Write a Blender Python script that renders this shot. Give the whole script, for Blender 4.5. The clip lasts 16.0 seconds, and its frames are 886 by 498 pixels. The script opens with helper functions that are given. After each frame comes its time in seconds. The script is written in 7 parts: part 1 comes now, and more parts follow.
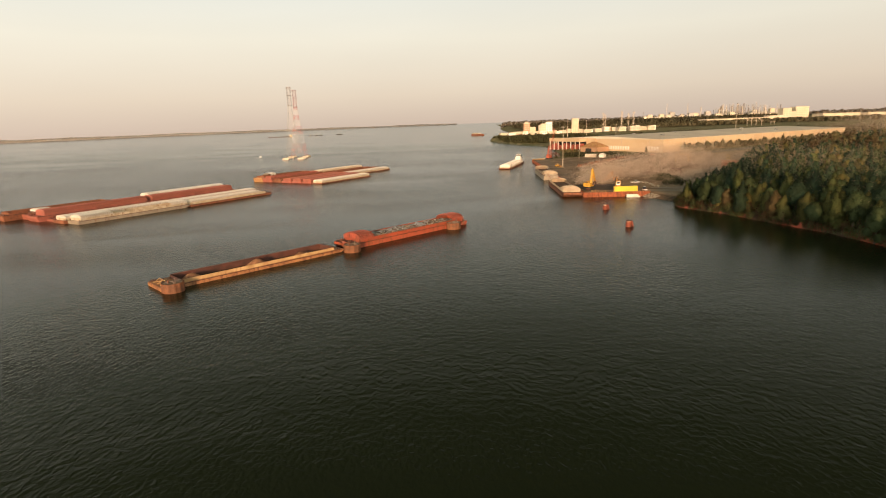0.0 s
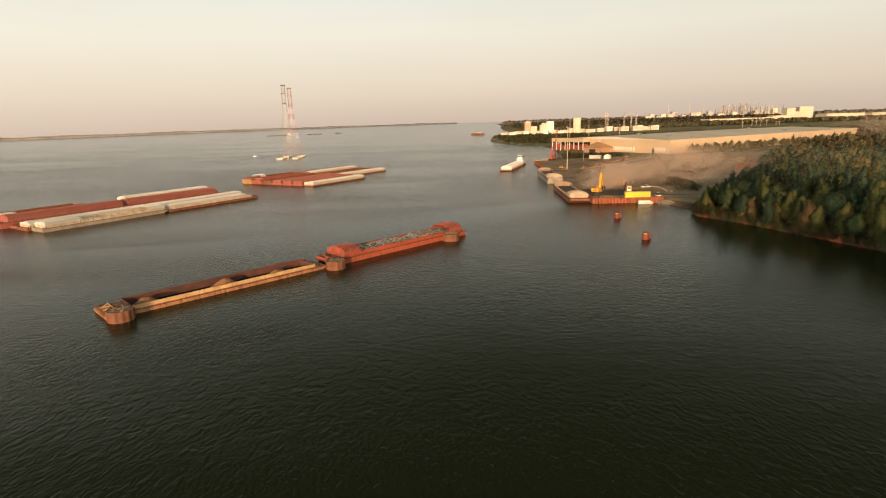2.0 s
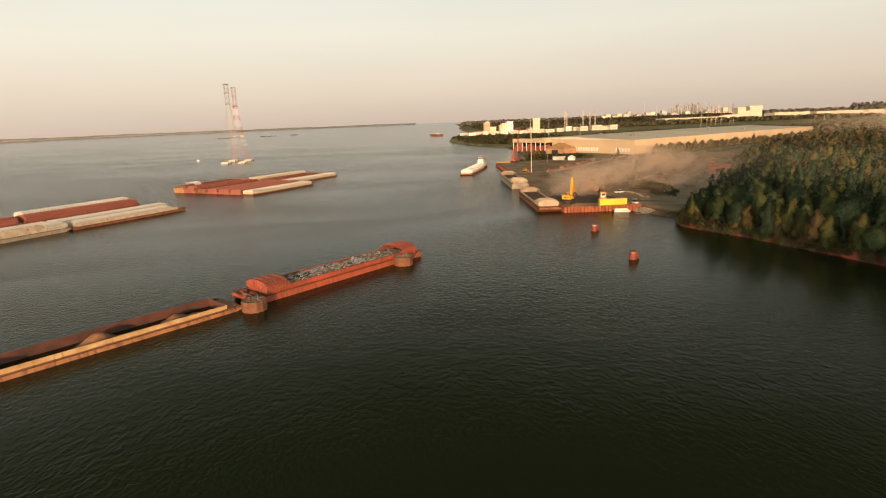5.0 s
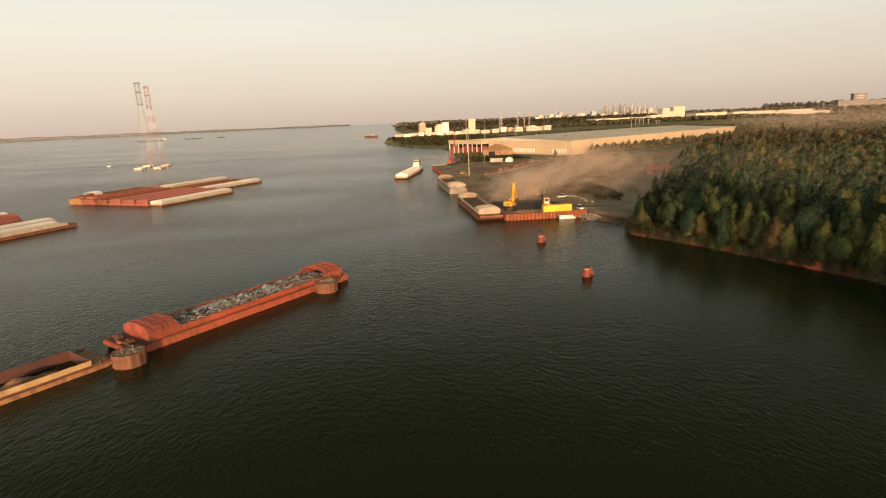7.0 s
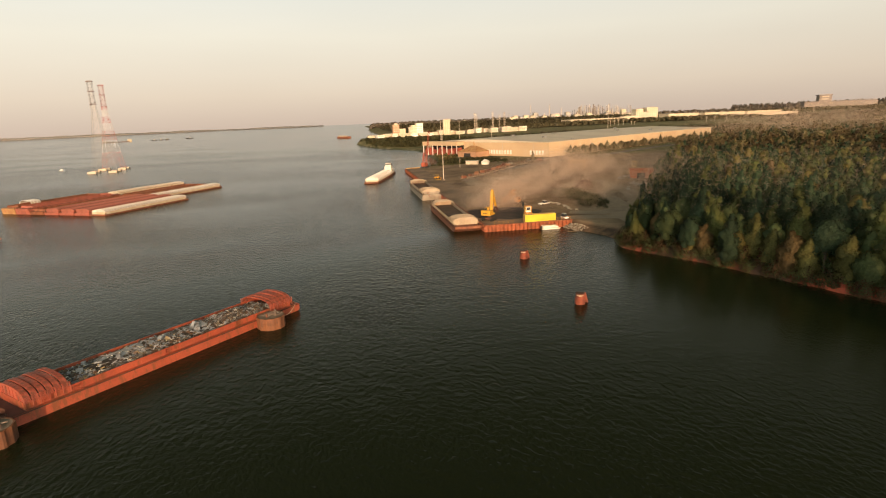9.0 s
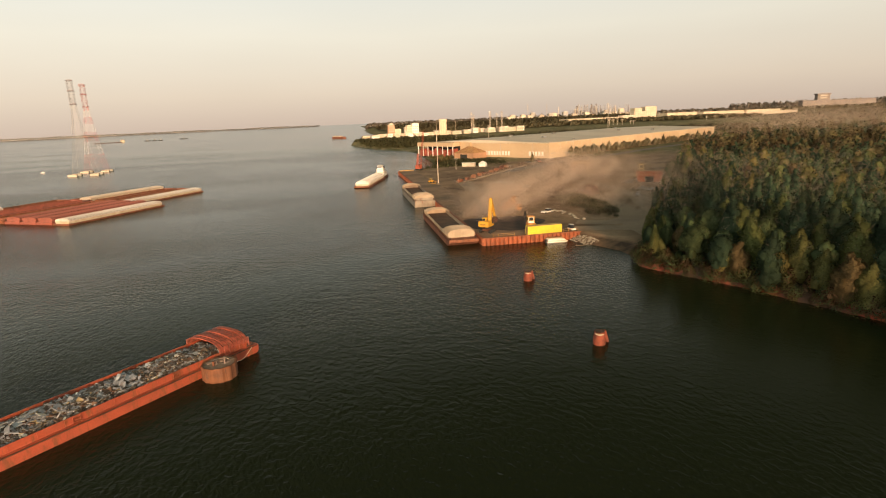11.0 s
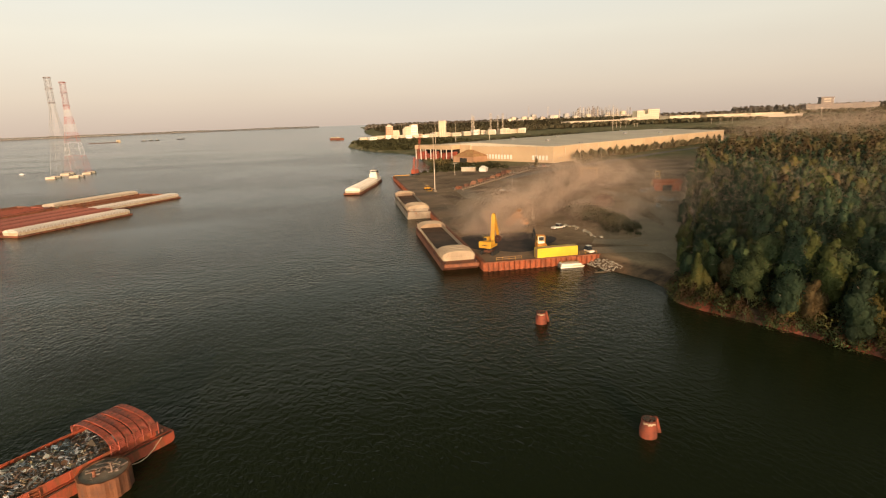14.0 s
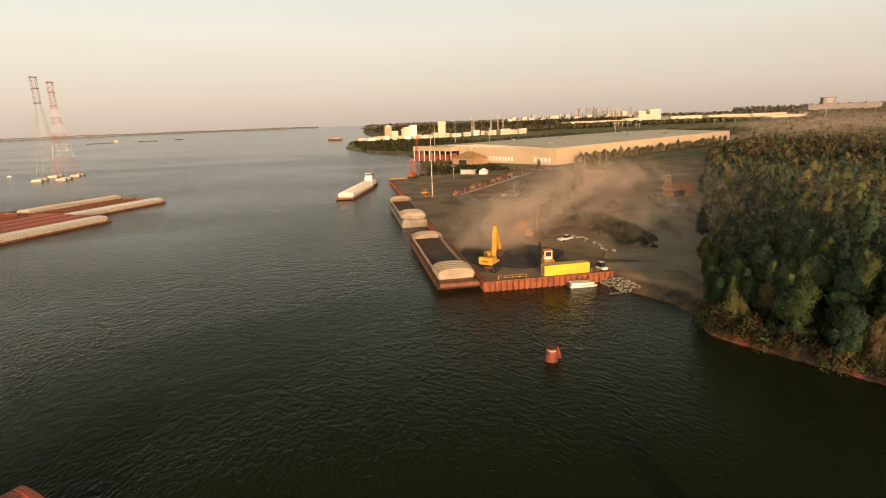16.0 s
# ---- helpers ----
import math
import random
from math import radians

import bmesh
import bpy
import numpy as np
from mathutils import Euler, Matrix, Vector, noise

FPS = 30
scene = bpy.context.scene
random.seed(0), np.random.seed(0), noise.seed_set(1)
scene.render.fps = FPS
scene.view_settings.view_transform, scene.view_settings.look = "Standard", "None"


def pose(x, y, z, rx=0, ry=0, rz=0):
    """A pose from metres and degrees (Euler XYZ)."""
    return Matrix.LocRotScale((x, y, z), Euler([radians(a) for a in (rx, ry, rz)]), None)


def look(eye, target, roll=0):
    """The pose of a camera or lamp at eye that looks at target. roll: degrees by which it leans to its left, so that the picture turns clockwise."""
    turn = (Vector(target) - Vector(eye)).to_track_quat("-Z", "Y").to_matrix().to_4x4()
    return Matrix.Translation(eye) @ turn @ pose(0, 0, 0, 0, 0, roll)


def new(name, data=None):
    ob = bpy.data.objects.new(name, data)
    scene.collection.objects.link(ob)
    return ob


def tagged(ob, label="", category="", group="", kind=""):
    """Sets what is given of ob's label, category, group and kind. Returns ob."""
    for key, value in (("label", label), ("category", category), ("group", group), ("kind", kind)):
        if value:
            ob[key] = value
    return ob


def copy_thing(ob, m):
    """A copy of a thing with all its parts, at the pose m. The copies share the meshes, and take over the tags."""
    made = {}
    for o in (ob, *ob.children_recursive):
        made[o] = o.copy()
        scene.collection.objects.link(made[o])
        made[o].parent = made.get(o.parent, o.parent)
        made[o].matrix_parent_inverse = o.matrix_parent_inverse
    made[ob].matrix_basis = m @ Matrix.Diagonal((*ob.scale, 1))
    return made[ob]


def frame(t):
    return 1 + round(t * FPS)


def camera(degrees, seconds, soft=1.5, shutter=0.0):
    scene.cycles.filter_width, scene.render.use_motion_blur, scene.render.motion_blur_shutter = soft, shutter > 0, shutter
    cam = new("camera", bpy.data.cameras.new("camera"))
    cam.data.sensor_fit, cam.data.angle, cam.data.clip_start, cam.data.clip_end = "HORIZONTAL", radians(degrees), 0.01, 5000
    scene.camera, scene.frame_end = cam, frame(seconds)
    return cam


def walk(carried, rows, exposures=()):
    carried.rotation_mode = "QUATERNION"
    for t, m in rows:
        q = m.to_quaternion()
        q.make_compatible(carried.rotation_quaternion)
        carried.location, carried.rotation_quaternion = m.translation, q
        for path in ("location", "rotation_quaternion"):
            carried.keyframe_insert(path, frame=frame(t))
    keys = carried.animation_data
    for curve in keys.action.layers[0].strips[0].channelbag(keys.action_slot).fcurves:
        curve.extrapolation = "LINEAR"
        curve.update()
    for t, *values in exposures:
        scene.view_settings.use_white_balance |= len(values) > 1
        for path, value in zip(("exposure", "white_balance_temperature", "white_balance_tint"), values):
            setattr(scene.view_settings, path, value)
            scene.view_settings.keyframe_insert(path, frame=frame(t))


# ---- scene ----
cam = camera(77.3, 16.0, 1.1)
PATH = [
    (0, (-0.838, -6.159, 41.554), (-0.841, -4.209, 41.111), -2.0),
    (0.5, (-0.394, -0.611, 41.488), (-0.396, 1.34, 41.044), -1.9),
    (1, (-0.277, 5.105, 41.478), (-0.278, 7.055, 41.034), -1.9),
    (1.5, (0.343, 10.574, 41.816), (0.339, 12.524, 41.371), -1.8),
    (2, (0.63, 16.142, 42.003), (0.628, 18.092, 41.556), -1.8),
    (2.5, (1.227, 21.735, 41.845), (1.223, 23.685, 41.399), -1.8),
    (3, (1.458, 27.509, 41.792), (1.454, 29.459, 41.346), -1.7),
    (5.5, (4.777, 55.973, 41.678), (4.98, 57.911, 41.228), -2.2),
    (6, (5.563, 61.527, 41.681), (5.837, 63.456, 41.23), -2.2),
    (6.5, (7.028, 67.272, 41.743), (7.356, 69.192, 41.289), -2.3),
    (7, (8.387, 73.009, 41.728), (8.741, 74.925, 41.274), -2.3),
    (7.5, (9.955, 78.71, 41.798), (10.336, 80.62, 41.343), -2.4),
    (8, (11.573, 84.157, 41.879), (11.982, 86.061, 41.424), -2.3),
    (8.5, (13.076, 89.654, 41.895), (13.503, 91.554, 41.44), -2.4),
    (9, (14.557, 95.54, 41.692), (14.995, 97.438, 41.237), -2.3),
    (11.5, (22.997, 122.906, 41.838), (23.446, 124.801, 41.382), -2.4),
    (12, (24.377, 128.068, 41.725), (24.828, 129.963, 41.271), -2.3),
    (12.5, (25.674, 132.799, 41.696), (26.126, 134.694, 41.244), -2.2),
    (13, (27.23, 137.672, 41.635), (27.681, 139.567, 41.184), -2.2),
    (13.5, (28.808, 142.331, 41.66), (29.259, 144.227, 41.208), -2.2),
    (14, (30.187, 146.518, 41.704), (30.636, 148.414, 41.253), -2.1),
    (14.5, (31.66, 151.084, 41.746), (32.108, 152.98, 41.295), -2.1),
    (15, (32.873, 155.366, 41.557), (33.322, 157.263, 41.109), -2.0),
    (15.5, (34.176, 159.434, 41.814), (34.626, 161.33, 41.365), -2.0),
    (16, (35.416, 163.146, 42.05), (35.865, 165.042, 41.6), -2.1),
]
walk(cam, [(t, look(eye, target, roll)) for t, eye, target, roll in PATH])

# ---- world, sun, exposure ----
SUN_TO = Vector((-0.12, -1.0, 0.0)).normalized()
SUN_EL = radians(8.0)
scene.view_settings.exposure = 0.0
world = bpy.data.worlds.new("world")
scene.world = world
world.use_nodes = True
wn, wl = world.node_tree.nodes, world.node_tree.links
wn.clear()
sky = wn.new("ShaderNodeTexSky")
sky.sky_type = "NISHITA"
sky.sun_disc = False
sky.sun_elevation = SUN_EL
sky.sun_rotation = math.atan2(SUN_TO.x, SUN_TO.y)
sky.altitude, sky.air_density, sky.dust_density, sky.ozone_density = 20, 1.0, 3.0, 1.0
wout = wn.new("ShaderNodeOutputWorld")
bg = wn.new("ShaderNodeBackground")
bg.inputs["Strength"].default_value = 0.10
# hazy evening air: the sky's colour is drawn towards a warm veil that thickens at the horizon
geo = wn.new("ShaderNodeTexCoord")
sep = wn.new("ShaderNodeSeparateXYZ")
ramp = wn.new("ShaderNodeValToRGB")
mixw = wn.new("ShaderNodeMix")
mixw.data_type = "RGBA"
ramp.color_ramp.elements[0].position, ramp.color_ramp.elements[0].color = 0.0, (7.0, 5.5, 4.4, 1)
ramp.color_ramp.elements[1].position, ramp.color_ramp.elements[1].color = 1.0, (0.75, 1.0, 0.88, 1)
for at, colour in ((0.05, (8.4, 7.0, 5.5, 1)), (0.14, (9.4, 8.7, 7.2, 1)), (0.25, (8.5, 8.75, 8.1, 1)), (0.30, (5.7, 5.6, 4.2, 1)), (0.36, (2.3, 2.4, 1.5, 1)), (0.44, (1.15, 1.3, 0.85, 1)), (0.60, (0.85, 1.05, 0.80, 1))):
    ramp.color_ramp.elements.new(at).color = colour
wl.new(geo.outputs["Generated"], sep.inputs[0])
wl.new(sep.outputs["Z"], ramp.inputs["Fac"])
mixw.inputs["Factor"].default_value = 0.92
wl.new(sky.outputs["Color"], mixw.inputs["A"])
wl.new(ramp.outputs["Color"], mixw.inputs["B"])
# the sky glows towards the low sun
toward = wn.new("ShaderNodeVectorMath")
toward.operation = "DOT_PRODUCT"
toward.inputs[1].default_value = (SUN_TO.x * math.cos(SUN_EL), SUN_TO.y * math.cos(SUN_EL), math.sin(SUN_EL))
glow = wn.new("ShaderNodeMapRange")
glow.interpolation_type = "SMOOTHSTEP"
glow.inputs["From Min"].default_value, glow.inputs["From Max"].default_value = 0.12, 1.0
glow.inputs["To Min"].default_value, glow.inputs["To Max"].default_value = 1.0, 5.5
lit = wn.new("ShaderNodeVectorMath")
lit.operation = "SCALE"
wl.new(geo.outputs["Generated"], toward.inputs[0])
wl.new(toward.outputs["Value"], glow.inputs["Value"])
wl.new(mixw.outputs["Result"], lit.inputs[0])
wl.new(glow.outputs["Result"], lit.inputs["Scale"])
# and towards the west, where the evening is
west = wn.new("ShaderNodeMapRange")
west.inputs["From Min"].default_value, west.inputs["From Max"].default_value = 0.25, 0.45
west.inputs["To Min"].default_value, west.inputs["To Max"].default_value = -0.09, -0.50
eve = wn.new("ShaderNodeMath")
eve.operation = "MULTIPLY_ADD"
eve.inputs[2].default_value = 1.0
lit2 = wn.new("ShaderNodeVectorMath")
lit2.operation = "SCALE"
wl.new(sep.outputs["Z"], west.inputs["Value"])
wl.new(sep.outputs["X"], eve.inputs[0])
wl.new(west.outputs["Result"], eve.inputs[1])
wl.new(lit.outputs["Vector"], lit2.inputs[0])
# thin high streaks of cloud
veil = wn.new("ShaderNodeTexNoise")
veil.inputs["Scale"].default_value, veil.inputs["Detail"].default_value = 2.2, 5
stretch = wn.new("ShaderNodeMapping")
stretch.inputs["Scale"].default_value, stretch.inputs["Rotation"].default_value = (1.0, 0.8, 5.0), (0.12, 0.05, 0.4)
thin = wn.new("ShaderNodeMapRange")
thin.inputs["From Min"].default_value, thin.inputs["From Max"].default_value = 0.3, 0.7
thin.inputs["To Min"].default_value, thin.inputs["To Max"].default_value = 0.975, 1.02
both = wn.new("ShaderNodeMath")
both.operation = "MULTIPLY"
wl.new(geo.outputs["Generated"], stretch.inputs["Vector"])
wl.new(stretch.outputs["Vector"], veil.inputs["Vector"])
wl.new(veil.outputs["Fac"], thin.inputs["Value"])
wl.new(thin.outputs["Result"], both.inputs[0])
wl.new(eve.outputs[0], both.inputs[1])
wl.new(both.outputs[0], lit2.inputs["Scale"])
wl.new(lit2.outputs["Vector"], bg.inputs["Color"])
wl.new(bg.outputs[0], wout.inputs["Surface"])

sun_data = bpy.data.lights.new("sun", "SUN")
sun_data.energy, sun_data.angle, sun_data.color = 5.0, radians(0.6), (1.0, 0.60, 0.31)
sun = new("sun", sun_data)
to_sun = Vector((SUN_TO.x * math.cos(SUN_EL), SUN_TO.y * math.cos(SUN_EL), math.sin(SUN_EL)))
sun.matrix_world = look(to_sun * 800, (0, 0, 0))


# ---- materials ----
def mat(name, c1, c2=None, rough=0.7, scale=0.4, fine=6.0, bump=0.15, metal=0.0, var=0.25, rnd=0.0, streak=0.0, rust=None, rust_at=0.6):
    """Two-scale painted or natural surface: patches of c1 and c2, a fine grain, streaks down the side, worn spots of rust."""
    m = bpy.data.materials.new(name)
    m.use_nodes = True
    n, l = m.node_tree.nodes, m.node_tree.links
    b = n["Principled BSDF"]
    tc = n.new("ShaderNodeTexCoord")
    co = n.new("ShaderNodeTexNoise")
    co.inputs["Scale"].default_value, co.inputs["Detail"].default_value = scale, 4
    fi = n.new("ShaderNodeTexNoise")
    fi.inputs["Scale"].default_value, fi.inputs["Detail"].default_value = fine, 3
    l.new(tc.outputs["Object"], co.inputs["Vector"])
    l.new(tc.outputs["Object"], fi.inputs["Vector"])
    rp = n.new("ShaderNodeValToRGB")
    rp.color_ramp.elements[0].position, rp.color_ramp.elements[0].color = 0.38, (*c1, 1)
    rp.color_ramp.elements[1].position, rp.color_ramp.elements[1].color = 0.64, (*(c2 or [v * 0.75 for v in c1]), 1)
    l.new(co.outputs["Fac"], rp.inputs["Fac"])
    last = rp.outputs["Color"]
    if rust:
        rs = n.new("ShaderNodeTexNoise")
        rs.inputs["Scale"].default_value, rs.inputs["Detail"].default_value, rs.inputs["Roughness"].default_value = scale * 3.1, 6, 0.7
        mp = n.new("ShaderNodeMapping")
        mp.inputs["Scale"].default_value = (1, 1, 0.25)
        l.new(tc.outputs["Object"], mp.inputs["Vector"])
        l.new(mp.outputs["Vector"], rs.inputs["Vector"])
        rr = n.new("ShaderNodeValToRGB")
        rr.color_ramp.elements[0].position, rr.color_ramp.elements[1].position = rust_at - 0.05, rust_at + 0.06
        l.new(rs.outputs["Fac"], rr.inputs["Fac"])
        mx = n.new("ShaderNodeMix")
        mx.data_type = "RGBA"
        l.new(rr.outputs["Color"], mx.inputs["Factor"])
        l.new(last, mx.inputs["A"])
        mx.inputs["B"].default_value = (*rust, 1)
        last = mx.outputs["Result"]
    hs = n.new("ShaderNodeHueSaturation")
    ma = n.new("ShaderNodeMapRange")
    ma.inputs["To Min"].default_value, ma.inputs["To Max"].default_value = 1 - var, 1 + var
    l.new(fi.outputs["Fac"], ma.inputs["Value"])
    val = ma.outputs["Result"]
    if rnd:
        oi = n.new("ShaderNodeObjectInfo")
        mr = n.new("ShaderNodeMapRange")
        mr.inputs["To Min"].default_value, mr.inputs["To Max"].default_value = 1 - rnd, 1 + rnd
        l.new(oi.outputs["Random"], mr.inputs["Value"])
        mu = n.new("ShaderNodeMath")
        mu.operation = "MULTIPLY"
        l.new(val, mu.inputs[0])
        l.new(mr.outputs["Result"], mu.inputs[1])
        val = mu.outputs[0]
    l.new(val, hs.inputs["Value"])
    l.new(last, hs.inputs["Color"])
    l.new(hs.outputs["Color"], b.inputs["Base Color"])
    b.inputs["Roughness"].default_value, b.inputs["Metallic"].default_value = rough, metal
    if bump:
        bp = n.new("ShaderNodeBump")
        bp.inputs["Strength"].default_value, bp.inputs["Distance"].default_value = bump, 0.1
        l.new(fi.outputs["Fac"], bp.inputs["Height"])
        l.new(bp.outputs["Normal"], b.inputs["Normal"])
    return m


RUST = (0.20, 0.062, 0.026)
M_red = mat("red_paint", (0.37, 0.074, 0.034), (0.29, 0.060, 0.030), 0.6, 0.3, 5, rust=RUST, rust_at=0.54)
M_dullred = mat("dull_red_paint", (0.33, 0.095, 0.065), (0.25, 0.08, 0.055), 0.65, 0.25, 5, rust=(0.15, 0.06, 0.04), rust_at=0.6)
M_redcov = mat("red_cover_paint", (0.40, 0.085, 0.05), (0.27, 0.065, 0.042), 0.6, 0.35, 5, rust=(0.15, 0.05, 0.032), rust_at=0.55)
M_rust = mat("rusty_steel", (0.24, 0.085, 0.04), (0.14, 0.05, 0.028), 0.8, 0.5, 6)
M_darkrust = mat("dark_rusty_steel", (0.11, 0.042, 0.025), (0.06, 0.025, 0.018), 0.85, 0.5, 6)
M_cream = mat("faded_cream_paint", (0.54, 0.45, 0.335), (0.42, 0.32, 0.215), 0.6, 0.4, 5, rust=RUST, rust_at=0.63)
M_yellowside = mat("faded_yellow_paint", (0.52, 0.35, 0.175), (0.38, 0.22, 0.10), 0.6, 0.4, 5, rust=(0.30, 0.14, 0.06), rust_at=0.62)
M_yellowhull = mat("worn_ochre_hull", (0.36, 0.165, 0.062), (0.25, 0.105, 0.046), 0.65, 0.4, 5, rust=(0.17, 0.07, 0.035), rust_at=0.54)
M_white = mat("white_fibreglass", (0.66, 0.62, 0.575), (0.50, 0.45, 0.405), 0.5, 0.2, 4, var=0.10, rust=(0.36, 0.27, 0.21), rust_at=0.60)
M_dustcover = mat("dusty_tan_covers", (0.42, 0.32, 0.225), (0.31, 0.235, 0.165), 0.65, 0.3, 4, var=0.15, rust=(0.30, 0.19, 0.12), rust_at=0.62)
M_orangered = mat("orange_red_goods", (0.50, 0.13, 0.05), (0.36, 0.09, 0.04), 0.6, 0.3, 4, rust=RUST, rust_at=0.6)
M_tan = mat("tan_fibreglass", (0.55, 0.46, 0.36), (0.42, 0.33, 0.25), 0.55, 0.25, 4)
M_greyhull = mat("dusty_grey_hull", (0.30, 0.245, 0.19), (0.22, 0.175, 0.135), 0.7, 0.3, 4, rust=RUST, rust_at=0.62)
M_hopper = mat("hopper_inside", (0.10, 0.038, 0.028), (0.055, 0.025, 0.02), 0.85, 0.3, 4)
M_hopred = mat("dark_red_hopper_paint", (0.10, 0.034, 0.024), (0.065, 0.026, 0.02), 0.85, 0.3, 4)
M_ore = mat("brown_ore", (0.30, 0.135, 0.065), (0.17, 0.075, 0.04), 0.95, 0.5, 3, bump=0.5)
M_cargo = mat("brown_fines", (0.13, 0.075, 0.052), (0.085, 0.05, 0.036), 0.95, 0.2, 3, bump=0.4)
M_coal = mat("dark_cargo", (0.055, 0.04, 0.033), (0.03, 0.024, 0.02), 0.95, 0.4, 3, bump=0.5)
M_cell = mat("cell_sheet_steel", (0.19, 0.070, 0.029), (0.11, 0.044, 0.022), 0.8, 0.5, 6, rust=(0.10, 0.045, 0.028), rust_at=0.6)
M_concrete = mat("concrete_fill", (0.24, 0.18, 0.135), (0.15, 0.11, 0.08), 0.95, 0.6, 5, bump=0.4)
M_sheet = mat("sheet_piling", (0.33, 0.088, 0.034), (0.20, 0.058, 0.026), 0.8, 0.5, 6, rust=(0.12, 0.045, 0.025), rust_at=0.6)
M_timber = mat("weathered_timber", (0.30, 0.14, 0.08), (0.20, 0.09, 0.05), 0.9, 0.8, 8, rnd=0.2)
M_fines = mat("dark_ore_fines", (0.062, 0.040, 0.034), (0.036, 0.026, 0.024), 0.95, 0.25, 3, bump=0.4)
M_pilered = mat("stained_pile", (0.23, 0.050, 0.024), (0.11, 0.030, 0.018), 0.8, 0.8, 8, rnd=0.2)
M_yellow = mat("yellow_paint", (0.56, 0.30, 0.025), (0.46, 0.23, 0.025), 0.45, 0.4, 5, var=0.1, rust=(0.35, 0.18, 0.04), rust_at=0.68)
M_contyellow = mat("container_yellow", (0.66, 0.49, 0.03), (0.58, 0.41, 0.03), 0.5, 0.3, 4, var=0.08)
M_orange = mat("orange_paint", (0.65, 0.26, 0.04), (0.52, 0.19, 0.03), 0.5, 0.4, 5)
M_ochre = mat("ochre_paint", (0.42, 0.24, 0.10), (0.32, 0.16, 0.07), 0.65, 0.4, 5, rust=RUST, rust_at=0.6)
M_black = mat("black_rubber", (0.02, 0.02, 0.02), (0.035, 0.03, 0.028), 0.8, 2, 10)
M_steel = mat("grey_steel", (0.35, 0.33, 0.31), (0.25, 0.23, 0.21), 0.45, 1.0, 6, metal=0.6)
M_whitepaint = mat("white_paint", (0.78, 0.74, 0.68), (0.66, 0.6, 0.53), 0.5, 0.5, 5, var=0.1)
M_twred = mat("tower_red", (0.50, 0.07, 0.035), (0.42, 0.06, 0.03), 0.6, 0.5, 4)
M_twwhite = mat("tower_white", (0.72, 0.66, 0.6), (0.6, 0.55, 0.5), 0.6, 0.5, 4)
M_twgrey = mat("galvanised_steel", (0.40, 0.36, 0.32), (0.3, 0.27, 0.24), 0.5, 0.5, 4, metal=0.3)
M_greybrown = mat("rust_stained_galvanised_steel", (0.22, 0.16, 0.13), (0.16, 0.11, 0.09), 0.6, 0.5, 4, metal=0.2)
M_wall = mat("warehouse_wall", (0.53, 0.38, 0.235), (0.48, 0.34, 0.21), 0.7, 0.05, 1.5, bump=0.03, var=0.06)
M_roof = mat("warehouse_roof", (0.62, 0.52, 0.41), (0.54, 0.45, 0.355), 0.7, 0.03, 0.6, bump=0.05, var=0.1)
# near-black that stands for the shade inside openings
M_dark = mat("opening_shade", (0.03, 0.026, 0.022), (0.02, 0.018, 0.016), 0.9)
M_glass = mat("dark_glass", (0.03, 0.035, 0.04), (0.02, 0.024, 0.03), 0.12, bump=0)
M_bark = mat("bark", (0.13, 0.095, 0.065), (0.08, 0.06, 0.042), 0.95, 1.0, 8, bump=0.5)
M_rock = mat("riprap", (0.36, 0.31, 0.25), (0.22, 0.185, 0.15), 0.9, 0.8, 4, rnd=0.25, bump=0.4)
M_dirtroad = mat("dusty_road", (0.29, 0.205, 0.138), (0.22, 0.155, 0.105), 0.95, 0.1, 1.5, bump=0.1)
M_yard = mat("dusty_quay", (0.26, 0.162, 0.10), (0.135, 0.088, 0.056), 0.95, 0.07, 1.4, bump=0.2)
M_brick = mat("plant_brick", (0.42, 0.24, 0.14), (0.34, 0.19, 0.11), 0.8, 0.1, 2)
# far bank soil, greyed: the haze of distance is put into its colour
M_farland = mat("haze_greyed_bank_soil", (0.27, 0.25, 0.24), (0.24, 0.222, 0.213), 0.95, 0.01, 0.1)
M_plant = mat("cream_plant_walls", (0.60, 0.50, 0.36), (0.50, 0.41, 0.29), 0.7, 0.06, 0.5, var=0.15)
# mill and refinery cladding, low in contrast: haze put into the grey-brown
M_hazewall = mat("haze_greyed_cladding", (0.205, 0.168, 0.15), (0.18, 0.147, 0.13), 0.8, 0.02, 0.3)
M_dust = bpy.data.materials.new("airborne_dust")
M_dust.use_nodes = True
dn_, dl_ = M_dust.node_tree.nodes, M_dust.node_tree.links
dif, trl, mxs = dn_.new("ShaderNodeBsdfDiffuse"), dn_.new("ShaderNodeBsdfTranslucent"), dn_.new("ShaderNodeMixShader")
dif.inputs["Color"].default_value = trl.inputs["Color"].default_value = (0.66, 0.51, 0.405, 1)
dl_.new(dif.outputs[0], mxs.inputs[1])
dl_.new(trl.outputs[0], mxs.inputs[2])
dl_.new(mxs.outputs[0], dn_["Material Output"].inputs["Surface"])
M_farglass = mat("dusty_window", (0.42, 0.36, 0.29), (0.36, 0.30, 0.24), 0.5, 0.1, 1.0, bump=0)
M_asphalt = mat("pale_asphalt", (0.17, 0.14, 0.115), (0.12, 0.10, 0.085), 0.9, 0.1, 2)


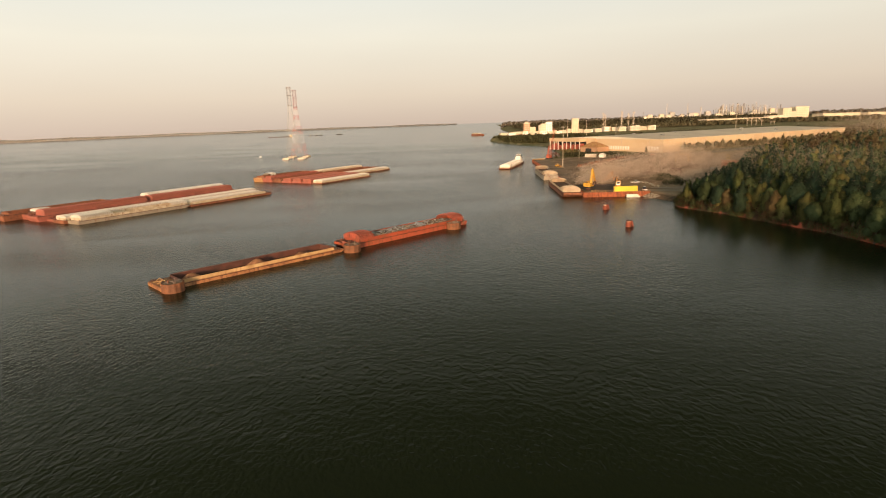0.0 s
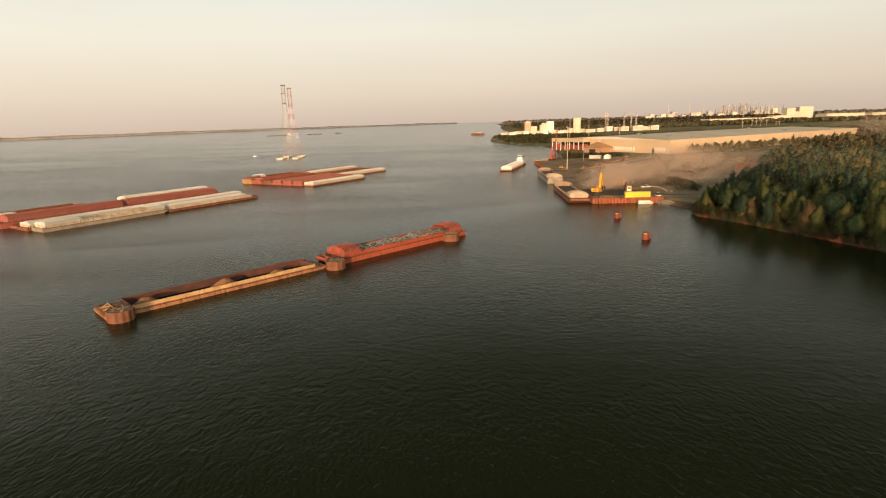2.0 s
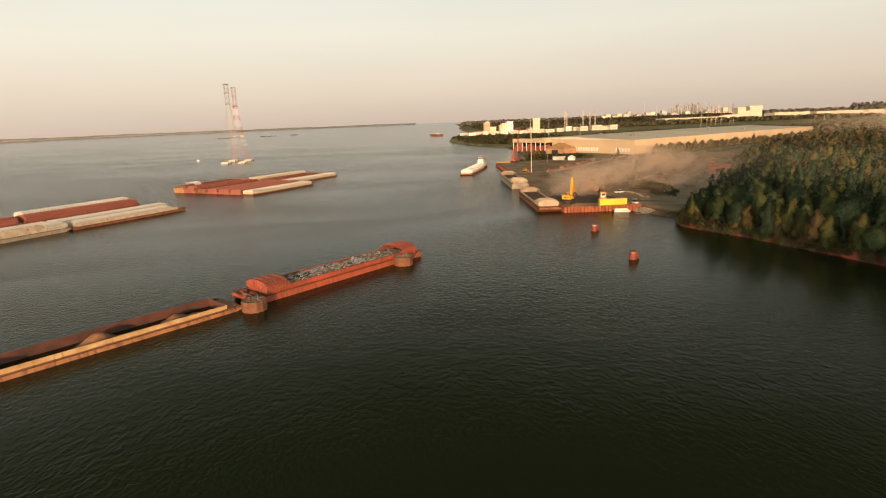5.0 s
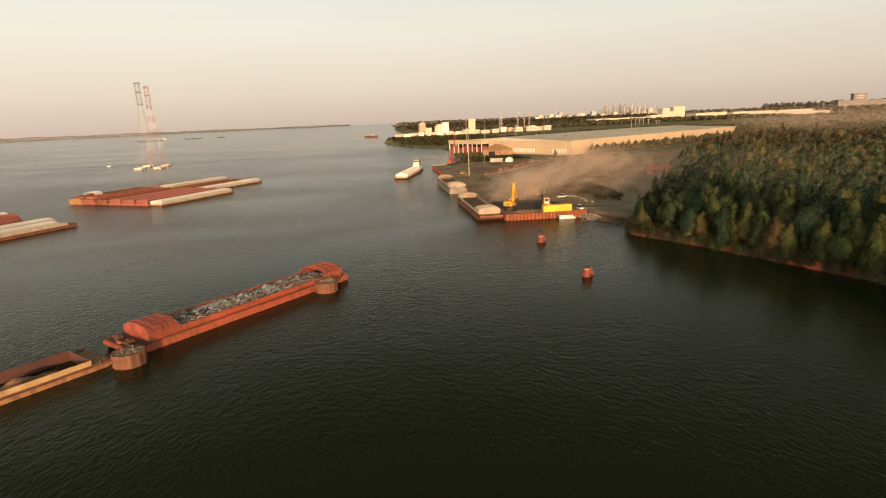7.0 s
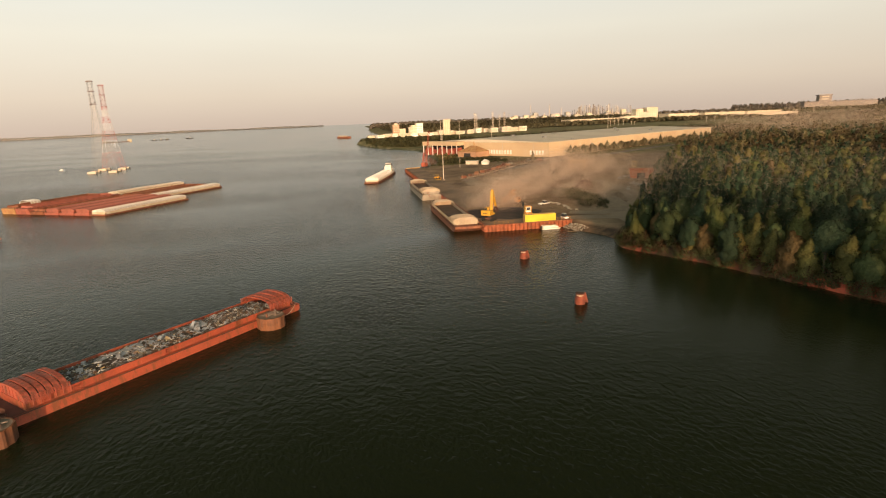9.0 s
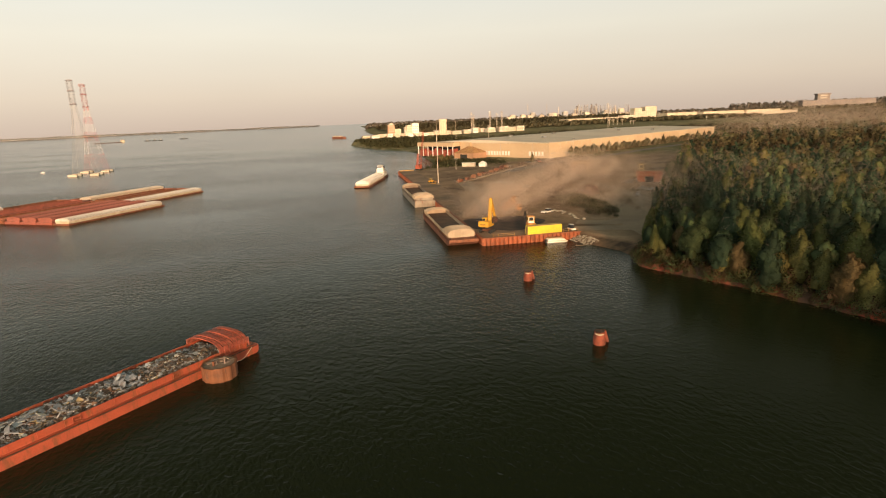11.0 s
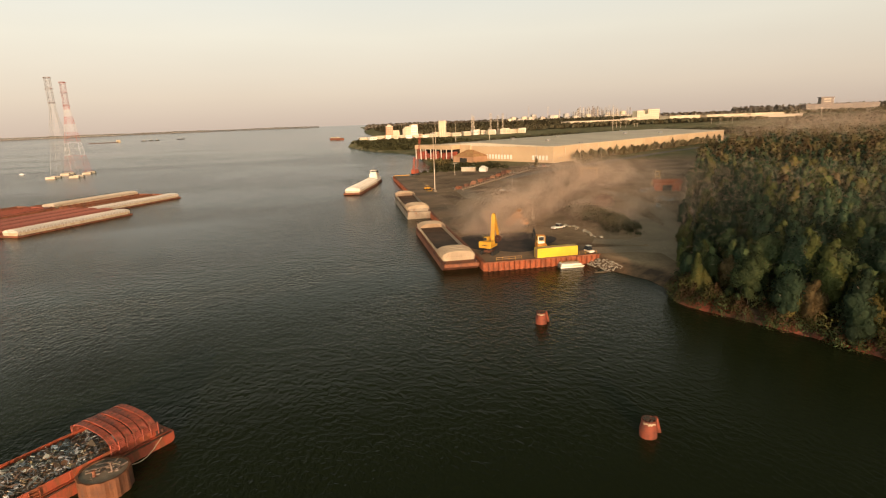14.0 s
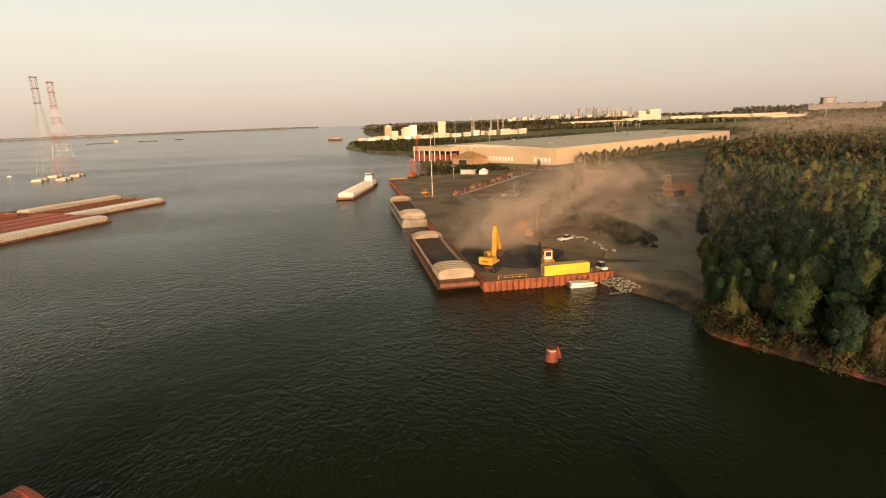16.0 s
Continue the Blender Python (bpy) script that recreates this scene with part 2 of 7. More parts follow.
def leaf_mat(name, c1, c2, crown=True):
    """Leaves: each clump its own shade, a little light through the blade."""
    m = bpy.data.materials.new(name)
    m.use_nodes = True
    n, l = m.node_tree.nodes, m.node_tree.links
    b = n["Principled BSDF"]
    g = n.new("ShaderNodeNewGeometry")
    r = n.new("ShaderNodeValToRGB")
    r.color_ramp.elements[0].color, r.color_ramp.elements[1].color = (*c1, 1), (*c2, 1)
    l.new(g.outputs["Random Per Island"], r.inputs["Fac"])
    oi = n.new("ShaderNodeObjectInfo")
    mr = n.new("ShaderNodeMapRange")
    mr.inputs["To Min"].default_value, mr.inputs["To Max"].default_value = 0.8, 1.25
    l.new(oi.outputs["Random"], mr.inputs["Value"])
    # whole trees differ in tone, some yellower
    tc = n.new("ShaderNodeTexCoord")
    no = n.new("ShaderNodeTexNoise")
    no.inputs["Scale"].default_value, no.inputs["Detail"].default_value = 0.11, 2
    l.new(tc.outputs["Object"], no.inputs["Vector"])
    tone = n.new("ShaderNodeMapRange")
    tone.inputs["From Min"].default_value, tone.inputs["From Max"].default_value = 0.32, 0.68
    tone.inputs["To Min"].default_value, tone.inputs["To Max"].default_value = 0.65, 1.42
    l.new(no.outputs["Fac"], tone.inputs["Value"])
    both = n.new("ShaderNodeMath")
    both.operation = "MULTIPLY"
    l.new(mr.outputs["Result"], both.inputs[0])
    l.new(tone.outputs["Result"], both.inputs[1])
    hs = n.new("ShaderNodeHueSaturation")
    l.new(both.outputs[0], hs.inputs["Value"])
    l.new(r.outputs["Color"], hs.inputs["Color"])
    l.new(hs.outputs["Color"], b.inputs["Base Color"])
    b.inputs["Roughness"].default_value = 0.75
    b.inputs["Specular IOR Level"].default_value = 0.2
    tr, mi = n.new("ShaderNodeBsdfTranslucent"), n.new("ShaderNodeMixShader")
    if crown:
        # leaves hang to the crown's round outside, each a little askew
        at, vt = n.new("ShaderNodeAttribute"), n.new("ShaderNodeVectorTransform")
        at.attribute_name = "crown_normal"
        vt.vector_type, vt.convert_from, vt.convert_to = "NORMAL", "OBJECT", "WORLD"
        l.new(at.outputs["Vector"], vt.inputs["Vector"])
        l.new(vt.outputs["Vector"], b.inputs["Normal"])
        l.new(vt.outputs["Vector"], tr.inputs["Normal"])
    l.new(hs.outputs["Color"], tr.inputs["Color"])
    mi.inputs["Fac"].default_value = 0.5
    l.new(b.outputs[0], mi.inputs[1])
    l.new(tr.outputs[0], mi.inputs[2])
    l.new(mi.outputs[0], n["Material Output"].inputs["Surface"])
    return m


L_green = leaf_mat("green_leaves", (0.052, 0.076, 0.032), (0.086, 0.110, 0.044))
L_deep = leaf_mat("deep_green_leaves", (0.035, 0.060, 0.034), (0.058, 0.091, 0.048))
L_fresh = leaf_mat("fresh_green_leaves", (0.090, 0.109, 0.034), (0.134, 0.150, 0.048))
L_olive = leaf_mat("olive_leaves", (0.098, 0.098, 0.034), (0.152, 0.146, 0.047))
L_gold = leaf_mat("yellow_olive_leaves", (0.140, 0.122, 0.036), (0.200, 0.170, 0.053))
L_autumn = leaf_mat("autumn_leaves", (0.100, 0.072, 0.033), (0.140, 0.100, 0.043))
# browner than the near leaves: aerial haze put into the woods' colour
L_far = leaf_mat("far_leaves", (0.113, 0.099, 0.044), (0.164, 0.131, 0.058))
# belts on the plain, paled in colour to stand for haze
L_plain = leaf_mat("haze_paled_plain_leaves", (0.105, 0.094, 0.054), (0.140, 0.120, 0.072))
L_dusty = leaf_mat("dust_laden_leaves", (0.17, 0.145, 0.085), (0.22, 0.18, 0.11))
L_grassy = leaf_mat("dusty_grass_and_shrubs", (0.074, 0.076, 0.035), (0.105, 0.10, 0.048))
L_brush = leaf_mat("brown_brush", (0.060, 0.036, 0.019), (0.10, 0.060, 0.031))
# far bank leaves, pale grey because distance haze is painted into them
L_mist = leaf_mat("haze_greyed_bank_leaves", (0.42, 0.375, 0.345), (0.46, 0.415, 0.38), False)
# most distant woods, their haze painted into the leaf colour
L_haze = leaf_mat("haze_paled_distant_leaves", (0.18, 0.155, 0.128), (0.22, 0.19, 0.157))


# ---- mesh helpers ----
def link(name, bm, material, parent=None, label="", smooth=False):
    me = bpy.data.meshes.new(name)
    bm.to_mesh(me)
    bm.free()
    for mm in (material if isinstance(material, (list, tuple)) else [material]):
        me.materials.append(mm)
    if smooth:
        for p in me.polygons:
            p.use_smooth = True
    ob = new(name, me)
    ob.parent = parent
    if label:
        ob["label"] = label
    return ob


def part(name, bm, material, parent, label="", smooth=False):
    return link(name, bm, material, parent, label, smooth)


def share(name, mesh_ob, parent, m):
    """One more piece on the same mesh, under parent, at the local pose m."""
    ob = new(name, mesh_ob.data)
    ob.parent = parent
    ob.matrix_local = m
    return ob


def box(bm, x0, x1, y0, y1, z0, z1, m=None, bevel=0.0, mi=0):
    v = [bm.verts.new(p) for p in ((x0, y0, z0), (x1, y0, z0), (x1, y1, z0), (x0, y1, z0), (x0, y0, z1), (x1, y0, z1), (x1, y1, z1), (x0, y1, z1))]
    fs = [bm.faces.new([v[i] for i in q]) for q in ((3, 2, 1, 0), (4, 5, 6, 7), (0, 1, 5, 4), (1, 2, 6, 5), (2, 3, 7, 6), (3, 0, 4, 7))]
    for f in fs:
        f.material_index = mi
    if m is not None:
        bmesh.ops.transform(bm, matrix=m, verts=v)
    if bevel:
        bmesh.ops.bevel(bm, geom=list({e for f in fs for e in f.edges}), offset=bevel, segments=1, affect="EDGES")
    return v


def rod(bm, a, b, r0, r1=None, n=8, caps=True, mi=0):
    """A tapered round bar from a to b."""
    a, b = Vector(a), Vector(b)
    r1 = r0 if r1 is None else r1
    d = (b - a).normalized()
    u = d.orthogonal().normalized()
    w = d.cross(u)
    lo = [bm.verts.new(a + r0 * (math.cos(t) * u + math.sin(t) * w)) for t in (2 * math.pi * k / n for k in range(n))]
    hi = [bm.verts.new(b + r1 * (math.cos(t) * u + math.sin(t) * w)) for t in (2 * math.pi * k / n for k in range(n))]
    for k in range(n):
        bm.faces.new((lo[k], lo[(k + 1) % n], hi[(k + 1) % n], hi[k])).material_index = mi
    if caps:
        bm.faces.new(lo[::-1]).material_index = mi
        bm.faces.new(hi).material_index = mi


def prism(bm, pts, z0, z1):
    """An upright block over a plan polygon, counter-clockwise."""
    lo, hi = [bm.verts.new((x, y, z0)) for x, y in pts], [bm.verts.new((x, y, z1)) for x, y in pts]
    k = len(pts)
    for i in range(k):
        bm.faces.new((lo[i], lo[(i + 1) % k], hi[(i + 1) % k], hi[i]))
    bm.faces.new(lo[::-1])
    bm.faces.new(hi)


def B():
    return bmesh.new()


def thing(name, m, label, category, group="", kind=""):
    ob = new(name)
    ob.matrix_world = m
    return tagged(ob, label, category, group, kind)


def poly_inside(x, y, poly):
    c = False
    for (ax, ay), (bx, by) in zip(poly, poly[1:] + poly[:1]):
        if (ay > y) != (by > y) and x < ax + (y - ay) * (bx - ax) / (by - ay):
            c = not c
    return c


# the wooded point south of y 141 is added out of view to shade the bank
FOREST = [(112, 30), (107, 70), (109, 111), (119, 128), (131, 141), (135.5, 150), (132.5, 172), (130, 182), (127, 194), (123.5, 206), (120, 217), (117, 226), (113, 235), (109.5, 243), (109, 249), (113, 256), (132, 281), (155, 312), (199, 366),
          (230, 405), (280, 462), (332, 528), (392, 588), (510, 684), (740, 800), (1000, 860), (1000, 600), (900, 250), (560, 20), (240, -20)]


# ---- ground and water ----
# the land's edge, walked from the near bank to the far point; land lies to the east
# south of y 141 the edge bulges west: an unseen point added for its shadow
SHORE = [(180, -900), (140, -200), (109, 30), (104, 70), (106, 112), (116, 129), (129, 141), (134, 150), (132.5, 170), (130.5, 180), (126.5, 194), (123, 206), (119.5, 217), (116.5, 226), (112.5, 235), (108.5, 243), (107.5, 250), (110.5, 258),
         (111.3, 267), (109, 273.6), (106, 280), (104.5, 287), (100, 299), (84, 301), (84, 320), (99, 556), (106, 567), (125, 590), (142, 660), (150, 735), (160, 830), (157, 905),
         (140, 950), (124, 1015), (104, 1190), (118, 1330), (190, 1500), (230, 1750), (260, 2200), (330, 3000), (420, 3700), (420, 6500)]
LAND = np.array(SHORE + [(7000, 6500), (7000, -900)], float)


def shore_distance(P):
    """Signed distance to the land's edge: positive inland."""
    a, b = LAND, np.roll(LAND, -1, 0)
    best = np.full(len(P), 1e9)
    inside = np.zeros(len(P), bool)
    for (ax, ay), (bx, by) in zip(a, b):
        dx, dy = bx - ax, by - ay
        t = np.clip(((P[:, 0] - ax) * dx + (P[:, 1] - ay) * dy) / (dx * dx + dy * dy), 0, 1)
        best = np.minimum(best, np.hypot(P[:, 0] - ax - t * dx, P[:, 1] - ay - t * dy))
        cross = (ay > P[:, 1]) != (by > P[:, 1])
        with np.errstate(divide="ignore", invalid="ignore"):
            at = ax + (P[:, 1] - ay) * dx / (dy if dy else 1e-9)
        inside ^= cross & (P[:, 0] < at)
    return np.where(inside, best, -best)


def wob(x, y, s, k=0.0):
    return np.sin(x * s + 1.3 + k) * np.cos(y * s * 1.13 + 0.7 + k) + 0.5 * np.sin(x * s * 2.3 - y * s * 1.7 + k)


def land_height(X, Y):
    P = np.stack([np.ravel(X), np.ravel(Y)], 1)
    d = shore_distance(P) + 0.35 * wob(P[:, 0], P[:, 1], 0.21) - 1.4
    flat = 2.4 + 1.0 * np.clip((P[:, 0] - 260) / 300, 0, 4) + np.clip((P[:, 1] - 900) / 500, 0, 6) + 6.0 * np.clip((P[:, 1] - 1010) / 230, 0, 1) ** 1.5
    flat = flat + 0.10 * wob(P[:, 0], P[:, 1], 0.09) + 0.25 * wob(P[:, 0], P[:, 1], 0.023) * np.clip((d - 20) / 80, 0, 1)
    steep = np.where((P[:, 1] > 256) & (P[:, 1] < 300) & (P[:, 0] < 135), 0.42, 1.15)
    z = np.where(d < 0, np.maximum(0.35 * d, -4), np.minimum(flat, steep * d))
    u, v = (P[:, 0] - 138) * 0.13 + (P[:, 1] - 337) * 0.99, (P[:, 0] - 138) * 0.99 - (P[:, 1] - 337) * 0.13
    r = (u / 32) ** 2 + (v / 8.5) ** 2
    z = z + 1.8 * np.clip(1 - r, 0, 1) ** 0.8
    return z.reshape(np.shape(X))


def axis(marks):
    out = []
    for (a, b, step) in marks:
        out += list(np.arange(a, b, step))
    return np.array(out + [marks[-1][1]], float)


gx = axis([(-400, 60, 115), (60, 160, 1.5), (160, 260, 5), (260, 700, 22), (700, 2000, 110), (2000, 6400, 550)])
gy = axis([(-850, 60, 70), (60, 170, 5), (170, 300, 1.6), (300, 620, 4), (620, 1300, 14), (1300, 2400, 60), (2400, 6400, 400)])
GX, GY = np.meshgrid(gx, gy)
GZ = land_height(GX, GY)
nx, ny = len(gx), len(gy)
idx = np.arange(nx * ny).reshape(ny, nx)
quads = np.stack([idx[:-1, :-1], idx[:-1, 1:], idx[1:, 1:], idx[1:, :-1]], -1).reshape(-1, 4)
gm = bpy.data.meshes.new("ground")
gm.from_pydata(np.stack([GX, GY, GZ], -1).reshape(-1, 3).tolist(), [], quads.tolist())
for p in gm.polygons:
    p.use_smooth = True


def ground_material():
    m = bpy.data.materials.new("ground_soil_and_grass")
    m.use_nodes = True
    n, l = m.node_tree.nodes, m.node_tree.links
    b = n["Principled BSDF"]
    b.inputs["Roughness"].default_value = 0.95
    b.inputs["Specular IOR Level"].default_value = 0.15
    tc = n.new("ShaderNodeTexCoord")

    def nz(scale, detail=4, rough=0.55):
        k = n.new("ShaderNodeTexNoise")
        k.inputs["Scale"].default_value, k.inputs["Detail"].default_value, k.inputs["Roughness"].default_value = scale, detail, rough
        l.new(tc.outputs["Object"], k.inputs["Vector"])
        return k.outputs["Fac"]

    def rp(fac, a, ca, bb, cb):
        k = n.new("ShaderNodeValToRGB")
        k.color_ramp.elements[0].position, k.color_ramp.elements[0].color = a, (*ca, 1)
        k.color_ramp.elements[1].position, k.color_ramp.elements[1].color = bb, (*cb, 1)
        l.new(fac, k.inputs["Fac"])
        return k.outputs["Color"]

    def mx(f, a, bb):
        k = n.new("ShaderNodeMix")
        k.data_type = "RGBA"
        l.new(f, k.inputs["Factor"])
        l.new(a, k.inputs["A"])
        l.new(bb, k.inputs["B"])
        return k.outputs["Result"]

    yard = rp(nz(0.045, 7, 0.68), 0.36, (0.130, 0.082, 0.052), 0.64, (0.31, 0.210, 0.135))
    grass = rp(nz(0.03), 0.35, (0.105, 0.10, 0.045), 0.66, (0.22, 0.18, 0.09))
    # the trodden yard by the quay, told from the grass by an uneven edge
    sx = n.new("ShaderNodeSeparateXYZ")
    l.new(tc.outputs["Object"], sx.inputs[0])

    def math_node(op, a, bb):
        k = n.new("ShaderNodeMath")
        k.operation = op
        for i, v in enumerate((a, bb)):
            if isinstance(v, (int, float)):
                k.inputs[i].default_value = v
            else:
                l.new(v, k.inputs[i])
        return k.outputs[0]

    edge = math_node("ADD", math_node("MULTIPLY", math_node("SUBTRACT", sx.outputs["Y"], 560.0), 0.02), math_node("MULTIPLY", math_node("SUBTRACT", nz(0.02), 0.5), 3.0))
    edge2 = math_node("ADD", math_node("MULTIPLY", math_node("SUBTRACT", sx.outputs["X"], 330.0), 0.02), 0.0)
    far = math_node("MAXIMUM", edge, edge2)
    k = n.new("ShaderNodeClamp")
    l.new(far, k.inputs["Value"])
    col = mx(k.outputs["Result"], yard, grass)
    at = n.new("ShaderNodeAttribute")
    at.attribute_name = "leaf_litter"
    litter = rp(nz(0.8, 5), 0.4, (0.030, 0.028, 0.016), 0.65, (0.07, 0.055, 0.03))
    col = mx(at.outputs["Fac"], col, litter)
    # red clay and litter on the bank
    bank = n.new("ShaderNodeMapRange")
    bank.inputs["From Min"].default_value, bank.inputs["From Max"].default_value = 2.3, 1.6
    l.new(sx.outputs["Z"], bank.inputs["Value"])
    clay = rp(nz(0.07, 6), 0.46, (0.085, 0.050, 0.035), 0.58, (0.40, 0.095, 0.055))
    brown = rp(nz(0.3, 5), 0.40, (0.06, 0.042, 0.03), 0.62, (0.15, 0.095, 0.06))
    wooded = n.new("ShaderNodeClamp")
    l.new(math_node("MULTIPLY", math_node("SUBTRACT", 250.0, sx.outputs["Y"]), 0.12), wooded.inputs["Value"])
    clay = mx(wooded.outputs["Result"], brown, clay)
    sand = rp(nz(0.05, 4), 0.40, (0.07, 0.075, 0.032), 0.62, (0.20, 0.17, 0.10))
    north = n.new("ShaderNodeClamp")
    l.new(math_node("MULTIPLY", math_node("SUBTRACT", sx.outputs["Y"], 540.0), 0.02), north.inputs["Value"])
    col = mx(bank.outputs["Result"], col, mx(north.outputs["Result"], clay, sand))
    fine = n.new("ShaderNodeHueSaturation")
    v = n.new("ShaderNodeMapRange")
    v.inputs["To Min"].default_value, v.inputs["To Max"].default_value = 0.7, 1.3
    l.new(nz(0.9, 6, 0.7), v.inputs["Value"])
    l.new(v.outputs["Result"], fine.inputs["Value"])
    l.new(col, fine.inputs["Color"])
    l.new(fine.outputs["Color"], b.inputs["Base Color"])
    bp = n.new("ShaderNodeBump")
    bp.inputs["Strength"].default_value, bp.inputs["Distance"].default_value = 0.5, 0.3
    l.new(nz(1.3, 5, 0.6), bp.inputs["Height"])
    l.new(bp.outputs["Normal"], b.inputs["Normal"])
    return m


cover = gm.attributes.new("leaf_litter", "FLOAT", "POINT")
cover.data.foreach_set("value", np.array([1.0 if poly_inside(x, y, FOREST) else 0.0 for x, y in zip(GX.ravel(), GY.ravel())], np.float32))
gm.materials.append(ground_material())
ground = tagged(new("ground", gm), "dusty brown yard, grass and red clay river bank", "ground", kind="structure")


def water_material():
    m = bpy.data.materials.new("river_water")
    m.use_nodes = True
    n, l = m.node_tree.nodes, m.node_tree.links
    b = n["Principled BSDF"]
    tc = n.new("ShaderNodeTexCoord")
    b.inputs["Base Color"].default_value = (0.0124, 0.0157, 0.0063, 1)
    b.inputs["Roughness"].default_value = 0.23
    b.inputs["IOR"].default_value = 1.17
    b.inputs["Specular Tint"].default_value = (0.88, 1.0, 0.76, 1)

    def nz(scale, detail, sx, sy, rot, dist=0.0):
        mp = n.new("ShaderNodeMapping")
        mp.inputs["Scale"].default_value, mp.inputs["Rotation"].default_value = (sx, sy, 1), (0, 0, rot)
        k = n.new("ShaderNodeTexNoise")
        k.inputs["Scale"].default_value, k.inputs["Detail"].default_value = scale, detail
        k.inputs["Distortion"].default_value = dist
        l.new(tc.outputs["Object"], mp.inputs["Vector"])
        l.new(mp.outputs["Vector"], k.inputs["Vector"])
        return k.outputs["Fac"]

    def add(a, bb, w):
        k = n.new("ShaderNodeMath")
        k.operation = "MULTIPLY_ADD"
        l.new(bb, k.inputs[0])
        k.inputs[1].default_value = w
        l.new(a, k.inputs[2])
        return k.outputs[0]

    # short wind chop, and longer waves that stand higher out in the open river
    chop = add(nz(1.35, 2, 1.0, 0.6, 0.5, 0.4), nz(3.4, 2, 1.0, 0.7, -0.3, 0.3), 0.33)
    swell = add(nz(0.62, 2, 1.0, 0.65, -0.35, 0.3), nz(0.23, 2, 0.9, 1, 0.2, 0.3), 0.75)
    sep_ = n.new("ShaderNodeSeparateXYZ")
    l.new(tc.outputs["Object"], sep_.inputs[0])
    reach = n.new("ShaderNodeMapRange")
    reach.inputs["From Min"].default_value, reach.inputs["From Max"].default_value = 240.0, 650.0
    reach.inputs["To Min"].default_value, reach.inputs["To Max"].default_value = 0.6, 2.4
    l.new(sep_.outputs["Y"], reach.inputs["Value"])
    calm = n.new("ShaderNodeMapRange")
    calm.inputs["From Min"].default_value, calm.inputs["From Max"].default_value = 450.0, 1500.0
    calm.inputs["To Min"].default_value, calm.inputs["To Max"].default_value = 1.0, 0.10
    l.new(sep_.outputs["Y"], calm.inputs["Value"])
    both = n.new("ShaderNodeMath")
    both.operation = "MULTIPLY"
    l.new(reach.outputs["Result"], both.inputs[0])
    l.new(calm.outputs["Result"], both.inputs[1])
    open_ = n.new("ShaderNodeMath")
    open_.operation = "MULTIPLY_ADD"
    l.new(swell, open_.inputs[0])
    l.new(both.outputs[0], open_.inputs[1])
    l.new(chop, open_.inputs[2])
    bp = n.new("ShaderNodeBump")
    bp.inputs["Strength"].default_value, bp.inputs["Distance"].default_value = 1.0, 0.17
    l.new(open_.outputs[0], bp.inputs["Height"])
    breeze = n.new("ShaderNodeMapRange")
    breeze.inputs["From Min"].default_value, breeze.inputs["From Max"].default_value = -160.0, 75.0
    breeze.inputs["To Min"].default_value, breeze.inputs["To Max"].default_value = 0.34, 0.11
    l.new(sep_.outputs["X"], breeze.inputs["Value"])
    # out of the wood's lee, before the dock, the chop picks up again
    fetch = []
    for axis_, lo, hi, top in (("X", -30.0, 60.0, 1.0), ("Y", 215.0, 275.0, 0.15)):
        k = n.new("ShaderNodeMapRange")
        k.inputs["From Min"].default_value, k.inputs["From Max"].default_value, k.inputs["To Max"].default_value = lo, hi, top
        l.new(sep_.outputs[axis_], k.inputs["Value"])
        fetch.append(k.outputs["Result"])
    chop_up = n.new("ShaderNodeMath")
    chop_up.operation = "MULTIPLY_ADD"
    l.new(fetch[0], chop_up.inputs[0])
    l.new(fetch[1], chop_up.inputs[1])
    l.new(breeze.outputs["Result"], chop_up.inputs[2])
    l.new(chop_up.outputs[0], bp.inputs["Distance"])
    # wind slicks: calmer and rougher stretches
    sl = n.new("ShaderNodeMapRange")
    sl.inputs["From Min"].default_value, sl.inputs["From Max"].default_value = 0.40, 0.60
    sl.inputs["To Min"].default_value, sl.inputs["To Max"].default_value = 0.36, 1.0
    l.new(nz(0.008, 5, 0.35, 1.0, 0.35, 1.2), sl.inputs["Value"])
    l.new(sl.outputs["Result"], bp.inputs["Strength"])
    l.new(bp.outputs["Normal"], b.inputs["Normal"])
    gloss = n.new("ShaderNodeMapRange")
    gloss.inputs["From Min"].default_value, gloss.inputs["From Max"].default_value = 350.0, 1300.0
    gloss.inputs["To Min"].default_value, gloss.inputs["To Max"].default_value = 0.17, 0.14
    l.new(sep_.outputs["Y"], gloss.inputs["Value"])
    l.new(gloss.outputs["Result"], b.inputs["Roughness"])
    return m


def far_rise(x, y):
    """How far the sheet of the river lifts in the distance, where it stands for the water out to the true horizon."""
    r, az = math.hypot(x, y - 100), math.degrees(math.atan2(x, y - 100))
    u, v = min(1, max(0, (r - 2900) / 2000)), min(1, max(0, (az + 52) / 50))
    return 29.0 * u * u * v * v * (3 - 2 * v)


WATER_AT = water_material()
wx = [-6500, -4900] + [-4800 + 200 * k for k in range(28)] + [1600, 6500]
wy = [-1500, 400, 1200] + [1400 + 200 * k for k in range(19)] + [5200, 5600]
wv = [(x, y, far_rise(x, y)) for y in wy for x in wx]
wf = [(r * len(wx) + c, r * len(wx) + c + 1, (r + 1) * len(wx) + c + 1, (r + 1) * len(wx) + c) for r in range(len(wy) - 1) for c in range(len(wx) - 1)]
wm = bpy.data.meshes.new("water")
wm.from_pydata(wv, [], wf)
wm.materials.append(WATER_AT)
for p in wm.polygons:
    p.use_smooth = True
water = tagged(new("water", wm), "dark green rippled river water", "water", kind="structure")


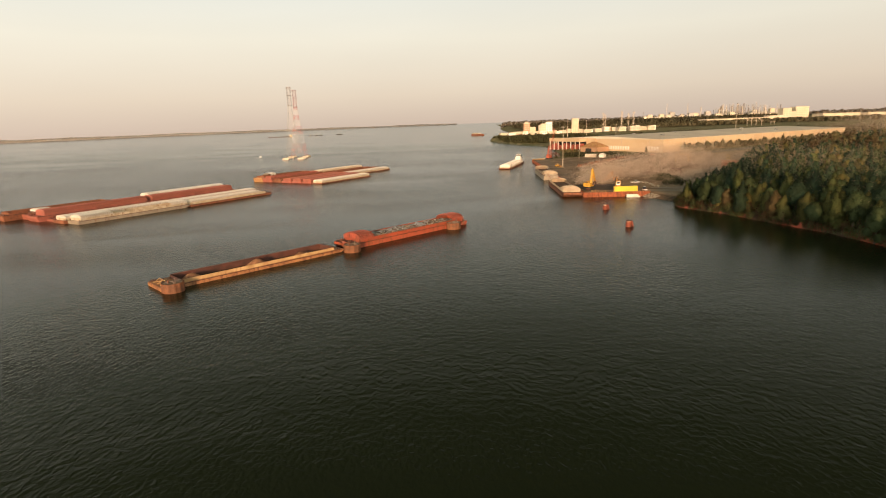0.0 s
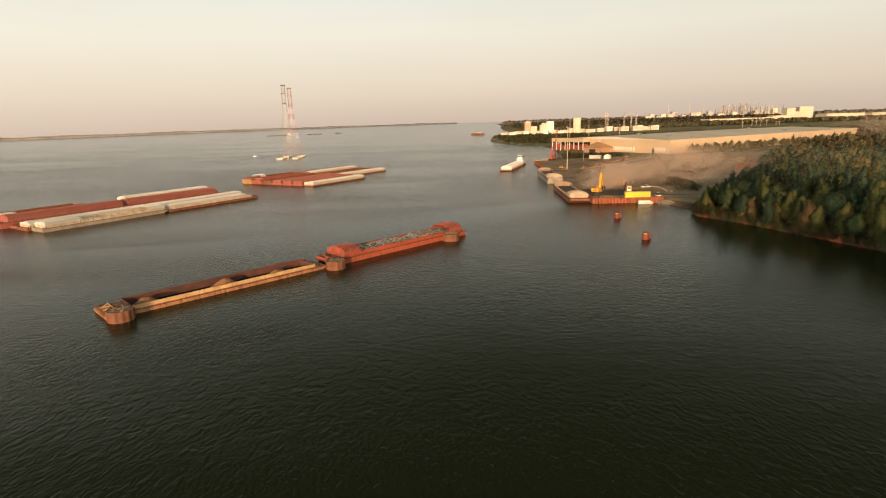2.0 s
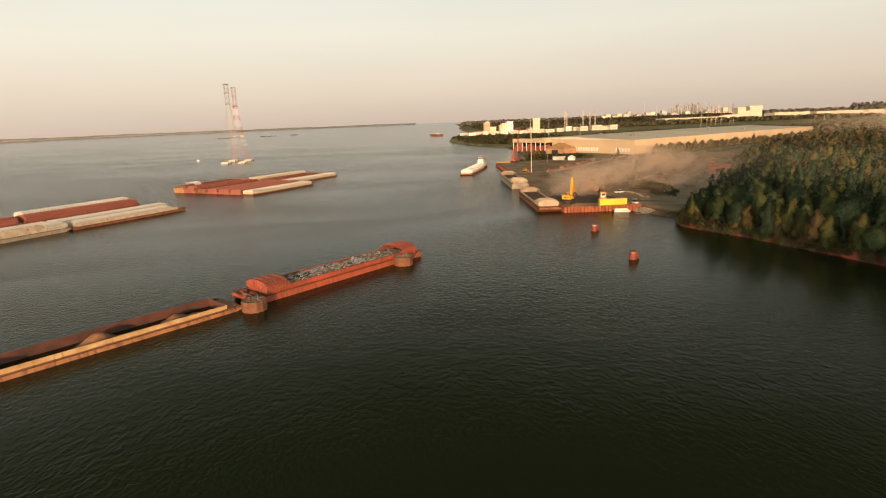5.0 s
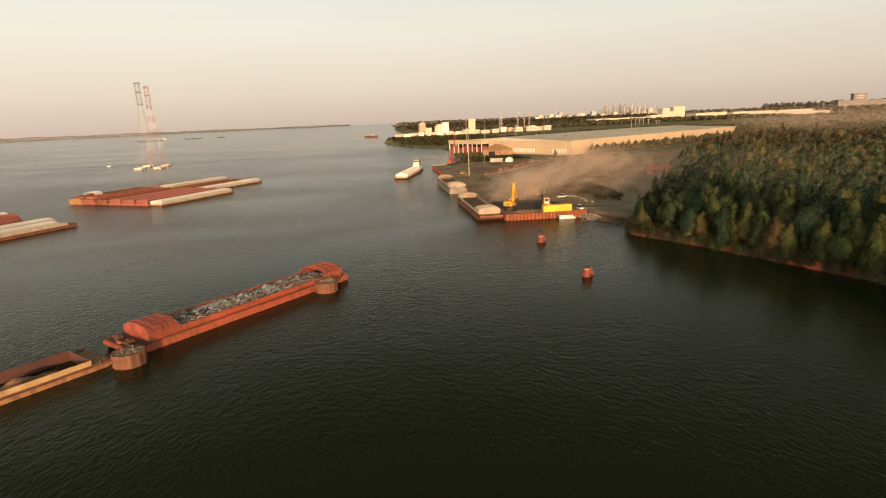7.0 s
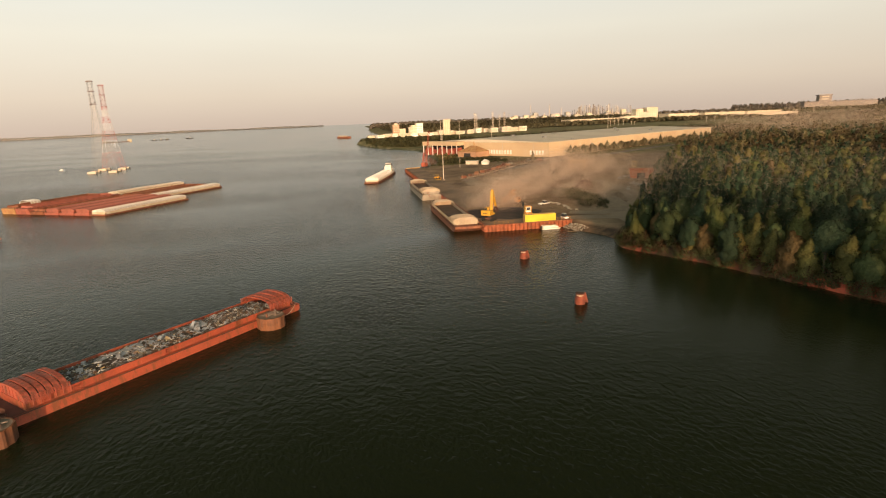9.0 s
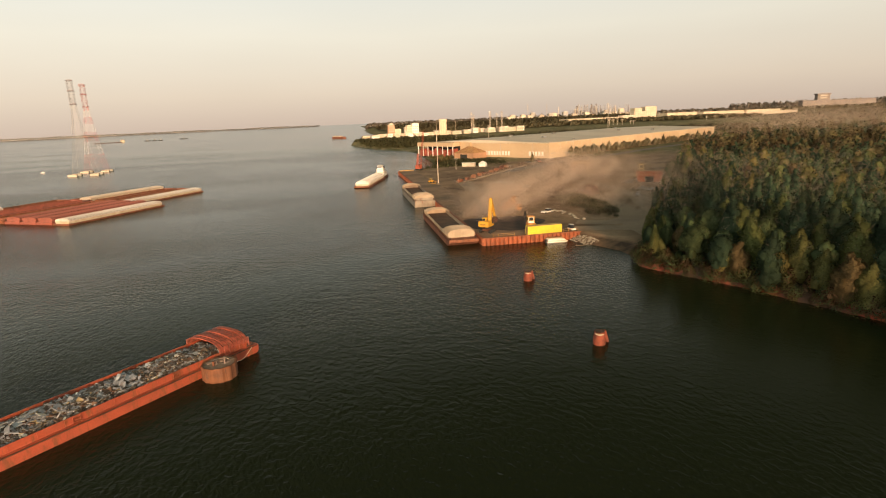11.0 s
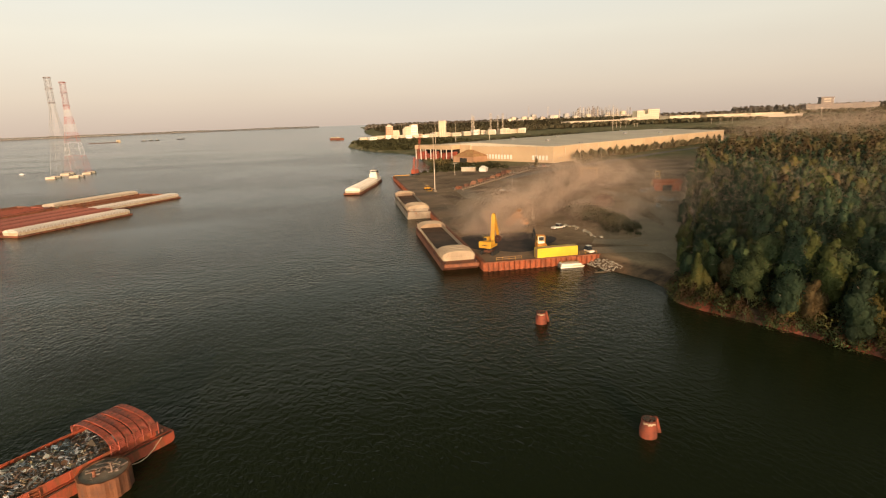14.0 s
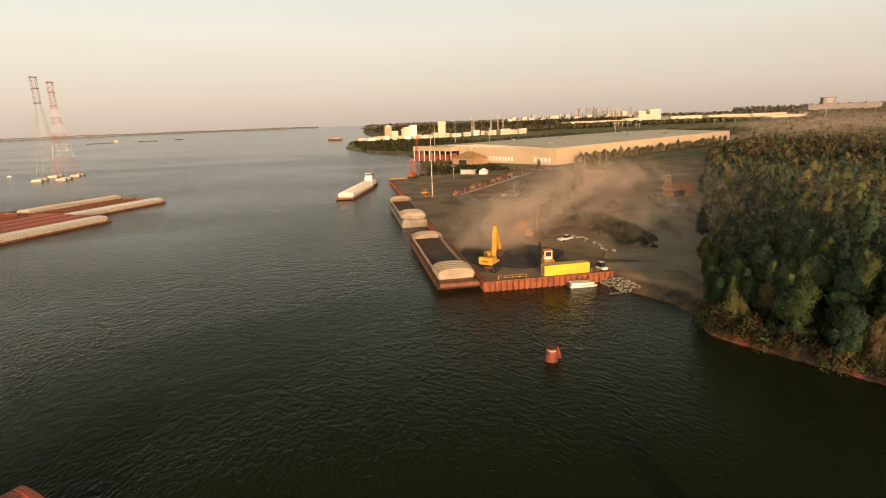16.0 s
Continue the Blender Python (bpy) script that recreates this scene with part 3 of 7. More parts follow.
# ---- quay and dock ----
def along(a, b):
    """The pose at a whose x axis runs to b, and the length."""
    d = Vector((b[0] - a[0], b[1] - a[1]))
    return pose(a[0], a[1], 0, 0, 0, math.degrees(math.atan2(d.y, d.x))), d.length


QTOP = 2.5
DOCK = [(76.3, 290.0), (110.0, 287.6), (111.5, 300), (92, 304), (93, 320), (104.5, 561), (92.3, 561), (78.2, 326)]
bm = B()
prism(bm, [(x, y) for x, y in DOCK], -3, QTOP)
quay = tagged(link("quay", bm, M_yard), "quay deck covered in dark brown dust", "quay", kind="structure")


def sheet_wall(a, b, top, parent, label=""):
    """A row of sheet piles, their pans and ridges set by turns."""
    m, length = along(a, b)
    k = int(length / 1.5)
    w = length / k
    bm = B()
    prof = []
    for i in range(k):
        o = -0.65
        prof += [(i * w, 0.0), (i * w + w * 0.34, 0.0), (i * w + w * 0.5, o), (i * w + w * 0.84, o)]
    prof.append((length, 0.0))
    lo = [bm.verts.new((px, py, -3)) for px, py in prof]
    hi = [bm.verts.new((px, py, top)) for px, py in prof]
    for i in range(len(prof) - 1):
        bm.faces.new((lo[i], lo[i + 1], hi[i + 1], hi[i]))
    ob = part("sheet_piling", bm, M_sheet, parent, label)
    ob.matrix_local = m @ pose(0, -0.02, 0)
    bm = B()
    box(bm, -0.2, length + 0.2, -0.55, 0.35, top, top + 0.3, bevel=0.04)
    cap = part("cap_beam", bm, M_rust, parent)
    cap.matrix_local = m
    return ob


sheet_wall((76.3, 290.0), (110.0, 287.6), QTOP - 0.1, quay, "rust-red corrugated sheet piling")
sheet_wall((92.3, 561), (78.2, 326), QTOP - 0.1, quay)
sheet_wall((78.2, 326), (76.3, 290.0), QTOP - 0.1, quay)


# ---- barges ----
BL, BW = 59.4, 10.67


def arch(bm, x0, x1, half, z0, rise, n=10, rib=0.0, thick=0.08):
    """An arched hatch cover from x0 to x1, with raised rims at its ends and a middle rib."""
    def ring(x, grow):
        out = []
        for k in range(n + 1):
            t = math.pi * k / n
            c = math.cos(t)
            out.append(bm.verts.new((x, (half + grow) * math.copysign(abs(c) ** 0.75, c), z0 + (rise + grow) * math.sin(t) ** 0.8)))
        return out
    xs = [(x0, rib), (x0 + 0.35, rib), (x0 + 0.36, 0), ((x0 + x1) / 2 - 0.18, 0), ((x0 + x1) / 2 - 0.17, rib * 0.7), ((x0 + x1) / 2 + 0.17, rib * 0.7), ((x0 + x1) / 2 + 0.18, 0), (x1 - 0.36, 0), (x1 - 0.35, rib), (x1, rib)]
    rings = [ring(x, g) for x, g in xs]
    inner = [ring(x0, -thick), ring(x1, -thick)]
    for a, b in zip(rings, rings[1:]):
        for k in range(n):
            bm.faces.new((a[k], b[k], b[k + 1], a[k + 1]))
    for a, b in ((rings[0], inner[0]), (inner[0], inner[1]), (inner[1], rings[-1])):
        for k in range(n):
            bm.faces.new((a[k], a[k + 1], b[k + 1], b[k]))


def end_panel(bm, x, s, half, z0, rise, n=12):
    """The upright end of a cover, with standing stiffeners on its outer face."""
    pts = []
    for k in range(n + 1):
        c = math.cos(math.pi * k / n)
        pts.append((half * math.copysign(abs(c) ** 0.75, c), z0 + rise * math.sin(math.pi * k / n) ** 0.8))
    a, b = [[bm.verts.new((xx, y, z)) for y, z in pts] for xx in (x - 0.04, x + 0.04)]
    bm.faces.new(a)
    bm.faces.new(b[::-1])
    for k in range(n + 1):
        q = (k + 1) % (n + 1)
        bm.faces.new((a[k], b[k], b[q], a[q]))
    for k in range(1, 8):
        y = half * (k / 4 - 1)
        h = rise * (1 - (abs(y) / half) ** 2.6) - 0.1
        xx = x + s * 0.07
        box(bm, xx - 0.05, xx + 0.05, y - 0.05, y + 0.05, z0, z0 + max(h, 0.2))


def mound_mesh(bm, x0, x1, half, z0, peaks, seed, nx=60, ny=12, rough=0.15):
    """A loose heap that fills the hopper, higher at the given peaks (x, height, reach)."""
    rnd = random.Random(seed)
    vs = []
    for i in range(nx + 1):
        row = []
        for j in range(ny + 1):
            x, y = x0 + (x1 - x0) * i / nx, -half + 2 * half * j / ny
            h = sum(p * math.exp(-((x - c) / r) ** 2 - (y / (half * 0.75)) ** 2) for c, p, r in peaks)
            row.append(bm.verts.new((x, y, z0 + h + rough * rnd.uniform(-1, 1))))
        vs.append(row)
    for i in range(nx):
        for j in range(ny):
            bm.faces.new((vs[i][j], vs[i + 1][j], vs[i + 1][j + 1], vs[i][j + 1]))


def barge(m, label, hull, coam, group="", free=1.6, cover=None, covers=(), cargo=None, peaks=(), ends=(3.2, 6.0), inside=None, seed=1, rise=1.5, rakes=(0.8, 7.0), ct=1.15, level=None, stack=False, coam2=None, bow=0.7):
    """A hopper barge, its bow towards +x. free: deck height over the water. covers: stretches (from, to) under arched covers."""
    t = thing("barge", m, label, "barge", group)
    L, W = BL / 2, BW / 2
    h0, h1, hw = -L + ends[0], L - ends[1], W - 0.95
    fl = -1.0
    bm = B()
    prof = [(-L, free), (L, free), (L, free - bow), (L - rakes[1], -1.6), (-L + rakes[0], -1.6), (-L, free - 0.9)]
    side = [[bm.verts.new((x, s * (W - (0.3 if abs(x) > L - 0.1 else 0)), z)) for x, z in prof] for s in (-1, 1)]
    bm.faces.new(side[0][::-1])
    bm.faces.new(side[1])
    for k in range(1, len(prof)):
        k2 = (k + 1) % len(prof)
        bm.faces.new((side[0][k], side[0][k2], side[1][k2], side[1][k]))
    # deck round the hopper's mouth, the hopper's walls and floor
    mouth = [bm.verts.new((x, y, free)) for x, y in ((h0, -hw), (h1, -hw), (h1, hw), (h0, hw))]
    low = [bm.verts.new((x, y, fl)) for x, y in ((h0, -hw), (h1, -hw), (h1, hw), (h0, hw))]
    rim = [side[0][0], side[0][1], side[1][1], side[1][0]]
    for k in range(4):
        q = (k + 1) % 4
        bm.faces.new((rim[k], rim[q], mouth[q], mouth[k]))
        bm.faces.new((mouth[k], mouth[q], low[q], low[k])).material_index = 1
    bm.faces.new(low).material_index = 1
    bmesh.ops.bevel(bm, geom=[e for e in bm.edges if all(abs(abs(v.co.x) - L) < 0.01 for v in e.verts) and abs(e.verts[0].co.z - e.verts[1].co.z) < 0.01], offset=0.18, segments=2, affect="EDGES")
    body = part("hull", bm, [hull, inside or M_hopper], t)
    bm = B()
    for s in (-1, 1):
        box(bm, -L + 0.5, L - 0.5, s * W - 0.07, s * W + 0.07, free - 0.14, free + 0.015)
    part("rubbing_strake", bm, M_darkrust, body)
    top = free + ct
    bm = B()
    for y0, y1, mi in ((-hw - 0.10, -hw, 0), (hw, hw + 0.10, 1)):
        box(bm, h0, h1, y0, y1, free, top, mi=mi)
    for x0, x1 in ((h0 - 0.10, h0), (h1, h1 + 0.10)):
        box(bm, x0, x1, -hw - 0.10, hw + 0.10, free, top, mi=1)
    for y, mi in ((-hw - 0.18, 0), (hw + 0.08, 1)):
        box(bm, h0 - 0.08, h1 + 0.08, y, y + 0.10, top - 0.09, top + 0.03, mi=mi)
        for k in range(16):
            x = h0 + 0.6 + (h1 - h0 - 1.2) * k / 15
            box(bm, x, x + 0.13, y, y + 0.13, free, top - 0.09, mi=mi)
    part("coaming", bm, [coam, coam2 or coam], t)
    if cargo:
        bm = B()
        mound_mesh(bm, h0 + 0.05, h1 - 0.05, hw - 0.05, free + 0.2 if level is None else level, peaks, seed)
        part("cargo", bm, cargo, t, smooth=True)
    for a, b in covers:
        x0, x1 = h0 + (h1 - h0) * a, h0 + (h1 - h0) * b
        k = max(1, round((x1 - x0) / (1.0 if stack else 1.75)))
        w = (x1 - x0) / k
        bm = B()
        arch(bm, 0, w - (0.20 if stack else 0.02), hw + 0.25, top, rise, rib=0.07 if stack else 0.10)
        first = part("cover", bm, cover, t)
        first.matrix_local = pose(x0, 0, 0)
        for shut, xe, s in ((a < 0.1, x0 + 0.06, -1), (b > 0.9, x1 - 0.06, 1)):
            if shut:
                bm = B()
                end_panel(bm, xe, s, hw + 0.17, top, rise - 0.08)
                part("end_panel", bm, cover, t)
        for i in range(1, k):
            share("cover", first, t, pose(x0 + i * w, 0, (0.10 if stack else 0.05) * (i % 2)))
        if stack:
            for s in (-1, 1):
                bm = B()
                for z in (top - 0.08, top + 0.14, top + 0.36, top + 0.58, top + 0.80):
                    rod(bm, (x0 - 0.1, s * (hw + 0.42), z), (x1 + 0.1, s * (hw + 0.42), z), 0.05, n=5)
                for i in range(k + 1):
                    rod(bm, (x0 + i * w, s * (hw + 0.42), free + 0.3), (x0 + i * w, s * (hw + 0.42), top + 0.85), 0.07, n=5)
                part("cover_rail", bm, cover, t)
    for s in (-1, 1):
        for x in (L - 1.6, -L + 1.4):
            y = s * (W - 0.9)
            bm = B()
            for dx in (0, 0.8):
                rod(bm, (x + dx - 0.4, y, free), (x + dx - 0.4, y, free + 0.55), 0.17, n=8)
                rod(bm, (x + dx - 0.4, y, free + 0.55), (x + dx - 0.4, y, free + 0.62), 0.24, n=8)
            box(bm, x - 0.75, x + 0.75, y - 0.26, y + 0.26, free - 0.02, free + 0.06)
            part("bitt", bm, M_darkrust, t)
    return t


def at_axis(origin, deg, a, p):
    """The pose a metres along and p metres to the left of an axis from origin."""
    c, s = math.cos(radians(deg)), math.sin(radians(deg))
    return pose(origin[0] + a * c - p * s, origin[1] + a * s + p * c, 0, 0, 0, deg)


# the two barges tied to the mooring cells
CELL_DEG = math.degrees(math.atan2(210.46 - 134.5, 3.585 + 72.48))
open_barge = barge(at_axis((-72.5, 134.5), CELL_DEG, 27.9, 9.6), "open hopper barge with faded yellow sides and small ore heaps", M_yellowhull, M_yellowside,
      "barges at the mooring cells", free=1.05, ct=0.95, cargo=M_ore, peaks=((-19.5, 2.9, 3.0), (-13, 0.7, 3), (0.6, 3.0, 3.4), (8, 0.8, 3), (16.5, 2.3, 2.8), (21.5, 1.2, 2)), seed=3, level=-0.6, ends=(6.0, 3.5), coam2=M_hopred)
SCRAP_POSE = at_axis((-72.5, 134.5), CELL_DEG, 90.2, 9.6)
scrap_barge = barge(SCRAP_POSE, "orange-red hopper barge heaped with scrap, arched covers stacked at its ends", M_red, M_red,
      "barges at the mooring cells", free=1.7, cargo=M_coal, peaks=((-12, 0.9, 12), (8, 0.8, 14)), seed=5, cover=M_redcov, covers=((0.0, 0.118), (0.883, 1.0)), rise=1.75, ends=(4.3, 1.9), rakes=(3.0, 5.0), stack=True, bow=1.5)

bm = B()
box(bm, -BL / 2 + 0.3, -BL / 2 + 4.15, -BW / 2 + 0.25, BW / 2 - 0.25, 1.69, 1.73, bevel=0.01)
part("deck_plate", bm, M_hopred, scrap_barge, "dark maroon foredeck plating")
for y in (-2.6, 0.0, 2.6):
    bm = B()
    box(bm, -28.9, -25.2, y - 0.12, y + 0.12, 1.05, 1.30, bevel=0.03)
    rod(bm, (-28.4, y, 1.3), (-27.2, y, 1.95), 0.10, n=6)
    rod(bm, (-26.0, y, 1.3), (-27.2, y, 1.95), 0.10, n=6)
    part("deck_frame", bm, M_yellowside, open_barge)
bm = B()
rod(bm, (-27.2, -3.0, 1.95), (-27.2, 3.0, 1.95), 0.11, n=6)
part("cross_beam", bm, M_yellowside, open_barge)
for y in (-1.3, 1.3):
    bm = B()
    rod(bm, (-26.9, y - 0.5, 1.6), (-26.9, y + 0.5, 1.6), 0.4, n=12)
    part("winch_drum", bm, M_darkrust, open_barge)
for x in (-22.5, -18.2, -2.5, 13.0, 22.0):
    for s in (-1, 1):
        bm = B()
        y = s * (BW / 2 - 0.62)
        for z in (1.95, 2.4):
            box(bm, x - 0.55, x + 0.55, y - 0.10, y + 0.10, z, z + 0.07)
        for dx in (-0.55, 0.48):
            box(bm, x + dx, x + dx + 0.07, y - 0.08, y + 0.08, 1.7, 2.75)
        part("step", bm, M_red, scrap_barge, "red hoop steps on the coaming")
for x, y in ((-27.9, -2.2), (-27.9, 2.2), (28.6, 2.6)):
    bm = B()
    rod(bm, (x, y - 0.55, 2.2), (x, y + 0.55, 2.2), 0.42, n=12)
    for s in (-0.6, 0.6):
        rod(bm, (x, y + s - 0.05, 2.2), (x, y + s + 0.05, 2.2), 0.6, n=14)
        box(bm, x - 0.3, x + 0.3, y + s - 0.06, y + s + 0.06, 1.7, 2.1)
    part("winch", bm, M_darkrust, scrap_barge)
bm = B()
rod(bm, (-28.6, -3.6, 1.86), (-28.2, 3.4, 1.9), 0.16, n=8)
part("spare_pipe", bm, M_rust, scrap_barge)
bm = B()
box(bm, -29.2, -28.7, -0.7, 0.7, 1.7, 2.3, bevel=0.05)
part("deck_locker", bm, M_dullred, scrap_barge)

FA, FDEG = (-174.4, 255.1), 58.8
for perp, half, kind in ((5.4, 0, "creamgap"), (5.4, 1, "cream"), (16.3, 0, "white"), (16.3, 1, "white"), (26.2, 0, "low"), (26.2, 1, "low"), (36.6, 0, "red"), (36.6, 1, "red"), (47.4, 0, "hump"), (47.4, 1, "pale"), (58.2, 0, "open")):
    place = at_axis(FA, FDEG, 29.9 + 60.0 * half + {16.3: -1.5, 36.6: -4.0, 47.4: -2.0, 58.2: -10.0}.get(perp, 0), perp)
    if kind == "creamgap":
        barge(place, "cream hopper barge with arched covers stacked at its ends", M_greyhull, M_cream, "moored barges", 1.7, M_white, ((0.0, 0.27), (0.84, 1.0)), ends=(1.5, 1.5), ct=1.3, stack=True, rise=1.3)
    elif kind == "cream":
        barge(place, "rusty hopper barge under cream arched covers", M_rust, M_cream, "moored barges", 1.2, M_white, ((0.0, 0.93),), ends=(1.2, 4.5), rise=1.0)
    elif kind == "low":
        barge(place, "low-lying dark red open hopper barge", M_dullred, M_hopred, "moored barges", 1.1, None, (), cargo=M_ore, peaks=((0, 0.5, 20),))
    elif kind == "hump":
        barge(place, "dark red open hopper barge with one stack of pale covers", M_dullred, M_darkrust, "moored barges", 2.6, M_white, ((0.02, 0.14),), rise=1.5, ends=(3.0, 1.5), stack=True)
    elif kind == "open":
        barge(place, "empty rust-brown open hopper barge", M_rust, M_rust, "moored barges", 3.0, None, ())
    elif kind == "red":
        barge(place, "red hopper barge under faded red arched covers", M_dullred, M_dullred, "moored barges", 2.7, M_dullred, ((0.0, 1.0),), ends=(4.0 if half == 0 else 1.2, 1.5), rise=1.8, rakes=(1.5, 7))
    else:
        c = {"white": M_white, "pale": M_white, "tan": M_tan}[kind]
        high = kind != "white"
        barge(place, f"hopper barge under {kind} arched covers", M_rust, M_cream, "moored barges", 3.0 if high else 1.5, c, ((0.0, 1.0),), ends=(4.0 if high else 1.5, 1.2), rise=1.9 if high else 1.05)

FB = (-90.4, 410.5)
for row, half, kind in ((0, 0, "cream"), (1, 0, "red"), (2, 0, "red"), (3, 0, "red"), (4, 0, "open"), (5, 0, "redopen"), (6, 0, "orange"), (2.3, 1, "white"), (3.3, 1, "open"), (4.3, 1, "open"), (5.3, 1, "tan"), (6.3, 1, "open")):
    place = at_axis(FB, FDEG, 29.7 + 61.0 * half, 5.4 + 10.75 * row)
    if kind == "open":
        barge(place, "open rust-brown hopper barge", M_rust, M_rust, "anchored barges", 1.6, None, (), cargo=M_ore, peaks=((0, 0.6, 20),), ends=(2, 2))
    elif kind == "redopen":
        barge(place, "empty red hopper barge riding high", M_dullred, M_dullred, "anchored barges", 3.2, None, ())
    elif kind == "orange":
        barge(place, "empty orange-brown hopper barge riding high", M_ochre, M_rust, "anchored barges", 3.2, M_white, ((0.14, 0.25),), rise=1.8)
    else:
        c = {"white": M_white, "red": M_dullred, "tan": M_tan, "cream": M_white}[kind]
        barge(place, f"low hopper barge under {kind} arched covers", M_dullred if kind == "red" else M_rust, M_dullred if kind == "red" else M_cream, "anchored barges", {"tan": 2.0, "red": 1.3}.get(kind, 0.7), c, ((0.0, 1.0),), ends=(1.0, 1.2), rise=0.85 if kind == "red" else 1.15)

QDEG = 86.6
barge(at_axis((70.0, 292.3), QDEG, 29.7, 0), "rusty hopper barge with dark cargo and pale covers beside the quay", M_rust, M_dustcover, "barges at the quay", 2.3, M_dustcover, ((0.0, 0.17), (0.87, 1.0)), cargo=M_cargo, peaks=((0, 0.4, 20),), ends=(4.2, 2.5), rakes=(6, 3), rise=1.5, level=2.2, stack=True)
barge(at_axis((76.0, 382.7), QDEG, 29.7, 0), "grey hopper barge with dark cargo beside the quay", M_greyhull, M_greyhull, "barges at the quay", 3.2, M_dustcover, ((0.0, 0.2), (0.86, 1.0)), cargo=M_cargo, peaks=((0, 0.4, 20),), ends=(2.0, 2.0), rise=1.4, level=2.9, stack=True)


# ---- mooring cells and pile clusters ----
def cell(x, y, r, top, rz):
    t = thing("mooring_cell", pose(x, y, 0, 0, 0, rz), "round rusty sheet-pile mooring cell filled with concrete", "mooring cell", "mooring cells")
    bm = B()
    n = 48
    rad = [r + (0.07 if k % 4 < 2 else -0.05) for k in range(n)]
    lo = [bm.verts.new((rad[k] * math.cos(2 * math.pi * k / n), rad[k] * math.sin(2 * math.pi * k / n), -3)) for k in range(n)]
    hi = [bm.verts.new((rad[k] * math.cos(2 * math.pi * k / n), rad[k] * math.sin(2 * math.pi * k / n), top)) for k in range(n)]
    inn = [bm.verts.new(((r - 0.25) * math.cos(2 * math.pi * k / n), (r - 0.25) * math.sin(2 * math.pi * k / n), top)) for k in range(n)]
    dn = [bm.verts.new(((r - 0.25) * math.cos(2 * math.pi * k / n), (r - 0.25) * math.sin(2 * math.pi * k / n), top - 0.4)) for k in range(n)]
    for k in range(n):
        q = (k + 1) % n
        bm.faces.new((lo[k], lo[q], hi[q], hi[k]))
        bm.faces.new((hi[k], hi[q], inn[q], inn[k]))
        bm.faces.new((inn[k], inn[q], dn[q], dn[k]))
    part("shell", bm, M_cell, t)
    bm = B()
    c = [bm.verts.new(((r - 0.2) * math.cos(2 * math.pi * k / 24), (r - 0.2) * math.sin(2 * math.pi * k / 24), top - 0.12 + 0.05 * math.sin(k * 1.7))) for k in range(24)]
    bm.faces.new(c)
    part("concrete_fill", bm, M_concrete, t)
    rnd = random.Random(int(rz) + 3)
    stone = None
    for k in range(9):
        a, q, s = rnd.uniform(0, 6.28), rnd.uniform(0.3, r - 0.7), rnd.uniform(0.6, 1.5)
        m = pose(q * math.cos(a), q * math.sin(a), top - 0.2, rnd.uniform(-20, 20), rnd.uniform(-20, 20), rnd.uniform(0, 180)) @ Matrix.Scale(s, 4)
        if stone is None:
            bm = B()
            box(bm, -0.2, 0.2, -0.14, 0.14, -0.1, 0.1, bevel=0.05)
            stone = part("stone", bm, M_concrete, t)
            stone.matrix_local = m
        else:
            share("stone", stone, t, m)
    # broken timbers and fenders heaped on the fill
    timber = None
    for k in range(13):
        a, q = rnd.uniform(0, 6.28), rnd.uniform(0.1, r - 1.3)
        m = pose(q * math.cos(a), q * math.sin(a), top + rnd.uniform(0.0, 0.22), 0, rnd.uniform(-14, 14), rnd.uniform(0, 180)) @ Matrix.Diagonal((rnd.uniform(0.6, 1.3), rnd.uniform(0.7, 1.4), 1, 1))
        if timber is None:
            bm = B()
            box(bm, -0.9, 0.9, -0.11, 0.11, -0.09, 0.09, bevel=0.03)
            timber = part("timber", bm, M_greybrown, t, "weathered broken timber")
            timber.matrix_local = m
        else:
            share("timber", timber, t, m)
    bm = B()
    last = None
    for k in range(46):
        a = 0.42 * k
        p = Vector((1.1 + (0.55 - 0.006 * k) * math.cos(a), -1.0 + (0.55 - 0.006 * k) * math.sin(a), top - 0.12 + 0.006 * k))
        if last:
            rod(bm, last, p, 0.05, n=5, caps=False)
        last = p
    part("rope_coil", bm, M_greybrown, t)
    return t


for cx, cy, rz in ((-73.8, 137.0, 0), (-32.0, 177.9, 20), (3.4, 213.3, 40)):
    cell(cx, cy, 2.85, 2.55, rz)


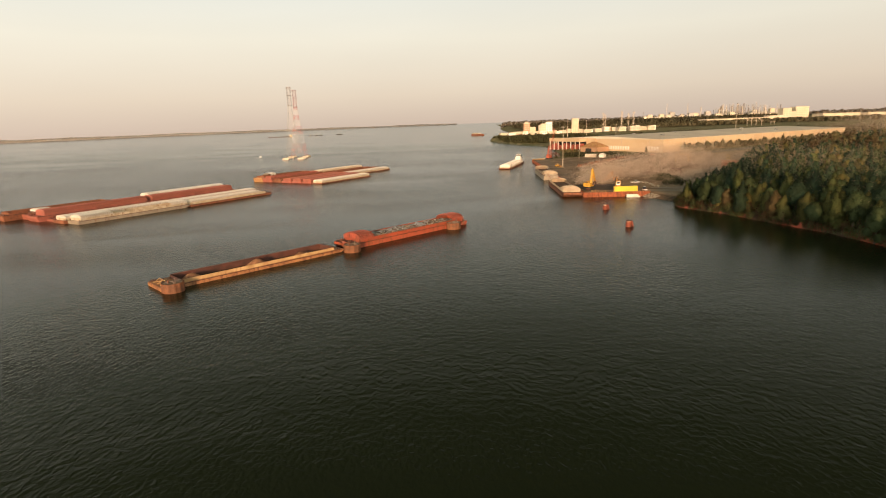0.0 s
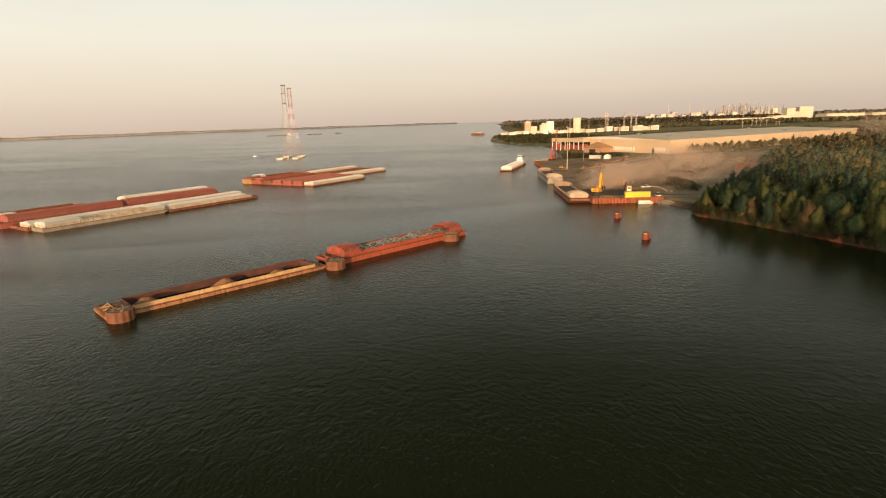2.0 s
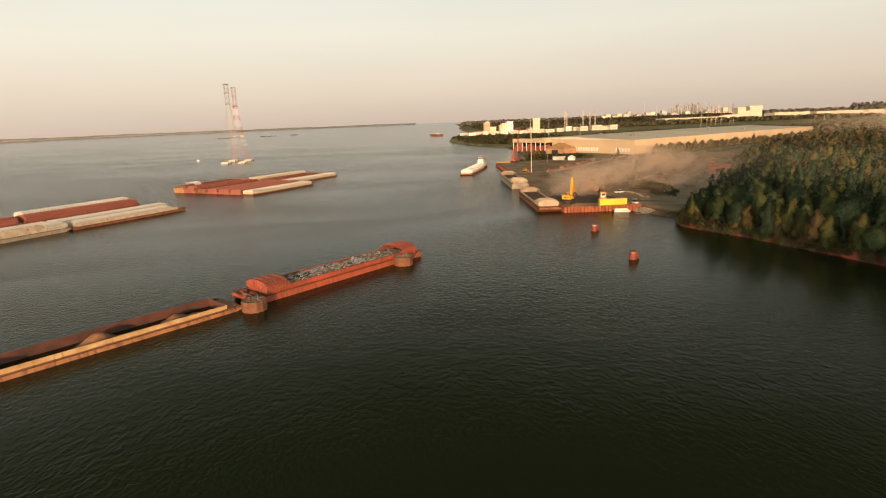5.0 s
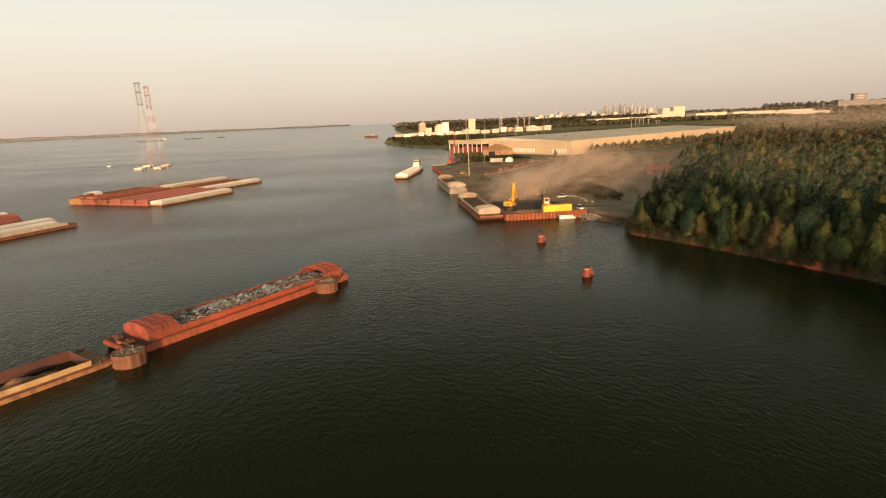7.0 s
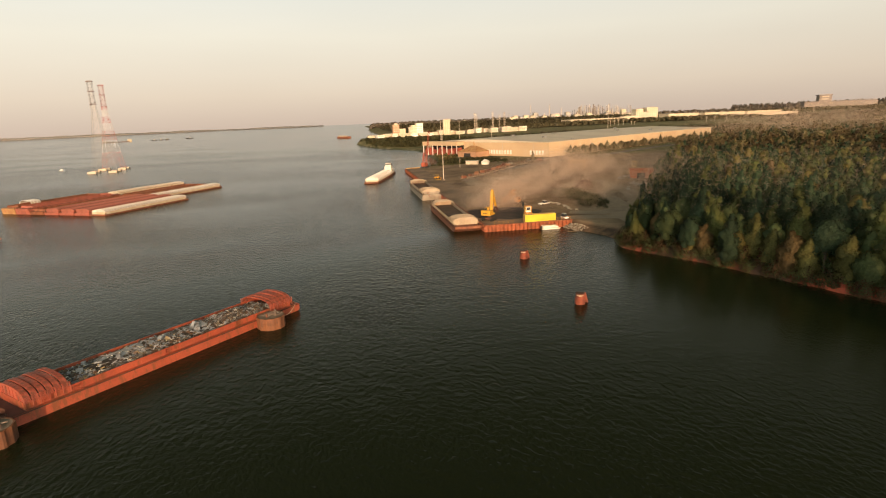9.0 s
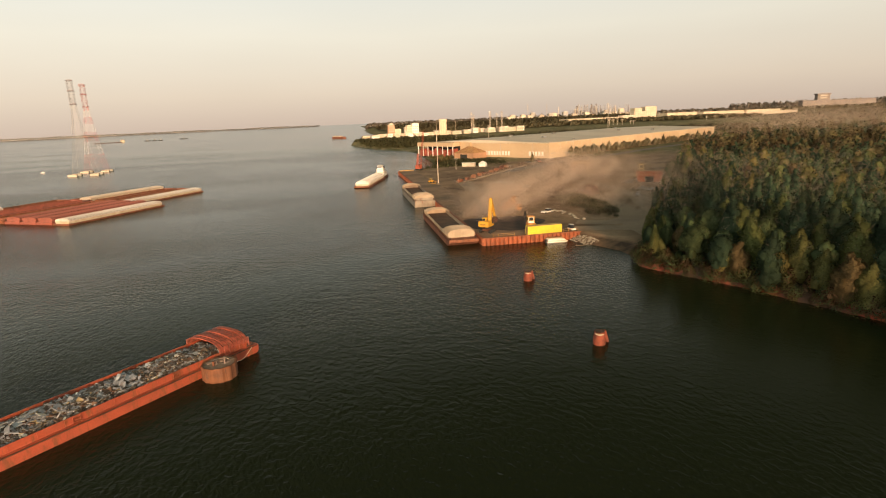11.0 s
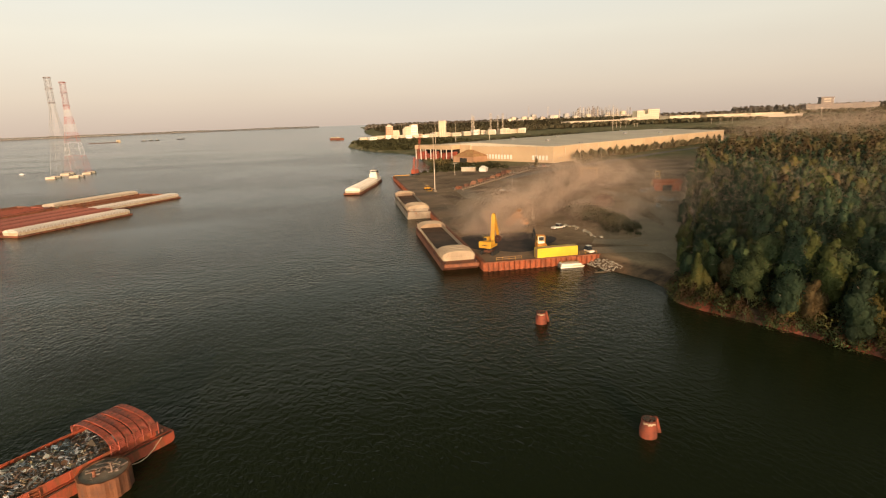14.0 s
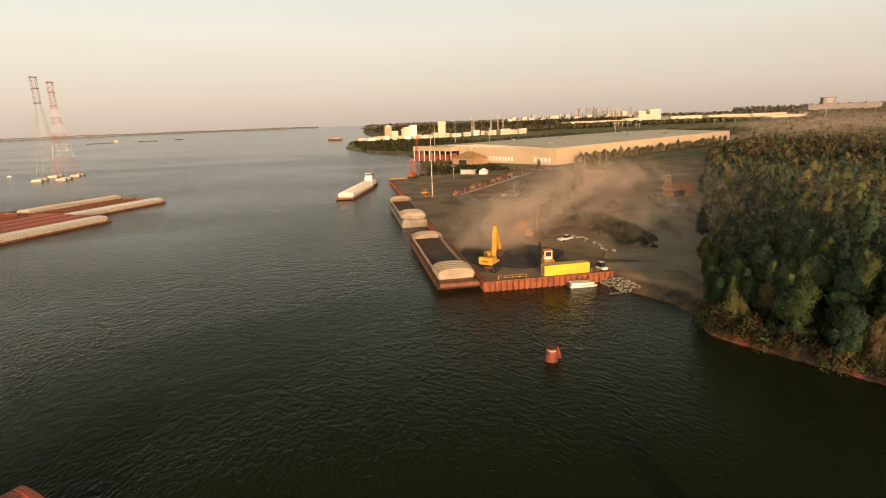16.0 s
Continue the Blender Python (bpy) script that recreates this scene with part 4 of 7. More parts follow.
def pile_cluster(x, y, lean, top):
    t = thing("mooring_pile", pose(x, y, 0), "red-stained round steel mooring pile with a leaning timber in the river", "dolphin", "mooring piles")
    bm = B()
    n = 24
    rings = []
    for z, r in ((-3, 1.15), (1.2, 1.15), (top - 0.9, 1.05), (top, 0.95), (top, 0.86), (top - 0.12, 0.84)):
        rings.append([bm.verts.new((r * math.cos(2 * math.pi * k / n), r * math.sin(2 * math.pi * k / n), z + (0.08 * math.sin(3 * k) if z > 2 else 0))) for k in range(n)])
    for a, b in zip(rings, rings[1:]):
        for k in range(n):
            bm.faces.new((a[k], a[(k + 1) % n], b[(k + 1) % n], b[k]))
    bm.faces.new(rings[-1])
    part("shell", bm, M_pilered, t, smooth=True)
    for k in range(2):
        a = lean + 0.5 * k
        bm = B()
        rod(bm, (2.9 * math.cos(a), 2.9 * math.sin(a), -3), (1.15 * math.cos(a), 1.15 * math.sin(a), top - 0.1 - 0.3 * k), 0.36, 0.30, 10)
        part("timber", bm, M_pilered, t)
    # stones and weeds that fill the top
    rnd = random.Random(int(x))
    bm = B()
    for k in range(26):
        a, r = rnd.uniform(0, 6.28), 0.8 * math.sqrt(rnd.random())
        q = bmesh.ops.create_icosphere(bm, subdivisions=1, radius=rnd.uniform(0.12, 0.24))["verts"]
        bmesh.ops.translate(bm, verts=q, vec=(r * math.cos(a), r * math.sin(a), top - 0.08))
    part("stone_fill", bm, M_coal, t, "dark stones filling the pile's top")
    # worn rope hung in loops round the side that faces the river
    bm = B()
    loop = [(-2.75 + 0.075 * k, top - 0.12 - 0.42 * abs(math.sin(0.62 * k)) * (0.6 + 0.4 * math.sin(1.7 * k))) for k in range(20)]
    for (a, u), (b, w) in zip(loop, loop[1:]):
        rod(bm, (1.10 * math.cos(a), 1.10 * math.sin(a), u), (1.10 * math.cos(b), 1.10 * math.sin(b), w), 0.06, n=5)
    part("mooring_rope", bm, M_cream, t, "pale worn mooring rope")
    return t


pile_cluster(74.5, 247.6, 0.3, 2.45)
pile_cluster(71.0, 204.6, 0.2, 2.45)


# ---- river-crossing towers ----
def lattice_tower(x, y, H, rz, colours, crown, label):
    t = thing("pylon", pose(x, y, 0, 0, 0, rz), label, "pylon", "river-crossing pylons")
    hb, ht = 10.2, 2.2

    def half(z):
        return ht if z > H * 0.70 else hb + (ht - hb) * (z / (H * 0.70)) ** 0.92
    levels = [2.0]
    while levels[-1] < H:
        levels.append(levels[-1] + max(3.6, half(levels[-1]) * 0.95))
    levels[-1] = H
    for i, (a, b) in enumerate(zip(levels, levels[1:])):
        bm = B()
        ha, hb_ = half(a), half(b)
        ca, cb = [(sx * ha, sy * ha * 0.8, a) for sx, sy in ((-1, -1), (1, -1), (1, 1), (-1, 1))], [(sx * hb_, sy * hb_ * 0.8, b) for sx, sy in ((-1, -1), (1, -1), (1, 1), (-1, 1))]
        for k in range(4):
            q = (k + 1) % 4
            rod(bm, ca[k], cb[k], 0.12, n=5, caps=False)
            rod(bm, ca[k], cb[q], 0.055, n=4, caps=False)
            rod(bm, ca[q], cb[k], 0.055, n=4, caps=False)
            rod(bm, cb[k], cb[q], 0.055, n=4, caps=False)
        part("lattice_bay", bm, colours[i // 2 % len(colours)] if a < H * 0.72 else crown, t)
    for z in (H - 1, H - 11, H - 24):
        bm = B()
        for s in (-1, 1):
            rod(bm, (-3.4, s * 1.2, z), (3.4, s * 1.2, z), 0.22, n=5)
            rod(bm, (-3.4, s * 1.2, z), (0, s * 1.2, z + 1.2), 0.12, n=4)
            rod(bm, (3.4, s * 1.2, z), (0, s * 1.2, z + 1.2), 0.12, n=4)
        part("crossarm", bm, crown, t)
    for s in (-1, 1):
        bm = B()
        box(bm, s * hb - 4.2, s * hb + 4.2, -8.5, -4.0, -3, 2.0, bevel=0.2)
        box(bm, s * hb - 4.2, s * hb + 4.2, 4.0, 8.5, -3, 2.0, bevel=0.2)
        box(bm, s * hb - 0.6, s * hb + 0.6, -4.0, 4.0, 0.4, 1.2)
        part("caisson", bm, M_tan, t, "weathered concrete pier in the river")
    return t


lattice_tower(-202.2, 767.9, 95.5, 0, (M_twgrey,), M_greybrown, "tall grey steel river-crossing pylon on concrete piers")
lattice_tower(-206.6, 814.3, 94.5, 0, (M_twred, M_twwhite), M_dullred, "tall red and white steel pylon on concrete piers")


# ---- warehouse ----
WH = pose(238, 596, 3.5, 0, 0, 29.6)
wh = thing("warehouse", WH, "huge tan warehouse with a low grey roof", "warehouse")
WLX, WLY, WHH = 378.0, 172.0, 13.0
bm = B()
box(bm, 0, WLX, 0, WLY, -1, WHH)
part("wall", bm, M_wall, wh)
bm = B()
v = [bm.verts.new(p) for p in ((-0.6, -0.6, WHH), (WLX + 0.6, -0.6, WHH), (WLX + 0.6, WLY + 0.6, WHH), (-0.6, WLY + 0.6, WHH), (-0.6, WLY / 2, WHH + 3.0), (WLX + 0.6, WLY / 2, WHH + 3.0))]
for q in ((0, 1, 5, 4), (2, 3, 4, 5), (0, 4, 3), (1, 2, 5), (3, 2, 1, 0)):
    bm.faces.new([v[i] for i in q])
part("roof", bm, M_roof, wh)


# ---- forest ----
def crown_points(rnd, n, lobes):
    """Places and directions of leaf clumps over the lobes of a crown."""
    out = []
    tot = sum(r * r for *_, r, _ in lobes)
    for cx, cy, cz, r, sq in lobes:
        for _ in range(max(6, int(n * r * r / tot))):
            z = rnd.uniform(-0.75, 1)
            a = rnd.uniform(0, 2 * math.pi)
            c = math.sqrt(1 - z * z)
            k = rnd.uniform(0.80, 1.10) + (rnd.uniform(0.0, 0.22) if rnd.random() < 0.25 else 0.0)
            d = Vector((c * math.cos(a), c * math.sin(a), z))
            out.append((Vector((cx, cy, cz)) + Vector((d.x * r, d.y * r, d.z * r * sq)) * k, d))
    return out


def clump(verts, faces, p, d, size, rnd, flat=False):
    """A small tuft: a bent, four-sided spray of leaves, or two leaning blades."""
    side = d.cross(Vector((rnd.uniform(-1, 1), rnd.uniform(-1, 1), rnd.uniform(-1, 1)))).normalized()
    up = (d.cross(side) + d * rnd.uniform(-0.35, 0.35)).normalized()
    s = size * rnd.uniform(0.6, 1.35)
    i = len(verts)
    b = d * s * 0.35
    verts += [tuple(p - side * s * 0.6 - b), tuple(p - up * s * 0.75), tuple(p + side * s * 0.6 - b), tuple(p + up * s * 0.75)]
    if flat:
        faces += [(i, i + 1, i + 3), (i + 1, i + 2, i + 3)]
        return
    verts.append(tuple(p + b * 0.8))
    faces += [(i, i + 1, i + 4), (i + 1, i + 2, i + 4), (i + 2, i + 3, i + 4), (i + 3, i, i + 4)]


def crown_normals(me, dirs):
    """Keep, on each corner of the leaves, the way that the crown faces there."""
    at = me.attributes.new("crown_normal", "FLOAT_VECTOR", "POINT")
    at.data.foreach_set("vector", np.asarray(dirs, np.float32).ravel())


def inner_leaves(verts, faces, dirs, lobes, H, rnd, sides=8, rows=4):
    """The dense foliage behind the outer sprays: an uneven closed mass in each large lobe."""
    for cx, cy, cz, r, sq in lobes:
        i = len(verts)
        for a in range(rows + 1):
            z = -0.8 + 1.75 * a / rows
            c = math.sqrt(max(0.02, 1 - min(1, z * z)))
            for b in range(sides):
                q = 2 * math.pi * (b + 0.5 * (a % 2)) / sides
                d = Vector((c * math.cos(q), c * math.sin(q), z))
                p = Vector((cx, cy, cz)) + Vector((d.x * r, d.y * r, d.z * r * sq)) * rnd.uniform(0.58, 0.84)
                verts.append(tuple(p))
                dirs.append(facing_out(p, d, H, rnd))
        for a in range(rows):
            for b in range(sides):
                p, q = i + a * sides + b, i + a * sides + (b + 1) % sides
                faces += [(p, q, q + sides), (p, q + sides, p + sides)]
        faces += [(i + rows * sides, i + rows * sides + b, i + rows * sides + b + 1) for b in range(1, sides - 1)]


def make_lobes(rnd, H, R, tall):
    """Crown lobes for a tree of height H and reach R: pointed where tall, broad where not."""
    out = []
    if tall:
        for k in range(6):
            f = k / 5
            r = R * (1.0 - 0.68 * f ** 1.5)
            out.append((rnd.uniform(-0.15, 0.15) * R, rnd.uniform(-0.15, 0.15) * R, H * (0.24 + 0.68 * f), r * 0.8, 1.35))
    else:
        out += [(0, 0, H * 0.52, R * 0.78, 1.0), (0, 0, H * 0.78, R * 0.58, 1.0), (R * 0.35, R * 0.2, H * 0.68, R * 0.5, 1.0), (-R * 0.3, R * 0.3, H * 0.64, R * 0.5, 1.0), (0, -R * 0.4, H * 0.66, R * 0.5, 1.0)]
    for k in range(8):
        a = 2.4 * k + rnd.uniform(-0.5, 0.5)
        z = rnd.uniform(0.15, 0.72) * H
        f = 0.75 * R * (1.15 - 0.75 * z / H)
        out.append((f * math.cos(a), f * math.sin(a), z, R * rnd.uniform(0.26, 0.42), 1.25))
    return out


def facing_out(p, d, H, rnd):
    """Between the lobe's own outside and the whole crown's, slightly askew."""
    q = Vector((p.x, p.y, (p.z - H * 0.5) * 0.35)).normalized()
    return tuple((Vector((d.x, d.y, d.z * 0.5)) * 0.5 + q * 0.6 + Vector((rnd.gauss(0, 0.15), rnd.gauss(0, 0.15), rnd.gauss(0, 0.15)))).normalized())


def tree_proto(seed, H, R, leaf, n=700, size=0.55, tall=True):
    rnd = random.Random(seed)
    t = new("tree")
    bm = B()
    rod(bm, (0, 0, -0.6), (0.1, 0.1, H * 0.45), 0.028 * H, 0.016 * H, 7)
    rod(bm, (0.1, 0.1, H * 0.45), (0, 0, H * 0.86), 0.016 * H, 0.004 * H, 6)
    for k in range(7):
        a, z = k * 2.4 + rnd.random(), H * (0.28 + 0.07 * k)
        l = R * rnd.uniform(0.5, 0.75)
        rod(bm, (0, 0, z), (l * math.cos(a), l * math.sin(a), z + l * 0.7), 0.009 * H, 0.003 * H, 5)
    part("trunk", bm, M_bark, t)
    verts, faces = [], []
    dirs = []
    lobes = make_lobes(rnd, H, R, tall)
    for p, d in crown_points(rnd, n, lobes):
        clump(verts, faces, p, d, size, rnd, True)
        dirs += [facing_out(p, d, H, rnd)] * 4
    inner_leaves(verts, faces, dirs, lobes, H, rnd)
    me = bpy.data.meshes.new("crown")
    me.from_pydata(verts, [], faces)
    crown_normals(me, dirs)
    me.materials.append(leaf)
    c = new("crown", me)
    c.parent = t
    return t


rnd = random.Random(11)


def scatter(step, test):
    out = []
    for i in range(int(900 / step)):
        for j in range(int(890 / step)):
            x, y = 105 + (i + rnd.uniform(-0.45, 0.45)) * step, -25 + (j + rnd.uniform(-0.45, 0.45)) * step
            if test(x, y) and poly_inside(x, y, FOREST):
                out.append((x, y))
    return np.array(out)


C = scatter(5.2, lambda x, y: math.hypot(x - 60, y - 200) < 300)
O = scatter(8.6, lambda x, y: math.hypot(x - 60, y - 200) >= 300)
SD = shore_distance(C)
CZ, OZ = land_height(C[:, 0], C[:, 1]), land_height(O[:, 0], O[:, 1])
# the trees along the bank and the clearing's edge stand singly
EDGE = (110, 250), (113, 256), (132, 281), (155, 312), (199, 366)
edge_d = np.min([np.hypot(C[:, 0] - (ax + (bx - ax) * f), C[:, 1] - (ay + (by - ay) * f)) for (ax, ay), (bx, by) in zip(EDGE, EDGE[1:]) for f in np.linspace(0, 1, 8)], axis=0)
near = sorted((i for i in range(len(C)) if 150 < C[i, 1] < 390), key=lambda i: min(SD[i], edge_d[i] + 1))[:290]
near_set = set(near)
KINDS = ((13, 3.6, L_green, False), (16, 3.4, L_deep, True), (11, 3.0, L_olive, True), (14, 4.0, L_deep, False), (10.5, 3.1, L_autumn, True), (16, 3.2, L_fresh, True), (8, 3.0, L_green, False), (6.5, 2.7, L_gold, False))
protos = [tree_proto(20 + k, H, R * 1.08, leaf, 2100, 0.35, tall) for k, (H, R, leaf, tall) in enumerate(KINDS)]
names = {L_green: "leafy green broadleaf tree in the riverside wood", L_deep: "dark green broadleaf tree in the riverside wood", L_fresh: "light green broadleaf tree in the riverside wood", L_olive: "olive-leaved broadleaf tree on the river bank", L_gold: "small yellow-olive tree on the river bank", L_autumn: "rusty autumn-leaved tree on the river bank"}
for k, p in enumerate(protos):
    tagged(p, names[KINDS[k][2]], "tree", "riverside trees")
used = set()
for place, i in enumerate(near):
    k = rnd.choice((0, 1, 2, 3, 1, 5, 0, 1, 1, 5))
    if SD[i] < 5:
        k = rnd.choice((2, 6, 7, 2, 0, 2, 7, 4, 6, 5))
    elif SD[i] < 12:
        k = rnd.choice((2, 0, 7, 5, 2, 2, 3, 5, 4))
    k = place if place < len(KINDS) else k
    m = pose(C[i, 0], C[i, 1], CZ[i], 0, 0, rnd.uniform(0, 360)) @ Matrix.Scale(rnd.uniform(0.82, 1.10) * min(1.0, 0.46 + 0.030 * edge_d[i]), 4)
    if k not in used:
        used.add(k)
        protos[k].matrix_world = m
    else:
        copy_thing(protos[k], m).matrix_world = m


def woods(name, spots, leaf, label, n, size, Hs, Rs, seed):
    rnd = random.Random(seed)
    kinds = []
    for k in range(6):
        H, R = rnd.uniform(*Hs), rnd.uniform(*Rs)
        v, f, g = [], [], []
        lobes = make_lobes(rnd, H, R * (1.0 if k % 2 else 1.12), k % 2 == 1)
        for p, d in crown_points(rnd, n, lobes):
            if p.z > H * 0.35 or H < 5:
                clump(v, f, p, d, size, rnd, True)
                g += [facing_out(p, d, H, rnd)] * 4
        if n > 110 and H > 5:
            inner_leaves(v, f, g, [o for o in lobes[:6] if o[2] > 0.35 * H or H < 5], H, rnd, 6, 3)
        kinds.append((np.array(v), np.array(f), np.array(g)))
    V, F, G, off = [], [], [], 0
    for x, y, z in spots:
        v, f, g = kinds[rnd.randrange(6)]
        a, s = rnd.uniform(0, 6.28), rnd.uniform(0.66, 1.2)
        c, q = math.cos(a) * s, math.sin(a) * s
        V.append(np.stack([x + v[:, 0] * c - v[:, 1] * q, y + v[:, 0] * q + v[:, 1] * c, z + v[:, 2] * s], 1))
        F.append(f + off)
        G.append(np.stack([(g[:, 0] * c - g[:, 1] * q) / s, (g[:, 0] * q + g[:, 1] * c) / s, g[:, 2]], 1))
        off += len(v)
    me = bpy.data.meshes.new(name)
    me.from_pydata(np.concatenate(V).tolist(), [], np.concatenate(F).tolist())
    crown_normals(me, np.concatenate(G))
    me.materials.append(leaf)
    return tagged(new(name, me), label, "woods", kind="stuff")


mid = [i for i in range(len(C)) if i not in near_set and C[i, 1] > min(1.2 * C[i, 0] - 40, 0.76 * C[i, 0] + 72)]
deep = [i for i in range(len(C)) if i not in near_set and C[i, 1] <= min(1.2 * C[i, 0] - 40, 0.76 * C[i, 0] + 72)]
# these trees, partly on the added unseen point, throw shade on the bank
woods("woods", [(C[i, 0], C[i, 1], CZ[i]) for i in deep[::2]], L_green, "dense woods down the river bank, with a shading point added out of view", 50, 2.4, (13, 20), (3.6, 5.0), 59)
close = [i for i in mid if math.hypot(C[i, 0] - 45, C[i, 1] - 175) < 185]
close_set = set(close)
for sel, (leaf, lo, hi) in enumerate(((L_green, 0, 30), (L_deep, 30, 54), (L_fresh, 54, 70), (L_olive, 70, 86), (L_gold, 86, 95), (L_autumn, 95, 100))):
    pick = [i for i in close if lo <= (i * 7919 + int(C[i, 1] * 3)) % 100 < hi]
    woods("woods", [(C[i, 0], C[i, 1], CZ[i]) for i in pick], leaf, "dense mixed woods beside the river", 430, 0.44, (9, 16), (2.6, 3.7), 40 + sel)
    pick = [i for i in mid if i not in close_set and lo <= (i * 7919 + int(C[i, 1] * 3)) % 100 < hi]
    woods("woods", [(C[i, 0], C[i, 1], CZ[i]) for i in pick], leaf, "dense mixed woods beside the river", 120, 0.85, (9, 16), (2.6, 3.7), 50 + sel)
# lower trees that close the gaps between the crowns
under = [i for i in range(len(C)) if C[i, 1] > 1.2 * C[i, 0] - 40 and SD[i] > 4 and edge_d[i] > 5 and math.hypot(C[i, 0] - 45, C[i, 1] - 175) < 230]
woods("woods", [(C[i, 0] + 2.6, C[i, 1] + 2.6, CZ[i]) for i in under], L_green, "leafy undergrowth below the taller riverside trees", 120, 0.62, (7.5, 10.5), (2.4, 3.2), 57)
seen = [i for i in range(len(O)) if O[i, 1] > min(0.76 * O[i, 0] + 72, 1.2 * O[i, 0] - 40)]
rest = sorted(set(range(len(O))) - set(seen))
woods("woods", [(O[i, 0], O[i, 1], OZ[i]) for i in rest[::4]], L_far, "dense mixed woods inland", 6, 5.5, (8, 11), (5.5, 7), 61)
for leaf, sel in ((L_far, 0), (L_autumn, 1), (L_green, 2), (L_far, 3), (L_deep, 4)):
    woods("woods", [(O[i, 0], O[i, 1], OZ[i]) for i in seen if i * 7 % 5 == sel], leaf, "dense mixed woods inland", 95, 1.35, (9, 18), (3.4, 4.8), 62 + sel)

# shrubs that overhang the water's edge
rnd = random.Random(5)
spots = []
edge_line = [p for p in SHORE if 100 < p[1] < 262]
for (ax, ay), (bx, by) in zip(edge_line, edge_line[1:]):
    k = int(math.hypot(bx - ax, by - ay) / 0.46)
    for q in range(k):
        f = (q + rnd.random()) / k
        off = rnd.uniform(0.4, 9.0) if q % 2 else rnd.uniform(0.6, 3.6)
        dx, dy = (by - ay), -(bx - ax)
        n = math.hypot(dx, dy)
        spots.append((ax + (bx - ax) * f + dx / n * off, ay + (by - ay) * f + dy / n * off))
SP = np.array(spots)
SZ = land_height(SP[:, 0], SP[:, 1])
for leaf, sel in ((L_green, 0), (L_olive, 1), (L_brush, 2)):
    woods("shrubs", [(SP[i, 0], SP[i, 1], max(SZ[i], 0.1) - 0.3) for i in range(len(SP)) if i % 3 == sel], leaf, "low shrubs overhanging the river bank", 210, 0.24, (2.2, 5.0), (1.3, 2.2), 70 + sel)


# ---- the scrap load ----
def scrap_material():
    m = bpy.data.materials.new("scrap_metal")
    m.use_nodes = True
    n, l = m.node_tree.nodes, m.node_tree.links
    b = n["Principled BSDF"]
    g = n.new("ShaderNodeNewGeometry")
    r = n.new("ShaderNodeValToRGB")
    r.color_ramp.interpolation = "CONSTANT"
    r.color_ramp.elements[0].color = (0.10, 0.075, 0.055, 1)
    r.color_ramp.elements[1].position, r.color_ramp.elements[1].color = 0.93, (0.72, 0.66, 0.58, 1)
    for at, c in ((0.18, (0.06, 0.05, 0.042, 1)), (0.32, (0.16, 0.085, 0.05, 1)), (0.46, (0.34, 0.34, 0.36, 1)), (0.60, (0.17, 0.17, 0.18, 1)), (0.74, (0.42, 0.31, 0.17, 1)), (0.79, (0.33, 0.34, 0.37, 1)), (0.87, (0.14, 0.10, 0.08, 1))):
        r.color_ramp.elements.new(at).color = c
    l.new(g.outputs["Random Per Island"], r.inputs["Fac"])
    no = n.new("ShaderNodeTexNoise")
    no.inputs["Scale"].default_value = 4
    hs = n.new("ShaderNodeHueSaturation")
    ma = n.new("ShaderNodeMapRange")
    ma.inputs["To Min"].default_value, ma.inputs["To Max"].default_value = 0.6, 1.4
    l.new(no.outputs["Fac"], ma.inputs["Value"])
    l.new(ma.outputs["Result"], hs.inputs["Value"])
    l.new(r.outputs["Color"], hs.inputs["Color"])
    l.new(hs.outputs["Color"], b.inputs["Base Color"])
    b.inputs["Roughness"].default_value, b.inputs["Metallic"].default_value = 0.5, 0.2
    return m


M_scrap = scrap_material()


def scrap_heap(name, m, x0, x1, half, z0, peak, count, seed, label, smin=0.25, smax=1.5, parent=None):
    """Loose bent sheets, offcuts and bars, tipped every way over a heap."""
    rnd = random.Random(seed)
    V, F = [], []
    for _ in range(count):
        x, y = rnd.uniform(x0, x1), rnd.uniform(-half, half)
        z = z0 + peak * (1 - (abs(y) / half) ** 2) * (0.65 + 0.35 * math.sin(x * 0.35 + seed)) + rnd.uniform(-0.25, 0.3)
        q = Euler((rnd.gauss(0, 0.36), rnd.gauss(0, 0.36), rnd.uniform(0, 6.28))).to_matrix()
        s = smin + (smax - smin) * rnd.random() ** 2.5
        a, b, c = s, s * rnd.choice((0.08, 0.15, 0.4, 0.6, 0.8)) * rnd.uniform(0.8, 1.2), rnd.uniform(0.012, 0.07)
        bend = rnd.uniform(-0.35, 0.35) * s
        i = len(V)
        pts = [(sx * a * (1 + rnd.uniform(-0.25, 0.1)), sy * b * (1 + rnd.uniform(-0.3, 0.1)), sz * c + (bend if sx else 0)) for sz in (-1, 1) for sx, sy in ((-1, -1), (1, -1), (1, 1), (-1, 1))]
        V += [tuple(Vector((x, y, z)) + q @ Vector(p)) for p in pts]
        F += [(i + 3, i + 2, i + 1, i), (i + 4, i + 5, i + 6, i + 7), (i, i + 1, i + 5, i + 4), (i + 1, i + 2, i + 6, i + 5), (i + 2, i + 3, i + 7, i + 6), (i + 3, i, i + 4, i + 7)]
    me = bpy.data.meshes.new(name)
    me.from_pydata(V, [], F)
    me.materials.append(M_scrap)
    ob = new(name, me)
    ob.matrix_world = m
    return tagged(ob, label, "scrap", kind="stuff")


